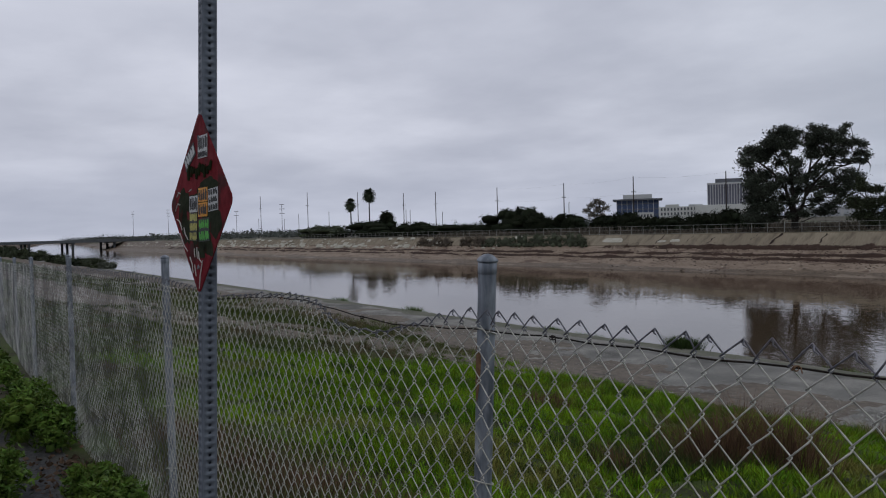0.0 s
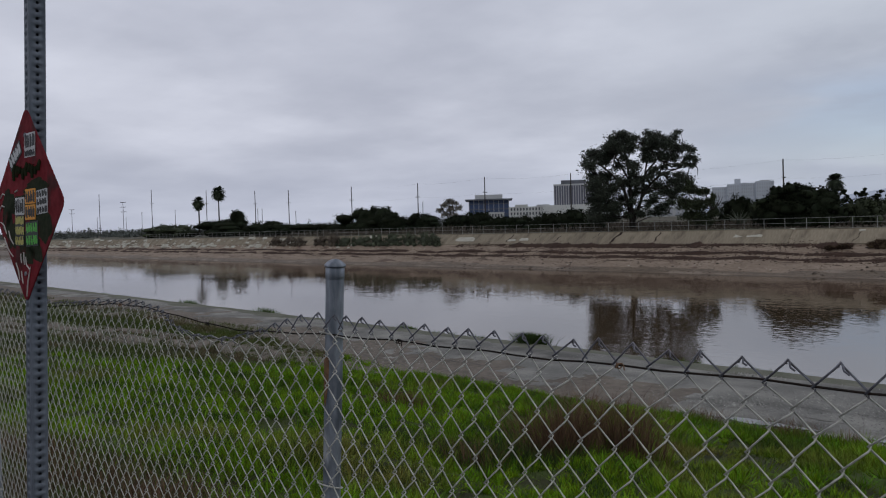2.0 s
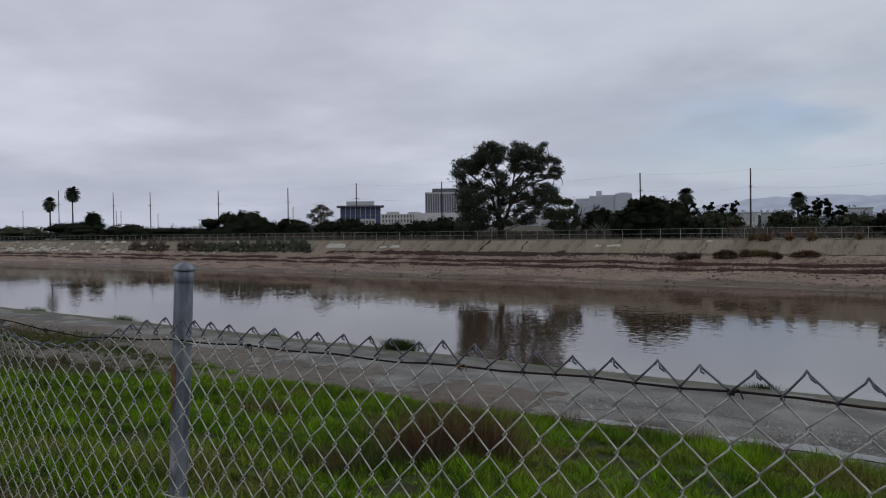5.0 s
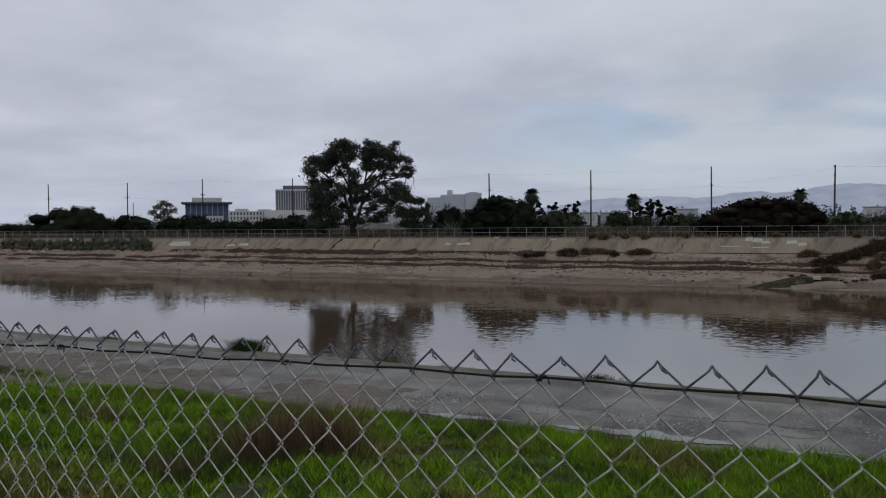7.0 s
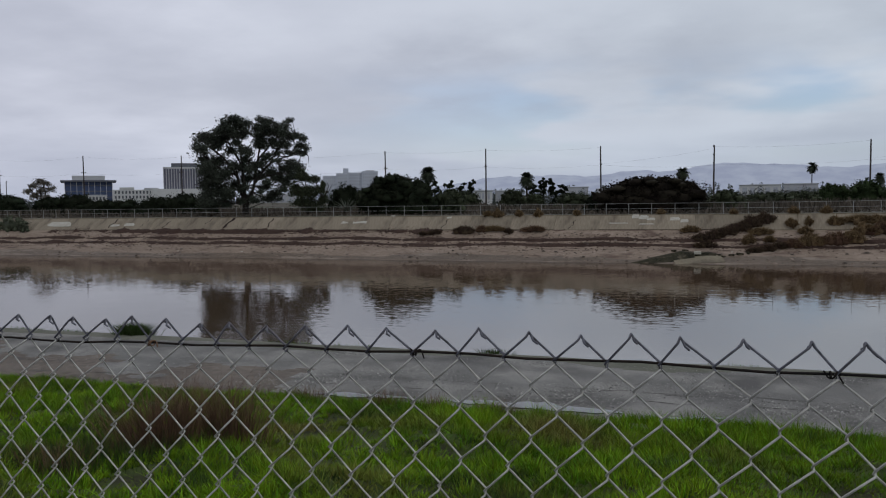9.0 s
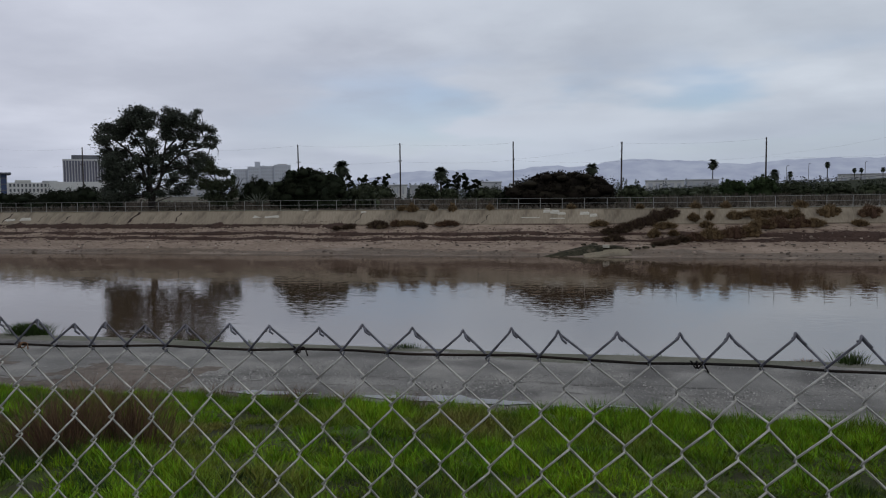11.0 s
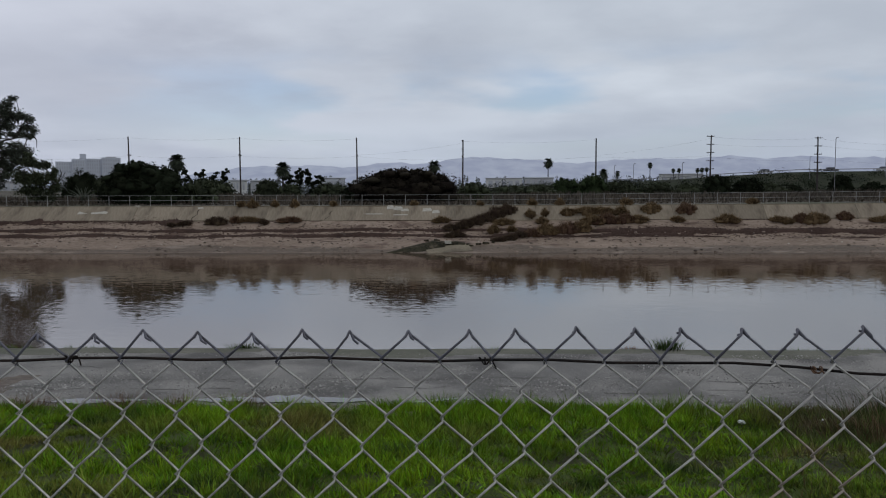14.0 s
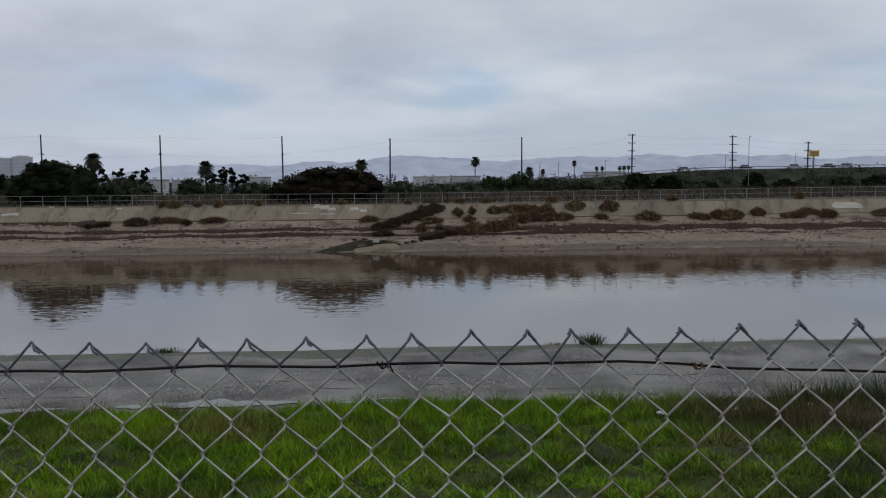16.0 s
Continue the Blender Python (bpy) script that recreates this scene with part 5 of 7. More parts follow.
SCRUB_MIXED = [(6.2, 77.4, 1.7, 0.65), (7.7, 77.8, 2.2, 0.9), (9.6, 78.2, 2.6, 1.0), (11.0, 78.5, 2.2, 0.9), (13.6, 79.6, 2.8, 0.9), (12.3, 79.6, 2.3, 0.9), (15.6, 79.7, 2.2, 0.9), (17.0, 79.8, 1.8, 0.7), (-23.7, 80.0, 0.9, 0.6), (-22.4, 80.2, 2.5, 0.42), (-18.2, 80.1, 2.5, 0.42), (18.5, 81.1, 2.0, 0.95), (22.0, 81.0, 2.0, 1.0), (25.7, 79.7, 2.5, 0.75), (33.0, 79.7, 1.4, 0.9), (34.3, 79.5, 2.6, 1.0), (37.4, 80.1, 1.5, 0.65), (41.0, 79.6, 2.6, 0.45), (44.6, 79.7, 1.9, 0.7), (51.0, 79.8, 3.0, 0.7)]
SCRUB_GOLD = [(-2.7, 79.9, 1.7, 0.5), (6.3, 80.6, 1.0, 0.8), (7.8, 80.8, 0.6, 0.65), (7.4, 79.7, 1.1, 0.55), (3.6, 79.5, 2.0, 0.5), (2.5, 78.1, 1.1, 0.65), (4.3, 78.2, 0.9, 0.35), (10.1, 80.8, 1.5, 0.8), (12.0, 81.0, 2.3, 0.7), (13.6, 81.0, 2.0, 0.7), (15.4, 80.9, 1.6, 0.7), (16.2, 82.2, 1.2, 0.7), (30.8, 79.8, 1.7, 0.4), (31.6, 79.5, 1.0, 0.45), (29.0, 82.2, 1.1, 0.5), (42.7, 82.2, 1.0, 0.7), (42.7, 80.3, 2.4, 0.42), (20.9, 79.9, 1.2, 0.45)]
SCRUB_CREST = [(-23.6, 82.0, 0.7, 0.55), (-22.4, 81.8, 1.1, 0.75), (-20.1, 81.9, 0.7, 0.6), (-18.0, 81.9, 0.8, 0.65), (-14.0, 82.1, 0.6, 0.5), (-5.6, 82.2, 0.7, 0.45), (1.2, 82.2, 0.6, 0.4), (6.6, 82.2, 0.9, 0.6), (9.4, 82.2, 0.9, 0.6)]
for k, (x, y, w, h) in enumerate(SCRUB_DARK + SCRUB_MIXED + SCRUB_GOLD + SCRUB_CREST):
    a_n, b_n = len(SCRUB_DARK), len(SCRUB_DARK) + len(SCRUB_MIXED)
    scrub_mound(x, y, w, h, M_SCRUB_DARK if k < a_n else ((M_SCRUB, M_SCRUB_OLIVE)[k % 2] if k < b_n else M_SCRUB_OLIVE), 500 + k)
for k, (x, w, h, mat) in enumerate([(-131.5, 5, 1.7, "b"), (-127, 5, 1.9, "b"), (-123.6, 4, 1.7, "b"), (-117, 4, 1.8, "b"), (-113, 5, 2.0, "b"), (-109.6, 4, 1.7, "g"), (-105.5, 5, 1.8, "g"), (-101, 5, 2.0, "g"), (-97, 5, 2.0, "g"), (-93, 5, 2.1, "g"), (-89, 5, 2.0, "g"), (-86.8, 2.6, 1.5, "g")]):
    shrub("bank_shrub", ("grey-green" if mat == "g" else "dry brown") + " feathery shrub growing over the concrete bank", "shrub", lump(x, 80.4, -1.5, w, h + 0.5, 600 + k, 2.0, 3), 2000, 0.17, M_LEAF_SAGE if mat == "g" else M_SCRUB_TWIG, 620 + k, "shrubs on the far bank", core=0.55, aspect=0.25, inner=0.5)

M_WRACK = material("dark_drift_litter", (0.062, 0.037, 0.028), (0.030, 0.0185, 0.0145), 0.95, scale=0.6, fine=5, bump=0.6, bump_scale=9, island=0.0)


def wrack_line(name, y0, half, lo, hi, seed, bare=-9.0, high=0.10):
    """A long low mat of drift litter with ragged edges, thinning out where the noise falls under bare."""
    rng = np.random.default_rng(seed)
    xs = np.concatenate([np.arange(max(lo, -320), max(lo, -100), 0.5), np.arange(max(lo, -100), hi, 0.10)])
    w = vnoise(xs, xs * 0.3, 0.35, seed) + 0.5 * vnoise(xs, xs, 1.3, seed * 2.0)
    hw = half * np.clip((w - bare) * 1.2, 0, 1) * (1 + 0.28 * vnoise(xs, xs * 0, 0.9, seed) + 0.12 * vnoise(xs, xs * 0, 3.1, seed * 1.7) + 0.06 * rng.normal(size=len(xs)))
    hw = np.clip(hw, 0.0, None)
    mid = y0 + 0.15 * vnoise(xs, xs * 0, 0.2, y0)
    v = np.linspace(-1, 1, 6)
    X = np.repeat(xs[None], 6, 0)
    Y = mid[None] + hw[None] * v[:, None] * (1 + 0.06 * rng.normal(size=(6, len(xs))))
    Z = ground_z(X, Y) + 0.012 + high * np.clip(hw / half, 0, 1.3)[None] * (1 - v[:, None] ** 2) * rng.uniform(0.3, 1.2, X.shape)
    Z[0] -= 0.04
    Z[-1] -= 0.04
    V = np.stack([X, Y, Z], -1).reshape(-1, 3)
    n = len(xs)
    keep = (hw[:-1] > 0.02) | (hw[1:] > 0.02)
    i = (np.arange(5)[:, None] * n + np.arange(n - 1)[None][:, keep]).ravel()
    tagged(new(name, mesh_np(name, V, np.stack([i, i + 1, i + 1 + n, i + n], -1), M_WRACK)), "dark drift litter left in a line along the silt bank", "drift litter", "drift lines on the far bank", "stuff")


wrack_line("drift_litter", 78.52, 0.30, -320, 22, 3, -2.0, 0.06)
wrack_line("drift_litter", 77.62, 0.40, -320, 22, 5, -2.0, 0.06)
wrack_line("drift_litter", 78.25, 0.48, 14, 100, 7, -2.0, 0.08)
wrack_line("drift_litter", 77.35, 0.20, 12, 100, 9, -0.5, 0.06)
wrack_line("drift_litter", 80.05, 0.55, -78, -28, 11, -0.7, 0.20)
wrack_line("drift_litter", 79.65, 0.16, -80, -34, 13, 0.0, 0.08)
wrack_line("drift_litter", 80.25, 0.10, -320, -82, 15, -0.2, 0.06)
wrack_line("drift_litter", 80.25, 0.07, -28, 70, 17, -0.3, 0.04)
wrack_line("drift_litter", 76.3, 0.12, -150, 90, 19, 0.55, 0.05)


def wrack_bits(seed):
    """Sticks and scraps strewn over and around the drift lines."""
    rng = np.random.default_rng(seed)
    P = []
    for y0, n, spread, lo, hi in ((78.5, 3500, 0.28, -130, 60), (77.6, 4500, 0.34, -130, 60), (80.1, 4200, 0.34, -82, -28), (79.4, 900, 0.5, -82, 40), (76.4, 900, 0.6, -120, 60)):
        x = rng.uniform(lo, hi, n)
        P.append(np.stack([x, y0 + rng.normal(0, spread, len(x)) + 0.15 * vnoise(x, x * 0, 0.2, y0), x * 0], 1))
    P = np.concatenate(P)
    P[:, 2] = ground_z(P[:, 0], P[:, 1]) + 0.06
    n = len(P)
    a = rng.uniform(-0.8, 0.8, n)
    L = rng.uniform(0.04, 0.22, n)[:, None]
    u = np.stack([np.cos(a), np.sin(a) * 0.5, rng.normal(0, 0.10, n)], 1) * L
    v = np.stack([-np.sin(a) * 0.3, np.cos(a) * 0.5, rng.uniform(0.3, 1.0, n)], 1) * rng.uniform(0.02, 0.06, n)[:, None]
    V = np.stack([P - u, P - u * 0.3 + v, P + u, P + u * 0.2 - v * 0.6], 1).reshape(-1, 3)
    return mesh_np("drift_scraps", V, np.arange(4 * n).reshape(-1, 4), M_WRACK)


tagged(new("drift_scraps", wrack_bits(3)), "sticks and scraps strewn over the silt bank", "drift litter", kind="stuff")


def silt_stones(seed, n, lo=-80, hi=50, far=(-220, 90), y0=72.5, dy=7.5, small=0.03, big=0.12, pale=False):
    """Loose stones and clods on the silt."""
    rng = np.random.default_rng(seed)
    x = np.where(rng.uniform(0, 1, n) < 0.7, rng.uniform(lo, hi, n), rng.uniform(*far, n))
    y = y0 + rng.uniform(0, 1, n) ** 1.6 * dy
    s = small + big * rng.uniform(0, 1, n) ** 6
    P = np.stack([x, y, ground_z(x, y) - s * 0.15], 1)
    a = rng.uniform(0, np.pi, n)
    u = np.stack([np.cos(a), np.sin(a), a * 0], 1) * (s * rng.uniform(0.9, 1.8, n))[:, None]
    v = np.stack([-np.sin(a), np.cos(a), a * 0], 1) * s[:, None]
    up = np.stack([x * 0, x * 0, s * rng.uniform(0.6, 1.1, n)], 1)
    V = np.stack([P - u - v, P + u - v, P + u + v, P - u + v, P - u * 0.5 - v * 0.5 + up, P + u * 0.6 - v * 0.4 + up, P + u * 0.4 + v * 0.5 + up, P - u * 0.5 + v * 0.4 + up], 1).reshape(-1, 3)
    k = np.arange(n)[:, None] * 8
    F = np.concatenate([k + q for q in ([0, 1, 5, 4], [1, 2, 6, 5], [2, 3, 7, 6], [3, 0, 4, 7], [4, 5, 6, 7])], 1).reshape(-1, 4)
    return mesh_np("silt_stones", V, F, M_WHITEWASH if pale else M_STONES)


M_STONES = material("muddy_stones", (0.19, 0.15, 0.12), (0.08, 0.06, 0.048), 0.9, scale=0.5, fine=6, bump=0, island=0.6)
tagged(new("silt_stones", silt_stones(14, 4200)), "loose muddy stones and clods scattered on the silt bank", "stones", kind="stuff")
tagged(new("litter_scraps", silt_stones(23, 150, -60, 45, (-140, 70), 74.0, 5.6, 0.03, 0.07, True)), "small pale scraps of litter strewn on the silt bank", "litter", kind="stuff")
tagged(new("bank_rubble", silt_stones(19, 900, -330, -130, (-420, -100), 79.2, 2.6, 0.10, 0.55, True)), "broken concrete rubble along the upstream bank", "rubble", kind="stuff")
inlet = tagged(new("storm_drain_outlet"), "broken concrete storm drain outlet with a collapsed apron on the silt", "storm drain")
M_OLDCON = material("dark_algae_concrete", (0.045, 0.041, 0.026), (0.018, 0.017, 0.012), 0.95, scale=0.9, fine=6, bump=0.6, spread=(0.42, 0.58), third=(0.085, 0.070, 0.050), third_scale=1.3, third_at=(0.54, 0.62), spec=0.05)


def slab_part(name, lo, hi, at, mat, label=""):
    ob = part(name, boxed(lo, hi, 0.03), mat, inlet, label)
    ob.matrix_basis = at
    return ob


def prism(pts, depth, lift=0.0):
    """A slab whose front face follows points (x, y, z), running back by depth."""
    bm = bmesh.new()
    f = [bm.verts.new(q) for q in pts]
    b = [bm.verts.new((x, y + depth, z + lift)) for x, y, z in pts]
    bm.faces.new(f)
    bm.faces.new(list(reversed(b)))
    for q in range(len(f)):
        r = (q + 1) % len(f)
        bm.faces.new((f[r], f[q], b[q], b[r]))
    bmesh.ops.bevel(bm, geom=bm.edges[:], offset=0.02, segments=1, affect="EDGES", profile=0.5)
    return bm


part("wing_wall", prism([(-8.0, 71.9, -3.90), (-4.7, 72.2, -3.75), (-2.1, 73.5, -3.42), (-2.1, 74.2, -2.98), (-3.4, 74.4, -2.90), (-4.1, 74.0, -3.10), (-5.4, 73.4, -3.36), (-6.6, 72.6, -3.62)], 1.2, 0.06), M_OLDCON, inlet, "dark sloping wing wall grown with algae")
part("headwall", prism([(-2.15, 74.2, -3.4), (-0.5, 74.0, -3.45), (-0.25, 74.3, -3.08), (-1.1, 74.5, -2.95), (-2.15, 74.5, -2.92)], 0.8, 0.05), M_OLDCON, inlet)
slab_part("apron", (-2.3, -1.1, -0.10), (1.9, 1.0, 0.06), pose(-1.6, 73.2, -3.50, 13, -3, 12), M_CONCRETE, "tilted pale apron slab")
slab_part("block", (-0.30, -0.2, -0.14), (0.30, 0.2, 0.14), pose(-1.86, 74.2, -2.94, 0, 0, 6), M_WHITEWASH, "pale painted block")
for bx, by, bs, bt in ((-0.6, 75.0, 0.30, 10), (-0.1, 74.5, 0.26, -30), (0.3, 74.2, 0.22, 25), (1.0, 74.5, 0.24, -8), (1.7, 74.7, 0.30, 15), (2.4, 75.2, 0.26, 40), (-3.0, 76.2, 0.28, 12), (-4.0, 76.0, 0.25, -20)):
    slab_part("rubble", (-bs, -bs * 0.5, -bs * 0.3), (bs, bs * 0.5, bs * 0.4), pose(bx, by, slope_z(bx, by) + 0.05, bt * 0.3, bt * 0.4, bt * 2), M_OLDCON)

prng = random.Random(8)
for x, y, w, h in [(-81.3, 81.05, 4.9, 0.95), (-72.2, 80.85, 2.0, 0.4), (-70.1, 80.95, 2.2, 0.55), (-40.0, 81.2, 1.5, 0.5), (-38.3, 81.2, 2.3, 0.5), (-34.6, 81.9, 0.9, 0.3), (-27.8, 81.7, 0.8, 0.25), (-8.0, 81.75, 1.0, 0.7), (-7.2, 81.6, 1.2, 0.6), (-6.5, 81.4, 1.1, 0.4), (-9.6, 80.95, 2.6, 0.14), (-6.9, 80.85, 2.0, 0.16), (-4.2, 81.4, 1.3, 0.5), (-3.3, 81.2, 1.0, 0.5), (47.5, 81.1, 4.4, 1.0)]:
    bm = bmesh.new()
    ring = [bm.verts.new((0.36 * w * (u + prng.uniform(-0.12, 0.12)), h * 0.5 * (v + prng.uniform(-0.15, 0.15)), 0)) for u, v in ((-1, -0.9), (-0.3, -1), (0.4, -0.9), (1, -0.8), (1, 0.2), (0.7, 1), (-0.1, 0.8), (-0.8, 1), (-1.05, 0.1))]
    bm.faces.new(ring)
    r = bmesh.ops.extrude_face_region(bm, geom=bm.faces[:])
    bmesh.ops.translate(bm, vec=(0, 0, 0.004), verts=[v for v in r["geom"] if isinstance(v, bmesh.types.BMVert)])
    pt = part("paint_patch", bm, M_WHITEWASH, embankment, "faded whitewashed patch")
    pt.matrix_basis = pose(x, y, -1.07 + (y - 80.27) * math.tan(slope) + float(bank_rise(x)) * 0.7 + 0.03, math.degrees(slope), 0, 0)

M_CRACK = material("dark_crack_growth", (0.035, 0.024, 0.02), None, 0.95, bump=0)
for x0, y0, x1, y1, w in ((-73.1, 80.5, -72.4, 81.7, 0.13), (-64.7, 80.5, -64.2, 81.4, 0.10), (-56.0, 80.4, -55.2, 81.8, 0.20), (-58.8, 81.0, -58.1, 81.9, 0.05), (-50.0, 80.5, -49.8, 81.7, 0.10), (-68.2, 80.6, -67.6, 81.7, 0.04), (-28.3, 80.3, -27.8, 81.5, 0.05), (-14.5, 80.3, -13.9, 81.4, 0.04)):
    n_ = 9
    t_ = np.linspace(0, 1, n_)
    cx_, cy_ = x0 + (x1 - x0) * t_ + 0.12 * np.sin(t_ * 9 + x0), y0 + (y1 - y0) * t_
    cz_ = -1.07 + (cy_ - 80.27) * math.tan(slope) + 0.045
    wd_ = w * (0.4 + 0.6 * np.abs(np.sin(t_ * 5 + x0)))
    V = np.concatenate([np.stack([cx_ - wd_, cy_, cz_], 1), np.stack([cx_ + wd_, cy_, cz_], 1)])
    i_ = np.arange(n_ - 1)
    part("crack_growth", mesh_np("crack_growth", V, np.stack([i_, i_ + n_, i_ + n_ + 1, i_ + 1], 1), M_CRACK), None, embankment, "dark growth along a crack")

# ---- utility poles and cables ----
def utility_pole(x, y, top, arms, seed, arm_turn=90.0, base=0.4, big=1.0):
    r = random.Random(seed)
    p = tagged(new("utility_pole"), "dark wooden utility pole " + ("with several crossarms" if arms > 1 else "with small crossarms"), "utility pole", "utility poles beyond the river")
    p.location = (x, y, base)
    h = top - base
    lean = r.uniform(-0.012, 0.012)
    part("pole", limb_mesh("pole", [([(0, 0, 0), (lean * h / 2, 0, h / 2), (lean * h, 0, h)], 0.22, 0.15)], M_WOOD), None, p)
    zs = [h - 0.3 - 1.9 * big * 0.8 * i if big > 1 else h - 0.3 - 1.9 * i for i in range(arms)] if arms > 1 else [h * 0.70]
    for z in zs:
        c = part("crossarm", boxed((-0.9 * big, -0.07 * big, z - 0.07 * big), (0.9 * big, 0.07 * big, z + 0.07 * big)), M_WOOD, p)
        c.matrix_basis = Matrix.Rotation(radians(arm_turn), 4, "Z")
        for u in (-0.82 * big, -0.42 * big, 0.42 * big, 0.82 * big):
            i = part("insulator", mesh_np("insulator", *tubes([[(u, 0, z + 0.07), (u, 0, z + 0.25)]], 0.05, 6, (0, 1, 0)), M_CABLE), None, c)
    return p


POLES = [(-524, 28, 1), (-443.5, 26.5, 1), (-377, 23, 1), (-328.5, 20, 1), (-300, 19, 1), (-254, 18, 1), (-214.5, 17.2, 1), (-181, 17.3, 1), (-145.7, 16.2, 1), (-82.2, 15.4, 1), (-55.2, 15.1, 1), (-26.9, 14.8, 1), (-1.7, 14.1, 3), (29.9, 14.3, 2), (56.7, 14.9, 5), (81.7, 14.4, 5), (100.4, 12.8, 4), (131, 13, 4)]
for k, (x, top, arms) in enumerate(POLES):
    utility_pole(x, 190.0, top, arms, 40 + k, 4.0 if x > 50 else 84.0)
for k, (x, y, top, arms) in enumerate([(-1277, 260, 43, 3), (-1063, 260, 38, 3), (-788, 260, 26.5, 2), (-664, 260, 28.5, 3)]):
    utility_pole(x, y, top, arms, 70 + k, 75.0, big=2.6)
M_LAMP = material("grey_lamp_post", (0.2, 0.2, 0.21), None, 0.6, bump=0)
for k, (x, y, top) in enumerate([(85.7, 190, 13.8), (45, 250, 9.5), (51, 250, 10.0), (66, 250, 10.3), (105, 250, 12), (128, 250, 12), (-760.0, 300, 16.9), (-722.8, 300, 20.7), (-652.9, 300, 20.3), (-515.6, 300, 17.1), (-509.5, 300, 16.9), (-465.2, 300, 13.8), (-834.8, 300, 19.1), (-334.5, 300, 14.7)]):
    lp = tagged(new("light_pole", mesh_np("light_pole", *tubes([[(0, 0, 0), (0, 0, top - 0.4), (0.15, 0, top), (0.6, 0, top + 0.05)]], 0.075 if y < 300 else 0.2, 6), M_LAMP)), "thin grey street light pole", "light pole", "light poles")
    lp.location = (x, y, 0.4)
cables = tagged(new("power_cables"), "thin sagging power cables between the utility poles", "cables")
for a, b in zip(POLES[5:-1], POLES[6:]):
    hs = [(0.70, 0.70), (0.98, 0.98)] if b[2] < 3 else ([(0.97, 0.97), (0.86, 0.86), (0.66, 0.62)] if a[2] > 2 else [(0.72, 0.95), (0.70, 0.68)])
    for ka, kb in hs:
        t = np.linspace(0, 1, 14)
        L = abs(b[0] - a[0])
        C = np.stack([a[0] + (b[0] - a[0]) * t, 190 + 0 * t, a[1] * ka + (b[1] * kb - a[1] * ka) * t - 0.030 * L * 4 * t * (1 - t) * 0.6], 1)
        part("cable", mesh_np("cable", *tubes([C], 0.011, 3), M_CABLE), None, cables)

# ---- buildings ----
M_GLASS_MAUVE = material("grey_mauve_glazing", (0.135, 0.135, 0.175), (0.11, 0.11, 0.145), 0.3, scale=0.2, fine=1, bump=0)
M_GLASS_BLUE = material("dark_blue_glazing", (0.062, 0.085, 0.165), (0.050, 0.068, 0.13), 0.25, scale=0.2, fine=1, bump=0)
# Dark panes raised to grey in the base colour for aerial haze.
M_GLASS_DARK = material("dark_glazing", (0.10, 0.105, 0.12), None, 0.25, scale=0.2, fine=1, bump=0)
# Panes set near the wall colour, painting in how haze flattens contrast.
M_GLASS_PALE = material("haze_pale_glazing", (0.41, 0.425, 0.46), None, 0.4, scale=0.2, fine=1, bump=0)
M_FACADE = material("pale_grey_concrete_facade", (0.42, 0.42, 0.43), (0.36, 0.36, 0.37), 0.8, scale=0.1, fine=1, bump=0)
M_FACADE_WHITE = material("off_white_stucco", (0.50, 0.50, 0.49), (0.42, 0.42, 0.41), 0.85, scale=0.1, fine=1, bump=0)
M_FACADE_GREY = material("grey_stucco", (0.42, 0.43, 0.45), (0.37, 0.38, 0.40), 0.85, scale=0.1, fine=1, bump=0)
M_ROOFDARK = material("dark_roof_plant", (0.13, 0.135, 0.155), None, 0.8, scale=0.2, fine=1, bump=0)


def building(name, label, x, y, blocks, windows, turn=None):
    """blocks: part name, x0, x1, y0, y1, z0, z1, material. windows: x0, x1, y, z0, z1, columns, rows, material, fill."""
    b = tagged(new(name), label, "building")
    b.matrix_world = pose(x, y, 0.4, 0, 0, math.degrees(math.atan2(-x, y)) if turn is None else turn)
    for nm, x0, x1, y0, y1, z0, z1, mat in blocks:
        part(nm, boxed((x0, y0, z0), (x1, y1, z1), 0.08), mat, b)
    for x0, x1, yy, z0, z1, cols, rows, mat, fill in windows:
        cw, rh = (x1 - x0) / cols, (z1 - z0) / rows
        me = bpy.data.meshes.new("window")
        bm = boxed((-cw * fill / 2, -0.12, -rh * 0.30), (cw * fill / 2, 0.12, rh * 0.30))
        bm.to_mesh(me)
        bm.free()
        me.materials.append(mat)
        for c in range(cols):
            for r in range(rows):
                w = part("window", me, None, b)
                w.location = (x0 + (c + 0.5) * cw, yy, z0 + (r + 0.5) * rh)
    return b


A_ = building("office_building", "low dark blue glass office building under a wide flat roof", -472, 500, [
    ("wall", -17, 17, 0, 26, 0, 21.6, M_GLASS_BLUE), ("roof", -20.3, 20.3, -3.5, 30, 21.6, 22.9, M_ROOFDARK), ("penthouse", -12, 12, 5, 20, 23.2, 26.8, M_FACADE)], [])
for k in range(9):
    part("column", boxed((-17.4 + k * 4.3, -0.8, 0), (-17.05 + k * 4.3, 0.0, 21.6)), M_FACADE_GREY, A_)
for k in range(4):
    part("spandrel", boxed((-17.1, -0.35, 4.6 + k * 4.6), (17.1, 0.0, 5.3 + k * 4.6)), M_ROOFDARK, A_)
B_ = building("office_tower", "tall office block with pale vertical fins and dark windows", -381, 500, [
    ("wall", -15, 15, 0, 26, 0, 29.6, M_GLASS_MAUVE), ("roof", -15.3, 15.3, -0.6, 26.3, 29.6, 30.9, M_FACADE), ("penthouse", -9.5, 9.5, 4, 20, 30.9, 34.0, M_ROOFDARK), ("podium", -24, 24, -8, 20, 0, 14.5, M_FACADE_WHITE)], [])
for k in range(17):
    part("fin", boxed((-15.25 + k * 1.875, -0.7, 14.5), (-14.72 + k * 1.875, 0.0, 29.7)), M_FACADE, B_)
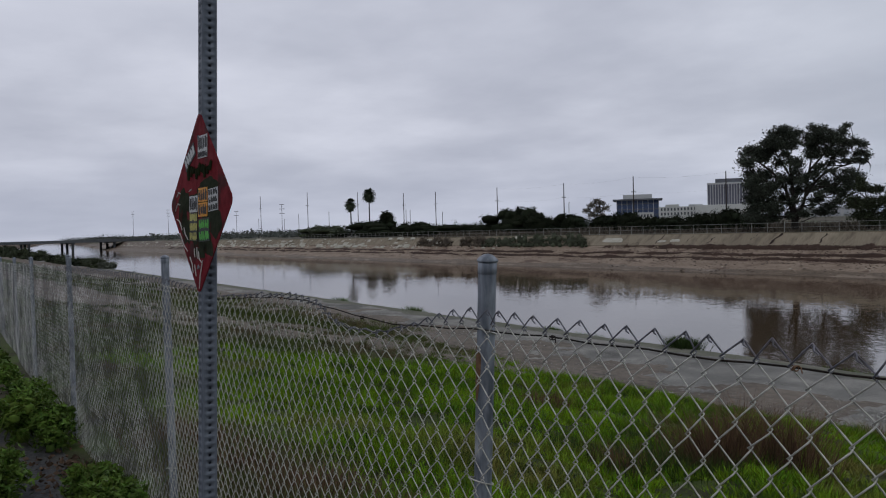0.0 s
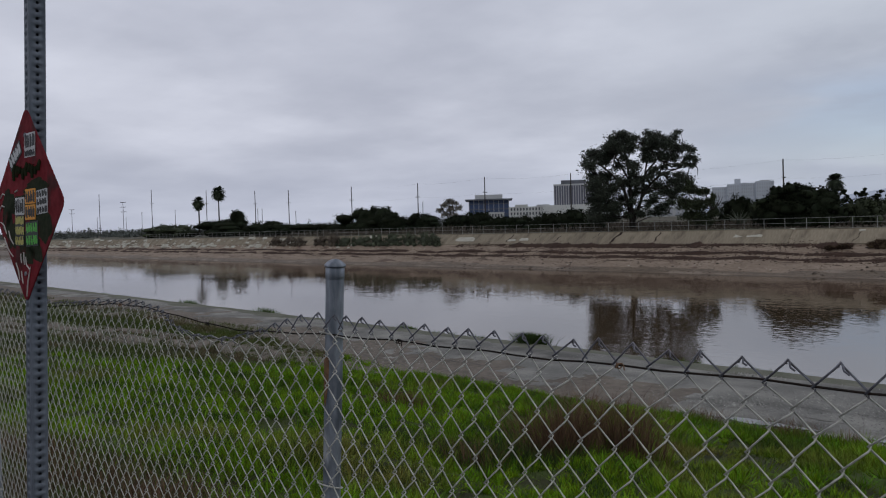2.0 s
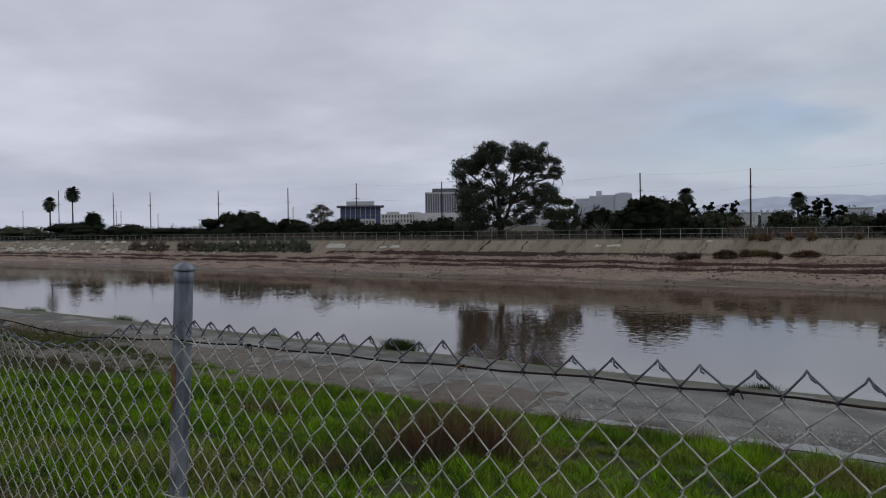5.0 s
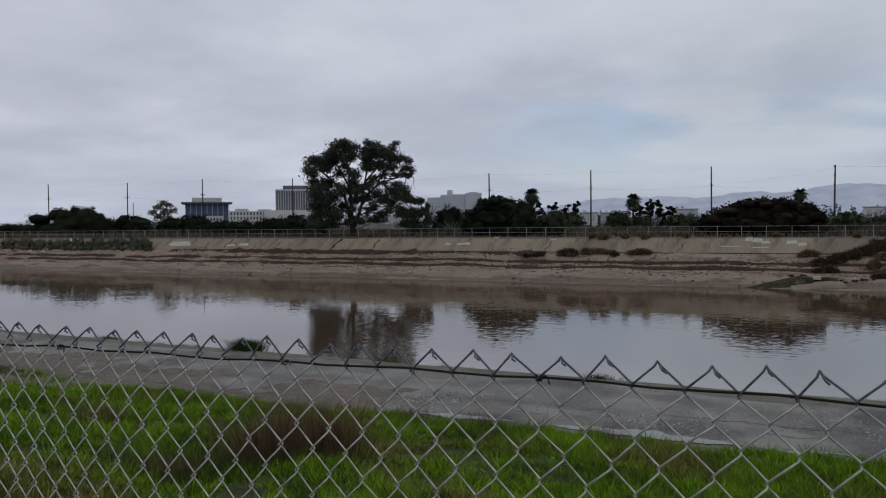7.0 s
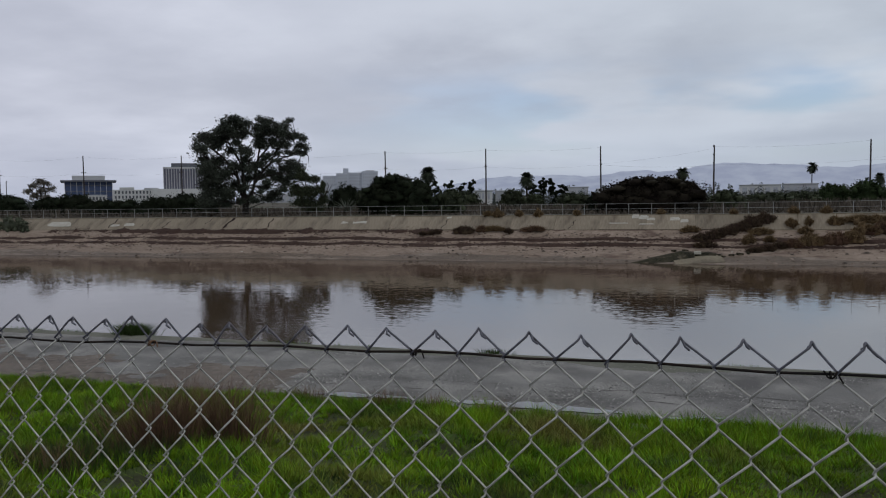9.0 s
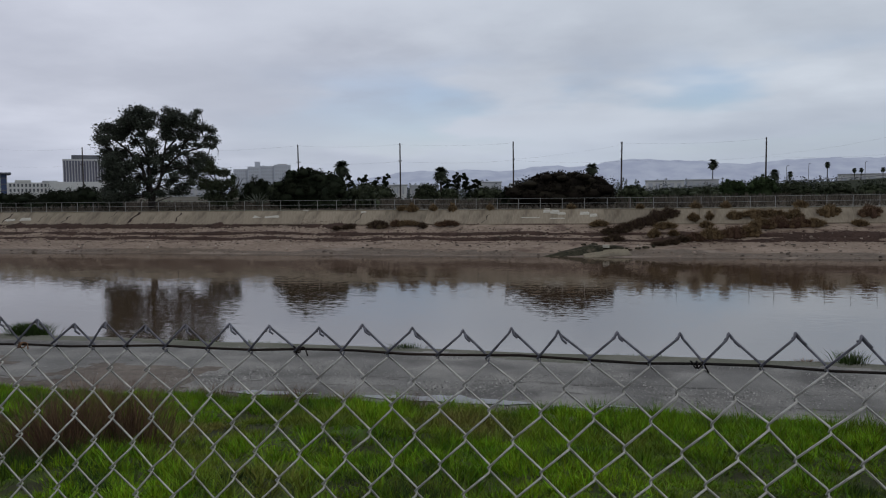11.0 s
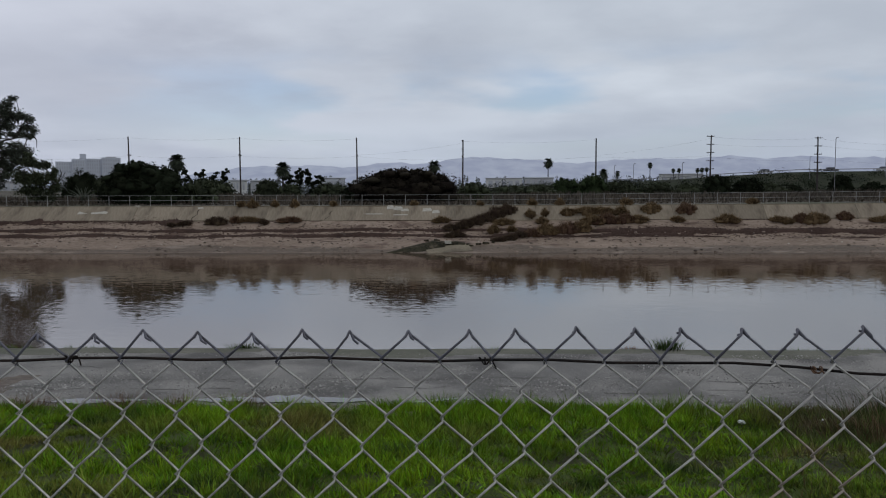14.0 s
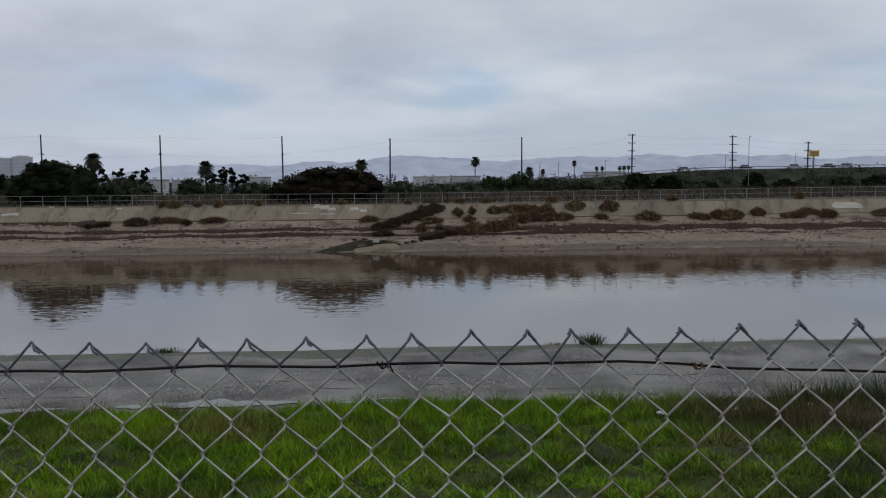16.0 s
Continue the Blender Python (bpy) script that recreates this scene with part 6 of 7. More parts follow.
building("apartment_building", "long white apartment block with rows of small windows", -407, 480, [("wall", -18, 18, 0, 14, 0, 14.2, M_FACADE_WHITE), ("roof", -13, -3, -0.3, 14.3, 14.2, 15.9, M_FACADE_WHITE), ("roof", 4, 14, -0.3, 14.3, 14.2, 15.5, M_FACADE_GREY)], [(-17, 17, -0.02, 7, 14.0, 14, 2, M_GLASS_DARK, 0.5)])
building("low_building", "low white commercial building", -438, 470, [("wall", -8, 8, 0, 10, 0, 10.2, M_FACADE_WHITE), ("roof", -8.4, 8.4, -0.4, 10.4, 10.2, 10.8, M_FACADE_GREY)], [(-7, 7, -0.02, 6, 10, 6, 1, M_GLASS_DARK, 0.6)])
# Stucco paled and cooled in its colour to carry the distance haze.
M_FACADE_HAZE = material("haze_tinted_stucco", (0.45, 0.47, 0.52), (0.38, 0.40, 0.45), 0.9, scale=0.1, fine=1, bump=0)
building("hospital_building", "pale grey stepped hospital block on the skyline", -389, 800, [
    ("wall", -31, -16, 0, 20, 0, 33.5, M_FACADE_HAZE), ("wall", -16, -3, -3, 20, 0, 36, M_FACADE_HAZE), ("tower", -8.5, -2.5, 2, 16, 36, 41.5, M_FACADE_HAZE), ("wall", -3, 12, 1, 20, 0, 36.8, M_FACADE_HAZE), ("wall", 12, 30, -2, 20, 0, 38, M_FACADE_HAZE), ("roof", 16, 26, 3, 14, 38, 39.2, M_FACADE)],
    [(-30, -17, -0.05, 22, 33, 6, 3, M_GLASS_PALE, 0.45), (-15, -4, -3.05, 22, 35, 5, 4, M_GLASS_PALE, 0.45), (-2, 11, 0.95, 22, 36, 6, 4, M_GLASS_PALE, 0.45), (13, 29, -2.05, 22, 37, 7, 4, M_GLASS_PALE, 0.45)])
for x, y, w, h, mat in [(-67.8, 230, 5.6, 5.2, M_FACADE_WHITE), (-63.2, 234, 3.6, 5.1, M_FACADE), (-56, 320, 11, 7.4, M_FACADE_GREY), (-43, 322, 8, 6.6, M_FACADE), (14.0, 330, 15, 7.2, M_FACADE_WHITE), (28.8, 334, 12, 7.4, M_FACADE), (-184, 300, 18, 6.5, M_FACADE_WHITE), (-134, 226, 12, 5.0, M_FACADE), (110, 420, 22, 10.6, M_FACADE_WHITE)]:
    building("warehouse", "low pale warehouse with a flat roof among trees", x, y, [("wall", -w / 2, w / 2, 0, 12, 0, h - 0.4, mat), ("roof", -w / 2 - 0.3, w / 2 + 0.3, -0.3, 12.3, h - 0.4, h, M_FACADE_GREY)], [(-w / 2 + 0.6, w / 2 - 0.6, -0.02, h * 0.35, h * 0.95, 5, 1, M_GLASS_PALE, 0.62)])

# ---- bridge upstream ----
M_BRIDGE = material("grey_bridge_concrete", (0.085, 0.089, 0.096), (0.058, 0.061, 0.066), 0.85, scale=0.2, fine=1.5, bump=0.2)
bridge = tagged(new("bridge"), "low grey concrete road bridge crossing the river on paired piers", "bridge")
part("deck", boxed((-468, 6, 0.40), (-425, 97, 1.15), 0.05), M_BRIDGE, bridge)
for x in (-425.2, -467.8):
    part("parapet", boxed((x - 0.2, 6, 1.15), (x + 0.2, 97, 1.80), 0.03), M_BRIDGE, bridge)
part("abutment", prism([(-424.5, 84, -2.6), (-424.5, 97, -2.0), (-424.5, 97, 0.4), (-424.5, 92, 0.4)], 0.4), M_BRIDGE, bridge)
for y in (19.5, 39.0, 58.3, 77.6):
    for x in (-427.5, -447, -466):
        part("pier", mesh_np("pier", *tubes([[(x, y, -6.5), (x, y, 0.15)]], 0.62, 10), M_BRIDGE, True), None, bridge)
    part("pier_cap", boxed((-467.5, y - 0.7, 0.0), (-425.8, y + 0.7, 0.40), 0.05), M_BRIDGE, bridge)

# ---- freeway embankment, far woods, hills ----
def embank(x, y):
    crest = np.interp(x, [-90, -20, 44, 64, 83, 103, 123, 150, 260, 900], [0.5, 2.2, 4.6, 5.5, 6.7, 7.8, 8.0, 8.2, 9.2, 10])
    return 0.45 + (crest - 0.5) * np.clip((y - 232) / 26, 0, 1) * np.clip((300 - y) / 12, 0, 1)


M_VERGE = material("dark_green_slope", (0.026, 0.031, 0.015), (0.016, 0.019, 0.010), 0.95, scale=0.15, fine=1.2, bump=0.5, third=(0.05, 0.047, 0.028), third_scale=0.08)
tagged(new("embankment", grid_mesh("embankment", np.arange(-90, 400, 6.0), np.array([230, 236, 242, 250, 256, 258, 262, 288, 300.0]), embank, [M_VERGE, M_ASPHALT], lambda c: (c[:, 1] > 258) & (c[:, 1] < 288))), "green freeway embankment rising behind the fields", "embankment", kind="structure")
fx = np.linspace(25, 390, 60)
guard = tagged(new("guard_rail"), "pale freeway guard rail on the embankment crest", "guard rail")
part("rail", mesh_np("rail", *tubes([np.stack([fx, fx * 0 + 259.0, embank(fx, fx * 0 + 259.0) + 0.75], -1)], 0.11, 4), M_LAMP), None, guard)
for k in range(0, 60, 3):
    ob = part("post", boxed((-0.1, -0.1, 0), (0.1, 0.1, 0.8)), M_RAIL, guard)
    ob.location = (fx[k], 259.1, float(embank(fx[k], 259.1)))
def rise(x, y):
    return 0.42 + 2.1 * np.exp(-((x + 128) / 42) ** 2) * np.clip((y - 130) / 50, 0, 1) * np.clip((222 - y) / 6, 0, 1)


tagged(new("field_rise", grid_mesh("field_rise", np.arange(-230, -20, 6.0), np.arange(128, 224, 6.0), rise, [M_FIELD])), "low rise of dry brown grass in the field", "ground", kind="structure")
M_PAINT_W = material("white_car_paint", (0.6, 0.6, 0.6), None, 0.3, bump=0)
M_PAINT_D = material("dark_car_paint", (0.05, 0.05, 0.06), None, 0.3, bump=0)
M_TYRE = material("tyre_rubber", (0.02, 0.02, 0.02), None, 0.9, bump=0)


def car(x, y, mat, what, length=4.6, high=1.5):
    c = tagged(new("car"), what, "car", "cars on the freeway")
    c.location = (x, y, float(embank(x, y)))
    part("body", boxed((-length / 2, -0.9, 0.3), (length / 2, 0.9, high * 0.62), 0.15), mat, c)
    part("cabin", boxed((-length * 0.28, -0.8, high * 0.6), (length * 0.25, 0.8, high), 0.2), M_GLASS_DARK if high < 2 else mat, c)
    for wx_ in (-length * 0.31, length * 0.31):
        for wy in (-0.85, 0.85):
            part("wheel", mesh_np("wheel", *tubes([[(wx_, wy - 0.1, 0.33), (wx_, wy + 0.1, 0.33)]], 0.33, 10, (0, 0, 1)), M_TYRE), None, c)


for x, m_, what in ((96, M_PAINT_W, "white"), (117, M_PAINT_D, "dark"), (134, M_PAINT_W, "white"), (146, M_PAINT_D, "dark"), (152, M_PAINT_W, "white")):
    car(x, 262.5, m_, what + " car on the freeway embankment")
M_SIGN_YELLOW = material("yellow_billboard", (0.55, 0.33, 0.05), (0.45, 0.26, 0.04), 0.6, scale=0.5, fine=3, bump=0)
bb = tagged(new("billboard"), "yellow billboard on a single steel column", "billboard")
bb.location = (161, 300, 0.5)
part("column", mesh_np("column", *tubes([[(0, 0.4, 0), (0, 0.4, 14)]], 0.35, 8), M_LAMP, True), None, bb)
part("panel", boxed((-1.9, -0.2, 13.0), (1.9, 0.2, 15.3), 0.05), M_SIGN_YELLOW, bb)
for zz in (13.6, 14.6):
    part("print", boxed((-1.5, -0.24, zz - 0.15), (1.4, -0.205, zz + 0.2)), M_ROOFDARK, bb)


def woods(seed):
    rng = np.random.default_rng(seed)
    P, S = [], []
    for _ in range(760):
        x = rng.uniform(-1700, 900)
        y = max(rng.uniform(330, 620), 90 + max(0.0, -x - 430) * 0.3)
        h = rng.uniform(3.0, 8.5) * (1.0 if rng.uniform() > 0.12 else 1.5)
        w = rng.uniform(3, 9)
        n = 60
        f = rng.uniform(0, 1, n) ** 1.2
        P.append(np.stack([x + rng.normal(0, w * 0.36, n) * np.sqrt(1.02 - f), y + rng.normal(0, 2, n), 0.5 + f * h], 1))
        S.append(np.full(n, 1.1))
    for _ in range(150):
        x, y, h, w, n = rng.uniform(-140, 190), rng.uniform(405, 450), rng.uniform(6.5, 10.0), rng.uniform(2.0, 4.5), 110
        f = rng.uniform(0, 1, n)
        P.append(np.stack([x + rng.normal(0, w * 0.34, n) * np.sqrt(1.02 - f), y + rng.normal(0, 2, n), 0.5 + f * h], 1))
        S.append(np.full(n, 0.75))
    for _ in range(500):
        x = rng.uniform(-900, -300)
        y = max(rng.uniform(100, 330), 84 + max(0.0, -x - 430) * 0.3)
        h = rng.uniform(1.5, 4.0)
        n = 44
        f = rng.uniform(0, 1, n) ** 1.2
        P.append(np.stack([x + rng.normal(0, 3.5, n) * np.sqrt(1.02 - f), y + rng.normal(0, 2, n), 0.5 + f * h], 1))
        S.append(np.full(n, 1.0))
    for _ in range(420):
        x = rng.uniform(-1750, -620)
        y = max(-x * rng.uniform(0.115, 0.30), 94 + float(bank_bend(x)))
        h = rng.uniform(1.6, 4.4) * (-x / 1000) * (1.8 if rng.uniform() < 0.06 else 1.0)
        n = 60
        f = rng.uniform(0, 1, n) ** 1.2
        P.append(np.stack([x + rng.normal(0, 5, n) * np.sqrt(1.02 - f), y + rng.normal(0, 7, n), 0.5 + f * h], 1))
        S.append(np.full(n, 1.1))
    V, F = leaf_quads(np.concatenate(P), np.concatenate(S), rng, aspect=0.8)
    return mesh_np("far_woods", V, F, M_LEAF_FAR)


# Leaf colour greyed to put the haze of the middle distance into it.
M_LEAF_HAZE = material("haze_tinted_leaves", (0.060, 0.068, 0.060), (0.040, 0.046, 0.042), 0.9, scale=0.2, fine=2, bump=0, island=0.35, spec=0.05)


# Skyline leaves, paler again: thicker haze painted into the base colour.
M_LEAF_FAR = material("far_haze_tinted_leaves", (0.10, 0.108, 0.10), (0.07, 0.076, 0.07), 0.9, scale=0.2, fine=2, bump=0, island=0.25, spec=0.05)


def mid_woods(seed):
    """Loose trees among the houses, between the railing bushes and the skyline."""
    rng = np.random.default_rng(seed)
    P = []
    for k in range(300):
        x, y = rng.uniform(-330, 70), rng.uniform(240, 345)
        h, w = rng.uniform(3.0, 6.2) * (1.35 if rng.uniform() < 0.15 else 1.0), rng.uniform(1.4, 3.4)
        n = 200
        d = rng.normal(size=(n, 3))
        d /= np.linalg.norm(d, axis=1, keepdims=True)
        d *= rng.uniform(0.0, 1.0, n)[:, None] ** 0.5 * np.where(d[:, 2:] > 0.6, 0.86, 1.0)
        P.append(np.stack([x + d[:, 0] * w, y + d[:, 1] * w, 0.4 + h * 0.55 + d[:, 2] * h * 0.45], 1))
    for k in range(110):
        x, y = rng.uniform(-110, 45), rng.uniform(196, 219)
        h, w, n = rng.uniform(1.2, 2.6), rng.uniform(1.2, 3.2), 70
        P.append(np.stack([x + rng.normal(0, w * 0.45, n), y + rng.normal(0, 0.8, n), 0.4 + h * rng.uniform(0, 1, n)], 1))
    for x in np.arange(-262, -205, 6.0):
        n, h = 200, rng.uniform(12.5, 16.5)
        P.append(np.stack([x + rng.normal(0, 2.6, n), 470 + rng.normal(0, 2, n), 0.4 + h * rng.uniform(0, 1, n) ** 0.7], 1))
    V, F = leaf_quads(np.concatenate(P), 0.38, rng, aspect=0.8)
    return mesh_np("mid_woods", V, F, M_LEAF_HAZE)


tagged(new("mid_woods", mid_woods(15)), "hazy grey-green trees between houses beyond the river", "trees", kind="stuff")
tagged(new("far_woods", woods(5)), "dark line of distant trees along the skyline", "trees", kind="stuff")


def slope_brush(seed):
    """Patchy brush on the freeway slope."""
    rng = np.random.default_rng(seed)
    P = []
    for _ in range(900):
        x, y = rng.uniform(-30, 300), rng.uniform(205, 257)
        n, w, h = 60, rng.uniform(1.5, 5), rng.uniform(0.6, 2.4)
        px, py = x + rng.normal(0, w * 0.5, n), y + rng.normal(0, 1.0, n)
        P.append(np.stack([px, py, np.maximum(embank(px, py), 0.45) + rng.uniform(0, 1, n) * h], 1))
    V, F = leaf_quads(np.concatenate(P), 0.36, rng)
    return mesh_np("slope_brush", V, F, M_LEAF_DARK)


tagged(new("slope_brush", slope_brush(9)), "patchy dark brush on the freeway slope", "brush", kind="stuff")


def rough_weeds(seed):
    """Tall dry weeds on the flat behind the railing."""
    rng = np.random.default_rng(seed)
    n = 40000
    x, y = rng.uniform(-150, 120, n), 84 + rng.uniform(0, 1, n) ** 1.5 * 70
    h = np.where(y < 93, 0.22, 0.75) * rng.uniform(0.5, 1.4, n) * (1 + 0.5 * vnoise(x, y, 0.12, 1.0))
    a = rng.uniform(0, np.pi, n)
    s = np.stack([np.cos(a), np.sin(a), a * 0], 1) * rng.uniform(0.04, 0.10, n)[:, None]
    b = np.stack([x, y, 0.42 + bank_rise(x)], 1)
    t = b + np.stack([rng.normal(0, 0.2, n), rng.normal(0, 0.2, n), h], 1)
    V = np.stack([b - s, b + s, t + s * 0.4, t - s * 0.7], 1).reshape(-1, 3)
    return mesh_np("dry_weeds", V, np.arange(4 * n).reshape(-1, 4), M_DRYWEED)


M_DRYWEED = material("dry_grey_weeds", (0.088, 0.072, 0.056), (0.055, 0.047, 0.038), 0.95, scale=0.08, fine=1, bump=0, island=0.4)
tagged(new("dry_weeds", rough_weeds(6)), "tall dry grey-brown weeds on the flat beyond the railing", "weeds", kind="stuff")


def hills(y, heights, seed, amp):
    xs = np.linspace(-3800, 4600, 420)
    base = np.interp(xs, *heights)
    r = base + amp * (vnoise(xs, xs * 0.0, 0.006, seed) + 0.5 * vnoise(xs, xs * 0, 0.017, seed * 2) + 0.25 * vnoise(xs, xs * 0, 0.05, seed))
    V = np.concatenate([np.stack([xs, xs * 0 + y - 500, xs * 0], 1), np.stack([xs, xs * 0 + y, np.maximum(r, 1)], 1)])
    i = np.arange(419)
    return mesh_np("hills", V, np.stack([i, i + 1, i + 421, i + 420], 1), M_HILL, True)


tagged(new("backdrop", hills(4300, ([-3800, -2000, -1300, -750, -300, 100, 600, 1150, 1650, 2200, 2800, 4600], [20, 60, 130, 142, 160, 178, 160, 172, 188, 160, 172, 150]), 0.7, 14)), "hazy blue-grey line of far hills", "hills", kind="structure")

# ---- near bank: grass, weeds, litter ----
# The grass's dark second tone also paints in shadow among the blades.
M_GRASS = material("fresh_green_grass", (0.192, 0.305, 0.012), (0.055, 0.12, 0.006), 0.7, scale=0.9, fine=5, bump=0, spread=(0.38, 0.60), spec=0.1, island=0.5, hue=0.03, third=(0.17, 0.16, 0.04), third_scale=0.45, third_at=(0.52, 0.66))
M_GRASS_DARK = material("deep_green_weeds", (0.062, 0.11, 0.014), (0.030, 0.058, 0.009), 0.6, scale=1.5, fine=6, bump=0, island=0.35)
M_DRY = material("dry_reddish_stalks", (0.155, 0.088, 0.054), (0.075, 0.044, 0.029), 0.9, scale=1, fine=6, bump=0, island=0.5, hue=0.02)


M_GRASS_DULL = material("dull_olive_grass", (0.085, 0.112, 0.022), (0.042, 0.052, 0.015), 0.8, scale=0.9, fine=5, bump=0, island=0.35, hue=0.02, third=(0.11, 0.085, 0.05), third_scale=0.6, third_at=(0.5, 0.62))
M_WEED_DARK = material("dark_rank_weeds", (0.04, 0.07, 0.014), (0.022, 0.038, 0.01), 0.8, scale=1.5, fine=6, bump=0, island=0.4)


def blades(name, x, y, h, width, mat, rng, lean=0.35):
    n = len(x)
    a = rng.uniform(0, np.pi, n)
    s = np.stack([np.cos(a), np.sin(a), a * 0], 1) * (width * rng.uniform(0.6, 1.3, n))[:, None]
    b = np.stack([x, y, ground_z(x, y) - 0.01], 1)
    d = np.stack([rng.normal(0, lean, n) * h, rng.normal(0, lean, n) * h, h], 1)
    V = np.stack([b - s, b + s, b + d], 1).reshape(-1, 3)
    return mesh_np(name, V, np.arange(3 * n).reshape(-1, 3), mat)


def near_grass(seed, n, tall):
    rng = np.random.default_rng(seed)
    x = np.where(rng.uniform(0, 1, n) < 0.75, rng.uniform(-13, 8.5, n), rng.uniform(-27, -13, n))
    y = rng.uniform(1.25, 10.9, n) if not tall else rng.uniform(2.2, 10.9, n)
    edge = path_near(x) - 0.02
    # patches of thick and thin growth
    thick = 0.5 + 0.45 * vnoise(x, y, 1.3, 2.2) + 0.32 * vnoise(x, y, 3.1, 0.3) + 0.2 * vnoise(x, y, 7.0, 1.5)
    keep = (y < edge) & ~(dirt_amount(x, y) & (y < 9.9) & (rng.uniform(0, 1, n) > 0.16 + 0.3 * (vnoise(x, y, 0.8, 3.0) > 0.45))) & (rng.uniform(0, 1, n) < np.clip(thick * 1.6 + 0.1, 0.4, 1))
    x, y, thick = x[keep], y[keep], thick[keep]
    h = (0.03 + 0.06 * np.clip(thick, 0, 1.2)) * rng.uniform(0.5, 1.3, len(x))
    if tall:
        h = h * 1.9
    return x, y, h, rng


def tussocks(seed, centres, each):
    """Blades of a lawn gone to tufts: each tuft a low mound, its blades leaning outwards."""
    x, y, _, rng = near_grass(seed, centres, False)
    size = 0.05 + 0.17 * rng.uniform(0, 1, len(x)) ** 2.0
    i = np.repeat(np.arange(len(x)), each)
    n = len(i)
    r, a = np.abs(rng.normal(0, 0.62, n)), rng.uniform(0, 2 * np.pi, n)
    ox, oy = np.cos(a) * r * size[i] * 1.15, np.sin(a) * r * size[i] * 1.15
    hh = (0.022 + size[i] * 0.62 * np.exp(-r * r)) * rng.uniform(0.55, 1.25, n)
    px, py = x[i] + ox, y[i] + oy
    hh = hh * (1 - 0.42 * np.clip((px + 0.6) / 1.5, 0, 1) * np.clip((7.4 - py) / 1.2, 0, 1))
    hh = hh * (1 + 0.9 * np.clip((py - 7.6) / 1.6, 0, 1) * np.clip((px + 4.5) / 2, 0, 1) * (0.6 + 0.4 * vnoise(px, py, 2.1, 0.5)))
    ok_ = py < path_near(px) - 0.02
    px, py, hh, ox, oy = px[ok_], py[ok_], hh[ok_], ox[ok_], oy[ok_]
    n = len(px)
    w = rng.uniform(0, np.pi, n)
    s = np.stack([np.cos(w), np.sin(w), w * 0], 1) * (0.0056 * rng.uniform(0.6, 1.3, n))[:, None]
    base = np.stack([px, py, ground_z(px, py) - 0.01], 1)
    tip = base + np.stack([ox * 0.55 + rng.normal(0, 0.45, n) * hh, oy * 0.55 + rng.normal(0, 0.45, n) * hh, hh], 1)
    V = np.stack([base - s, base + s, tip], 1).reshape(-1, 3)
    return mesh_np("grass", V, np.arange(3 * n).reshape(-1, 3), [M_GRASS, M_GRASS_DULL], False, (px + 1.6 * vnoise(px, py, 0.9, 0.3) + rng.normal(0, 0.6, n) < -13.0) | (py + 0.5 * vnoise(px, py, 1.5, 0.8) + rng.normal(0, 0.25, n) < 2.2) | (px + 1.2 * vnoise(px, py, 1.1, 0.9) + rng.normal(0, 1.0, n) > 3.4))


tagged(new("grass", tussocks(31, 20000, 62)), "fresh green tufted grass on the slope between fence and path", "grass", kind="stuff")
x_, y_, h_, r_ = near_grass(35, 240000, False)
tagged(new("short_grass", blades("short_grass", x_, y_, h_ * 0.6, 0.0048, M_GRASS_DARK, r_, 0.8)), "short darker grass between the tufts on the slope", "grass", kind="stuff")
x_, y_, h_, r_ = near_grass(32, 40000, True)
tagged(new("tall_grass", blades("tall_grass", x_, y_, h_, 0.0035, M_GRASS_DARK, r_, 0.4)), "taller darker grass tufts on the slope", "grass", kind="stuff")
x_, y_, h_, r_ = near_grass(36, 520000, True)
deep = vnoise(x_, y_, 2.6, 4.1) + 0.7 * vnoise(x_, y_, 5.3, 1.9) + 0.4 * vnoise(x_ + y_, y_ - x_, 9.0, 2.7)
dark_ = (deep > 0.46) & (r_.uniform(0, 1, len(x_)) < 0.25 + 0.8 * (deep - 0.46))
tagged(new("rank_weeds", blades("rank_weeds", x_[dark_], y_[dark_], h_[dark_] * 0.85 * np.clip(0.6 + 0.6 * (deep[dark_] - 0.5), 0.6, 1.15), 0.0042, M_WEED_DARK, r_, 0.45)), "patches of rank dark green weeds among the brighter grass", "weeds", kind="stuff")
x_, y_, h_, r_ = near_grass(37, 60000, True)
stalk_ = (vnoise(x_, y_, 1.7, 3.3) + 0.6 * vnoise(x_, y_, 4.1, 0.4) > 0.5) & (y_ > 4.0)
tagged(new("dry_stalks", blades("dry_stalks", x_[stalk_], y_[stalk_], h_[stalk_] * 1.15, 0.0016, M_DRY, r_, 0.3)), "thin dry brown stalks scattered through the grass", "weeds", kind="stuff")

# low clover between the tufts
M_CLOVER = material("yellow_green_clover", (0.125, 0.160, 0.020), (0.052, 0.075, 0.010), 0.8, scale=1.3, fine=7, bump=0, island=0.5, hue=0.02, third=(0.10, 0.075, 0.03), third_scale=0.9, third_at=(0.58, 0.68), spec=0.1)
x_, y_, h_, r_ = near_grass(38, 160000, True)
low_ = (y_ < 8.2) & (vnoise(x_, y_, 1.9, 5.0) + 0.6 * vnoise(x_, y_, 4.4, 2.4) + 0.35 * np.clip((x_ + 1.5) / 2, 0, 1) > 0.15) & (x_ > -9)
V, F = leaf_quads(np.stack([x_[low_], y_[low_], ground_z(x_[low_], y_[low_]) + r_.uniform(0.008, 0.05, int(low_.sum()))], 1), 0.016, r_, 0.8, 0.9)
tagged(new("clover", mesh_np("clover", V, F, M_CLOVER)), "low yellow-green clover between the grass tufts", "clover", kind="stuff")

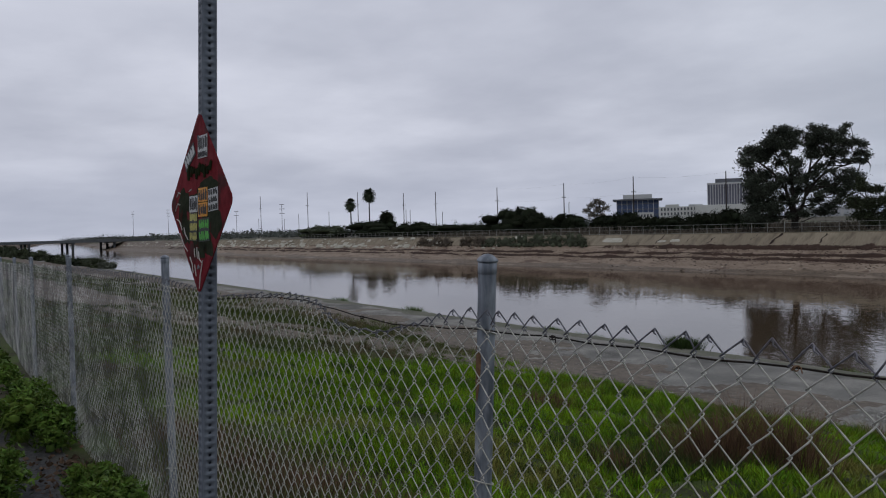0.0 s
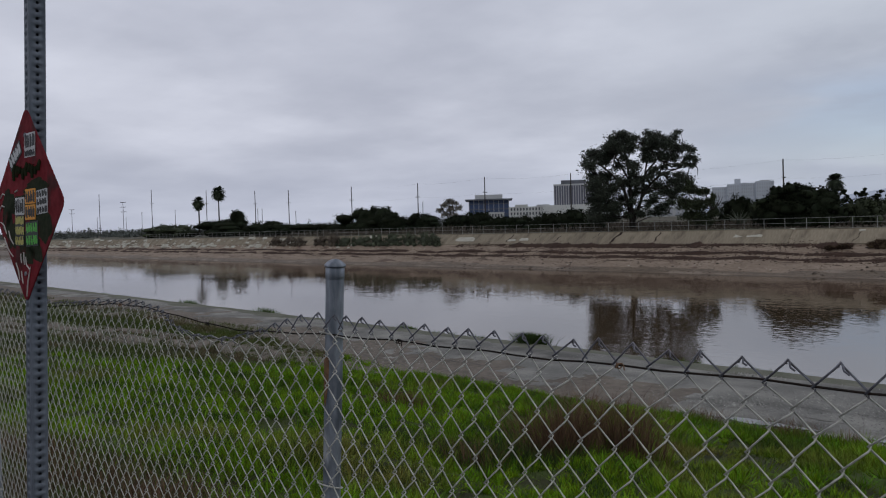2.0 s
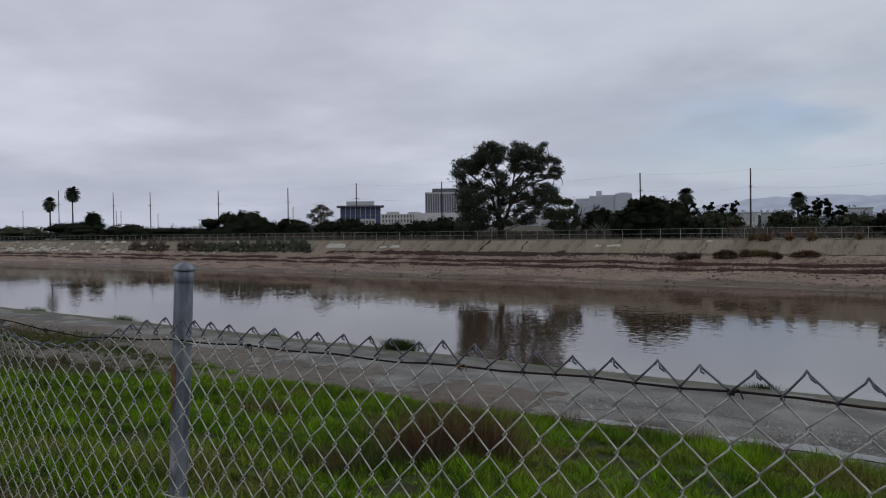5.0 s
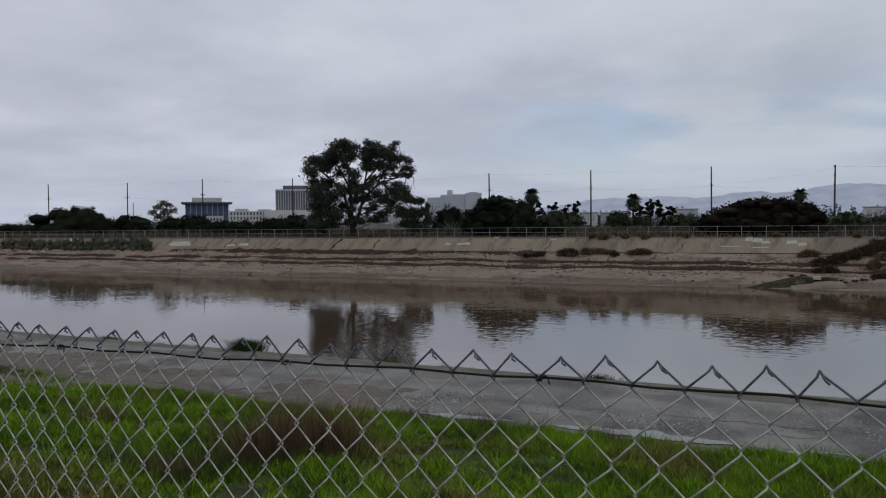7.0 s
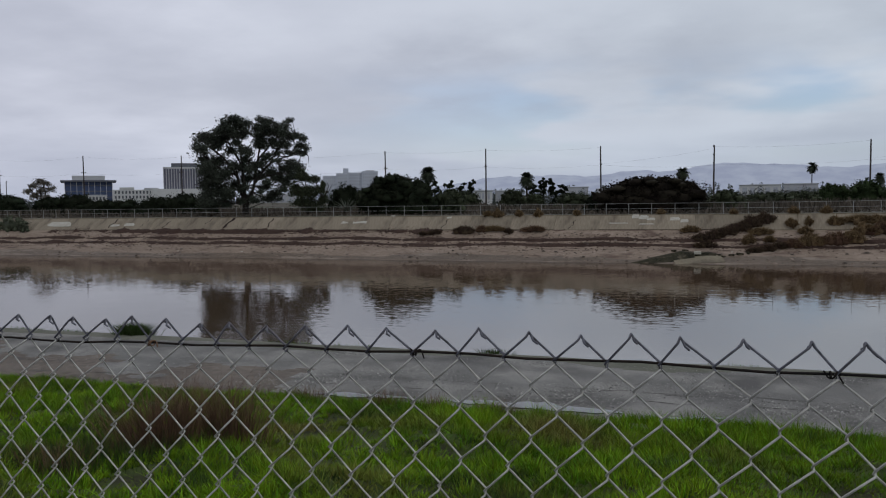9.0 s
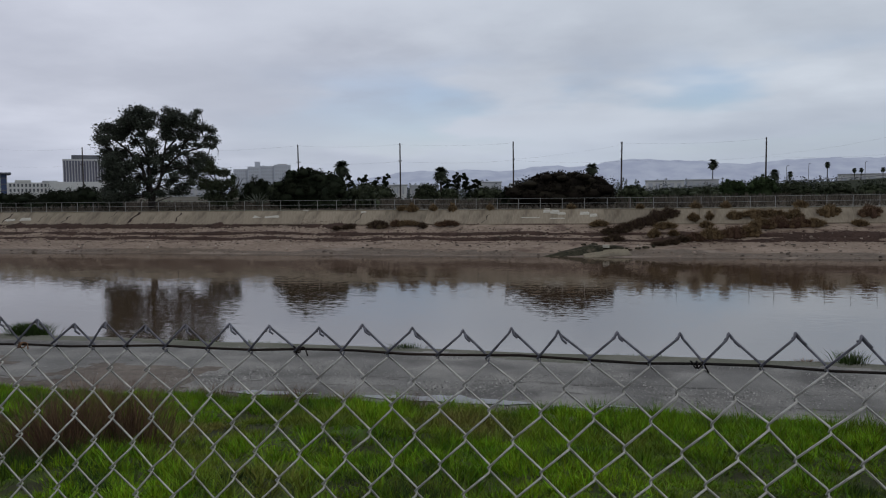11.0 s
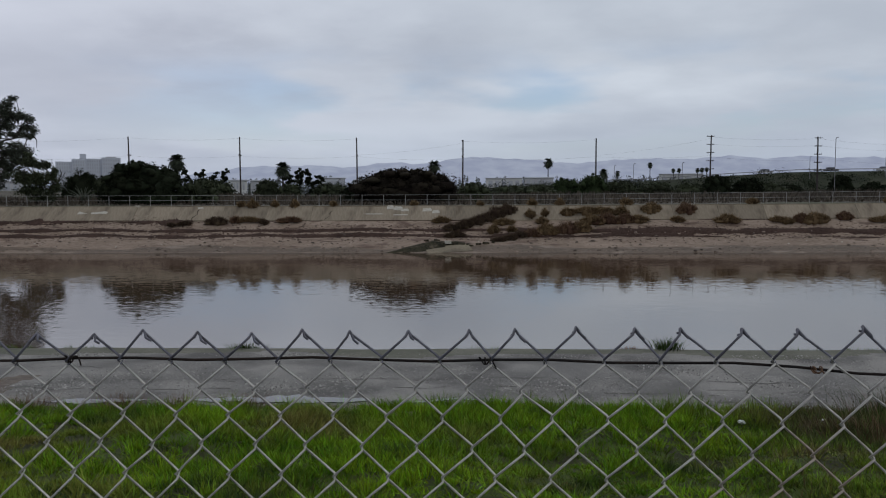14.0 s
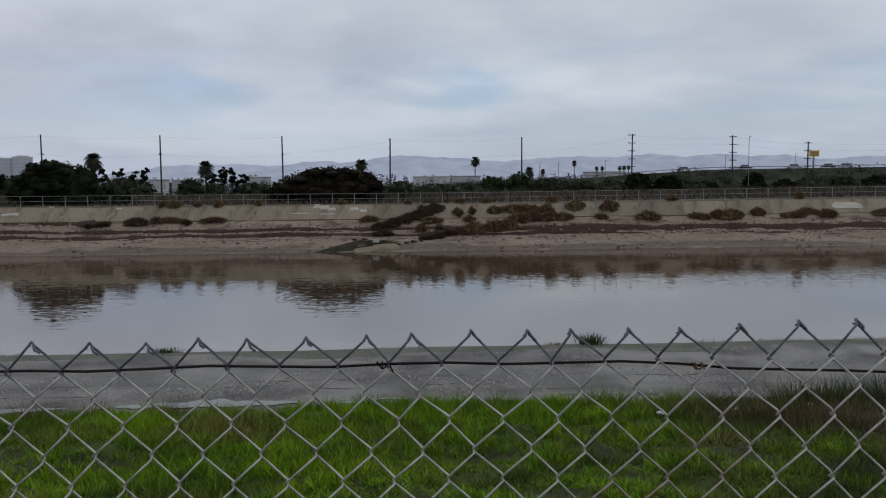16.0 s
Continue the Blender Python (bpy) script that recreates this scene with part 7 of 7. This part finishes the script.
# far green patch beyond the dirt track
rng_ = np.random.default_rng(33)
gx, gy = rng_.uniform(-60, -18, 60000), rng_.uniform(4.5, 11.5, 60000)
ok = (gy > np.interp(gx, [-60, -45, -28, -21.5, -19, -17.5], [4.5, 5.2, 6.6, 7.6, 9.6, 12]) + 0.3 * vnoise(gx, gy, 1.1, 0.7)) & (vnoise(gx, gy, 0.9, 0.1) + 0.6 * vnoise(gx, gy, 2.3, 1.0) > -0.35)
gx, gy = gx[ok], gy[ok]
tagged(new("grass", blades("grass", gx, gy, 0.13 * rng_.uniform(0.5, 1.3, len(gx)), 0.012, M_GRASS_DULL, rng_)), "patch of green grass beside the dirt track", "grass", kind="stuff")

SLOPE_WEEDS = [
        (-4.75, 5.95, 0.80, 0.98, M_DRY, 520, "dry reddish-brown weed clump in the grass"), (-4.3, 6.35, 0.75, 0.92, M_DRY, 380, "dry reddish-brown weed clump in the grass"), (-4.8, 5.4, 1.5, 0.42, M_WEED_DARK, 420, "dark green weeds round the dry stalks"), (-5.6, 5.0, 0.9, 0.3, M_WEED_DARK, 160, "dark green weeds in the grass"), (-7.7, 6.4, 0.8, 0.35, M_DRY, 300, "small dry weed clump in the grass"),
        (-5.1, 5.1, 0.7, 0.4, M_DRY, 140, "dry reddish-brown weed clump in the grass"), (4.4, 6.2, 1.2, 0.22, M_DRY, 200, "low dry weeds in the grass"), (4.6, 5.2, 1.2, 0.2, M_DRY, 200, "low dry weeds in the grass"), (5.2, 6.0, 1.8, 0.32, M_DRY, 380, "low dry weeds in the grass"), (2.4, 4.6, 0.8, 0.14, M_DRY, 90, "low dry weeds in the grass"), (4.2, 9.6, 1.1, 0.26, M_DRY, 180, "dry brown weed clump in the grass"), (4.6, 8.0, 1.4, 0.42, M_DRY, 320, "dry brown weed clump in the grass"), (5.6, 9.4, 1.8, 0.5, M_DRY, 380, "dry brown weed clump in the grass"), (6.2, 7.2, 1.6, 0.4, M_DRY, 320, "dry brown weed clump in the grass")]
EDGE_WEEDS = [
        (-6.9, 1.75, 1.3, 0.26, M_DRY, 800, "low dry reddish weeds near the fence"), (-5.9, 1.9, 1.3, 0.26, M_DRY, 800, "low dry reddish weeds near the fence"), (-5.1, 2.1, 1.1, 0.26, M_DRY, 700, "low dry reddish weeds near the fence"), (-4.3, 2.4, 0.7, 0.24, M_DRY, 400, "low dry reddish weeds near the fence"),
        (-12.0, 14.05, 0.62, 0.45, M_WEED_DARK, 700, "thick green grass clump on the path edge"), (-16.6, 14.2, 0.5, 0.25, M_GRASS_DARK, 160, "small green clump on the path edge"), (-3.8, 14.05, 0.5, 0.24, M_WEED_DARK, 120, "straggly weed on the path edge"),
        (3.72, 13.95, 0.42, 0.40, M_WEED_DARK, 130, "straggly weed on the path edge"), (5.5, 9.35, 1.5, 0.62, M_WEED_DARK, 420, "rank dark weeds at the edge of the grass"), (6.3, 9.1, 1.4, 0.75, M_WEED_DARK, 420, "rank dark weeds at the edge of the grass"), (3.1, 14.05, 0.4, 0.18, M_DRY, 60, "straggly dry weed on the path edge"), (-24, 14.2, 0.8, 0.35, M_GRASS_DARK, 160, "small green clump on the path edge"), (-30, 14.3, 0.9, 0.35, M_GRASS_DARK, 160, "small green clump on the path edge"),
        (-2.6, 9.9, 0.6, 0.35, M_DRY, 120, "dry stalks at the edge of the path"), (-4.2, 9.8, 0.7, 0.4, M_DRY, 140, "dry stalks at the edge of the path"), (-3.5, 9.9, 0.5, 0.35, M_DRY, 100, "dry stalks at the edge of the path"), (-5.4, 9.8, 0.7, 0.35, M_DRY, 130, "dry stalks at the edge of the path")]
for k, (x, y, w, h, mat, bl, what) in enumerate(SLOPE_WEEDS + EDGE_WEEDS):
    tuft("weed_clump", what, x, y, w, h * (0.72 if y < 12 else 0.8), mat, 700 + k, int(bl * (2.0 if y > 4 else 1.2)), "weed clumps", "weeds", 0.0022 if y < 12 else 0.006)

brng = random.Random(77)
for k in range(26):
    x = -79 - k * 5.6 - brng.uniform(0, 3.0)
    w, h = brng.uniform(3.6, 6.4), (1.05 + 0.011 * (-x - 79)) * brng.uniform(0.65, 1.2)
    shrub("bank_shrub", "dark green shrub beside the path along the near bank", "shrub", lump(x, 13.9 - 0.016 * (-x - 72) + brng.uniform(-0.5, 0.4), -1.2, w, h, 900 + k, 1.8, 4), 1500, 0.15, M_LEAF_GREY if k == 0 else (M_LEAF_OLIVE if k % 3 else M_LEAF_DARK), 920 + k, "shrubs on the near bank", core=0.65)

# low green fringe along the river edge of the path
rng_ = np.random.default_rng(34)
gx = rng_.uniform(-40, 12, 9000)
gx = gx[vnoise(gx, gx * 0.1, 0.8, 0.5) + 0.7 * vnoise(gx, gx, 2.1, 0.2) > 0.55]
gy = 14.08 + rng_.normal(0, 0.06, len(gx))
tagged(new("edge_grass", blades("edge_grass", gx, gy, 0.09 * rng_.uniform(0.5, 1.5, len(gx)), 0.008, M_GRASS_DARK, rng_)), "thin fringe of grass along the river edge of the path", "grass", kind="stuff")

# loose gravel and grit on the path
M_GRIT = material("mixed_grit", (0.28, 0.27, 0.25), (0.17, 0.164, 0.152), 0.9, scale=6, fine=40, bump=0, island=0.7, spec=0.05)


def grit(seed, n):
    rng = np.random.default_rng(seed)
    x = np.where(rng.uniform(0, 1, n) < 0.85, rng.uniform(-7, 9, n), rng.uniform(-30, -7, n))
    y = path_near(x) + rng.uniform(0, 1, n) * (13.5 - path_near(x))
    s = (0.004 + 0.011 * rng.uniform(0, 1, n) ** 3) * (1 + 0.6 * (vnoise(x, y, 2.0, 0.8) > 0.3))
    P = np.stack([x, y, x * 0 + PATH_Z + 0.022], 1)
    a = rng.uniform(0, np.pi, n)
    u = np.stack([np.cos(a), np.sin(a), a * 0], 1) * s[:, None]
    v = np.stack([-np.sin(a), np.cos(a), a * 0], 1) * (s * 0.7)[:, None]
    up = np.stack([x * 0, x * 0, s * 0.9], 1)
    V = np.stack([P - u - v, P + u - v * 0.6, P + v, P + up], 1).reshape(-1, 3)
    k = np.arange(n)[:, None] * 4
    F = np.concatenate([k + [0, 1, 3], k + [1, 2, 3], k + [2, 0, 3]], 1).reshape(-1, 3)
    return mesh_np("grit", V, F, M_GRIT)


tagged(new("grit", grit(41, 60000)), "loose grey grit and pebbles scattered on the path", "gravel", kind="stuff")

# puddle along the grass edge of the path
M_PUDDLE = material("shallow_rain_water", (0.10, 0.10, 0.10), None, 0.03, bump=0, ior=1.5, spec=0.6)


def pool(name, x0, x1, y0, w, seed):
    xs = np.linspace(x0, x1, 40)
    t = np.linspace(0, 1, 40)
    half = w * np.sin(np.pi * t) ** 0.6 * (1 + 0.3 * vnoise(xs, xs, 2.5, seed))
    mid = path_near(xs) + y0 + 0.05 * vnoise(xs, xs, 1.4, seed)
    far = half * (1 + 0.35 * vnoise(xs, xs * 0, 9.0, seed) + 0.25 * vnoise(xs, xs * 0, 21.0, seed))
    V = np.concatenate([np.stack([xs, mid - half, xs * 0 + PATH_Z + 0.036], 1), np.stack([xs, mid + far, xs * 0 + PATH_Z + 0.036], 1)])
    i = np.arange(39)
    return tagged(new(name, mesh_np(name, V, np.stack([i, i + 1, i + 41, i + 40], 1), M_PUDDLE)), "shallow puddle along the grass edge of the path", "puddle", kind="structure")


pool("puddle", -3.5, -1.0, 0.26, 0.13, 0.4)
pool("puddle", -0.8, 0.5, 0.20, 0.05, 2.9)
pool("puddle", -5.5, -4.0, 0.26, 0.10, 1.7)

# weeds and box on the near side of the fence
M_BROAD = material("broad_weed_leaves", (0.085, 0.135, 0.018), (0.035, 0.065, 0.010), 0.7, scale=3, fine=12, bump=0, island=0.4, hue=0.02)
for k, (x, y, w, h) in enumerate([(-8.0, 0.62, 0.9, 0.45), (-8.9, 0.70, 0.9, 0.38), (-7.4, 0.78, 0.6, 0.35), (-6.2, 0.25, 0.9, 0.32), (-5.9, 0.0, 0.9, 0.34), (-6.9, 0.05, 0.9, 0.4), (-7.8, -0.05, 1.0, 0.42), (-5.75, 0.82, 0.7, 0.22), (-5.2, 0.85, 0.8, 0.24), (-10.6, 0.55, 1.1, 0.3), (-12.2, 0.5, 1.2, 0.34), (-4.6, 0.8, 0.7, 0.2), (-10.4, 0.1, 0.9, 0.3)]):
    shrub("leafy_weed", "leafy green weed growing along the fence foot", "weeds", lump(x, y, 0.0, w, h, 800 + k, 0.5 * w), 3800, 0.050 if x > -9.5 else 0.06, M_BROAD, 820 + k, "weeds along the fence foot", stems=True, core=0.45, aspect=0.36)
ub = tagged(new("utility_box"), "small dark concrete utility box with a flat lid", "utility box")
ub.matrix_world = pose(-8.95, 0.25, 0)
part("body", boxed((-0.45, -0.35, 0), (0.45, 0.25, 0.22), 0.015), M_OLDCON, ub)
part("lid", boxed((-0.48, -0.38, 0.22), (0.48, 0.28, 0.27), 0.012), M_OLDCON, ub)
M_LEAFLITTER = material("dead_brown_leaves", (0.10, 0.06, 0.038), (0.05, 0.034, 0.024), 0.9, scale=8, fine=30, bump=0, island=0.5)
rng_ = np.random.default_rng(36)
lp_ = np.stack([rng_.normal(-6.5, 0.35, 260), rng_.normal(0.75, 0.12, 260), rng_.uniform(0.008, 0.03, 260)], 1)
V, F = leaf_quads(lp_, 0.045, rng_, 0.9)
tagged(new("leaf_litter", mesh_np("leaf_litter", V, F, M_LEAFLITTER)), "dead brown leaves lying by the fence foot", "leaves", kind="stuff")
M_TRASH = material("white_plastic_scrap", (0.6, 0.6, 0.58), None, 0.5, bump=0)
for k, (x, y, s) in enumerate([(-6.35, 0.86, 0.03), (-6.5, 0.80, 0.02), (3.3, 8.9, 0.05), (4.2, 8.9, 0.04), (5.2, 9.1, 0.045)]):
    bm = bmesh.new()
    bmesh.ops.create_icosphere(bm, subdivisions=2, radius=s)
    tr = random.Random(k)
    for v in bm.verts:
        v.co *= tr.uniform(0.6, 1.1)
        v.co.z *= 0.5
    me = bpy.data.meshes.new("litter")
    bm.to_mesh(me)
    bm.free()
    me.materials.append(M_TRASH)
    ob = tagged(new("litter", me), "crumpled scrap of white plastic litter on the ground", "litter", "scraps of litter")
    ob.location = (x, y, slope_z(x, y) + s * 0.3 + (0.04 if y > 2 else 0))
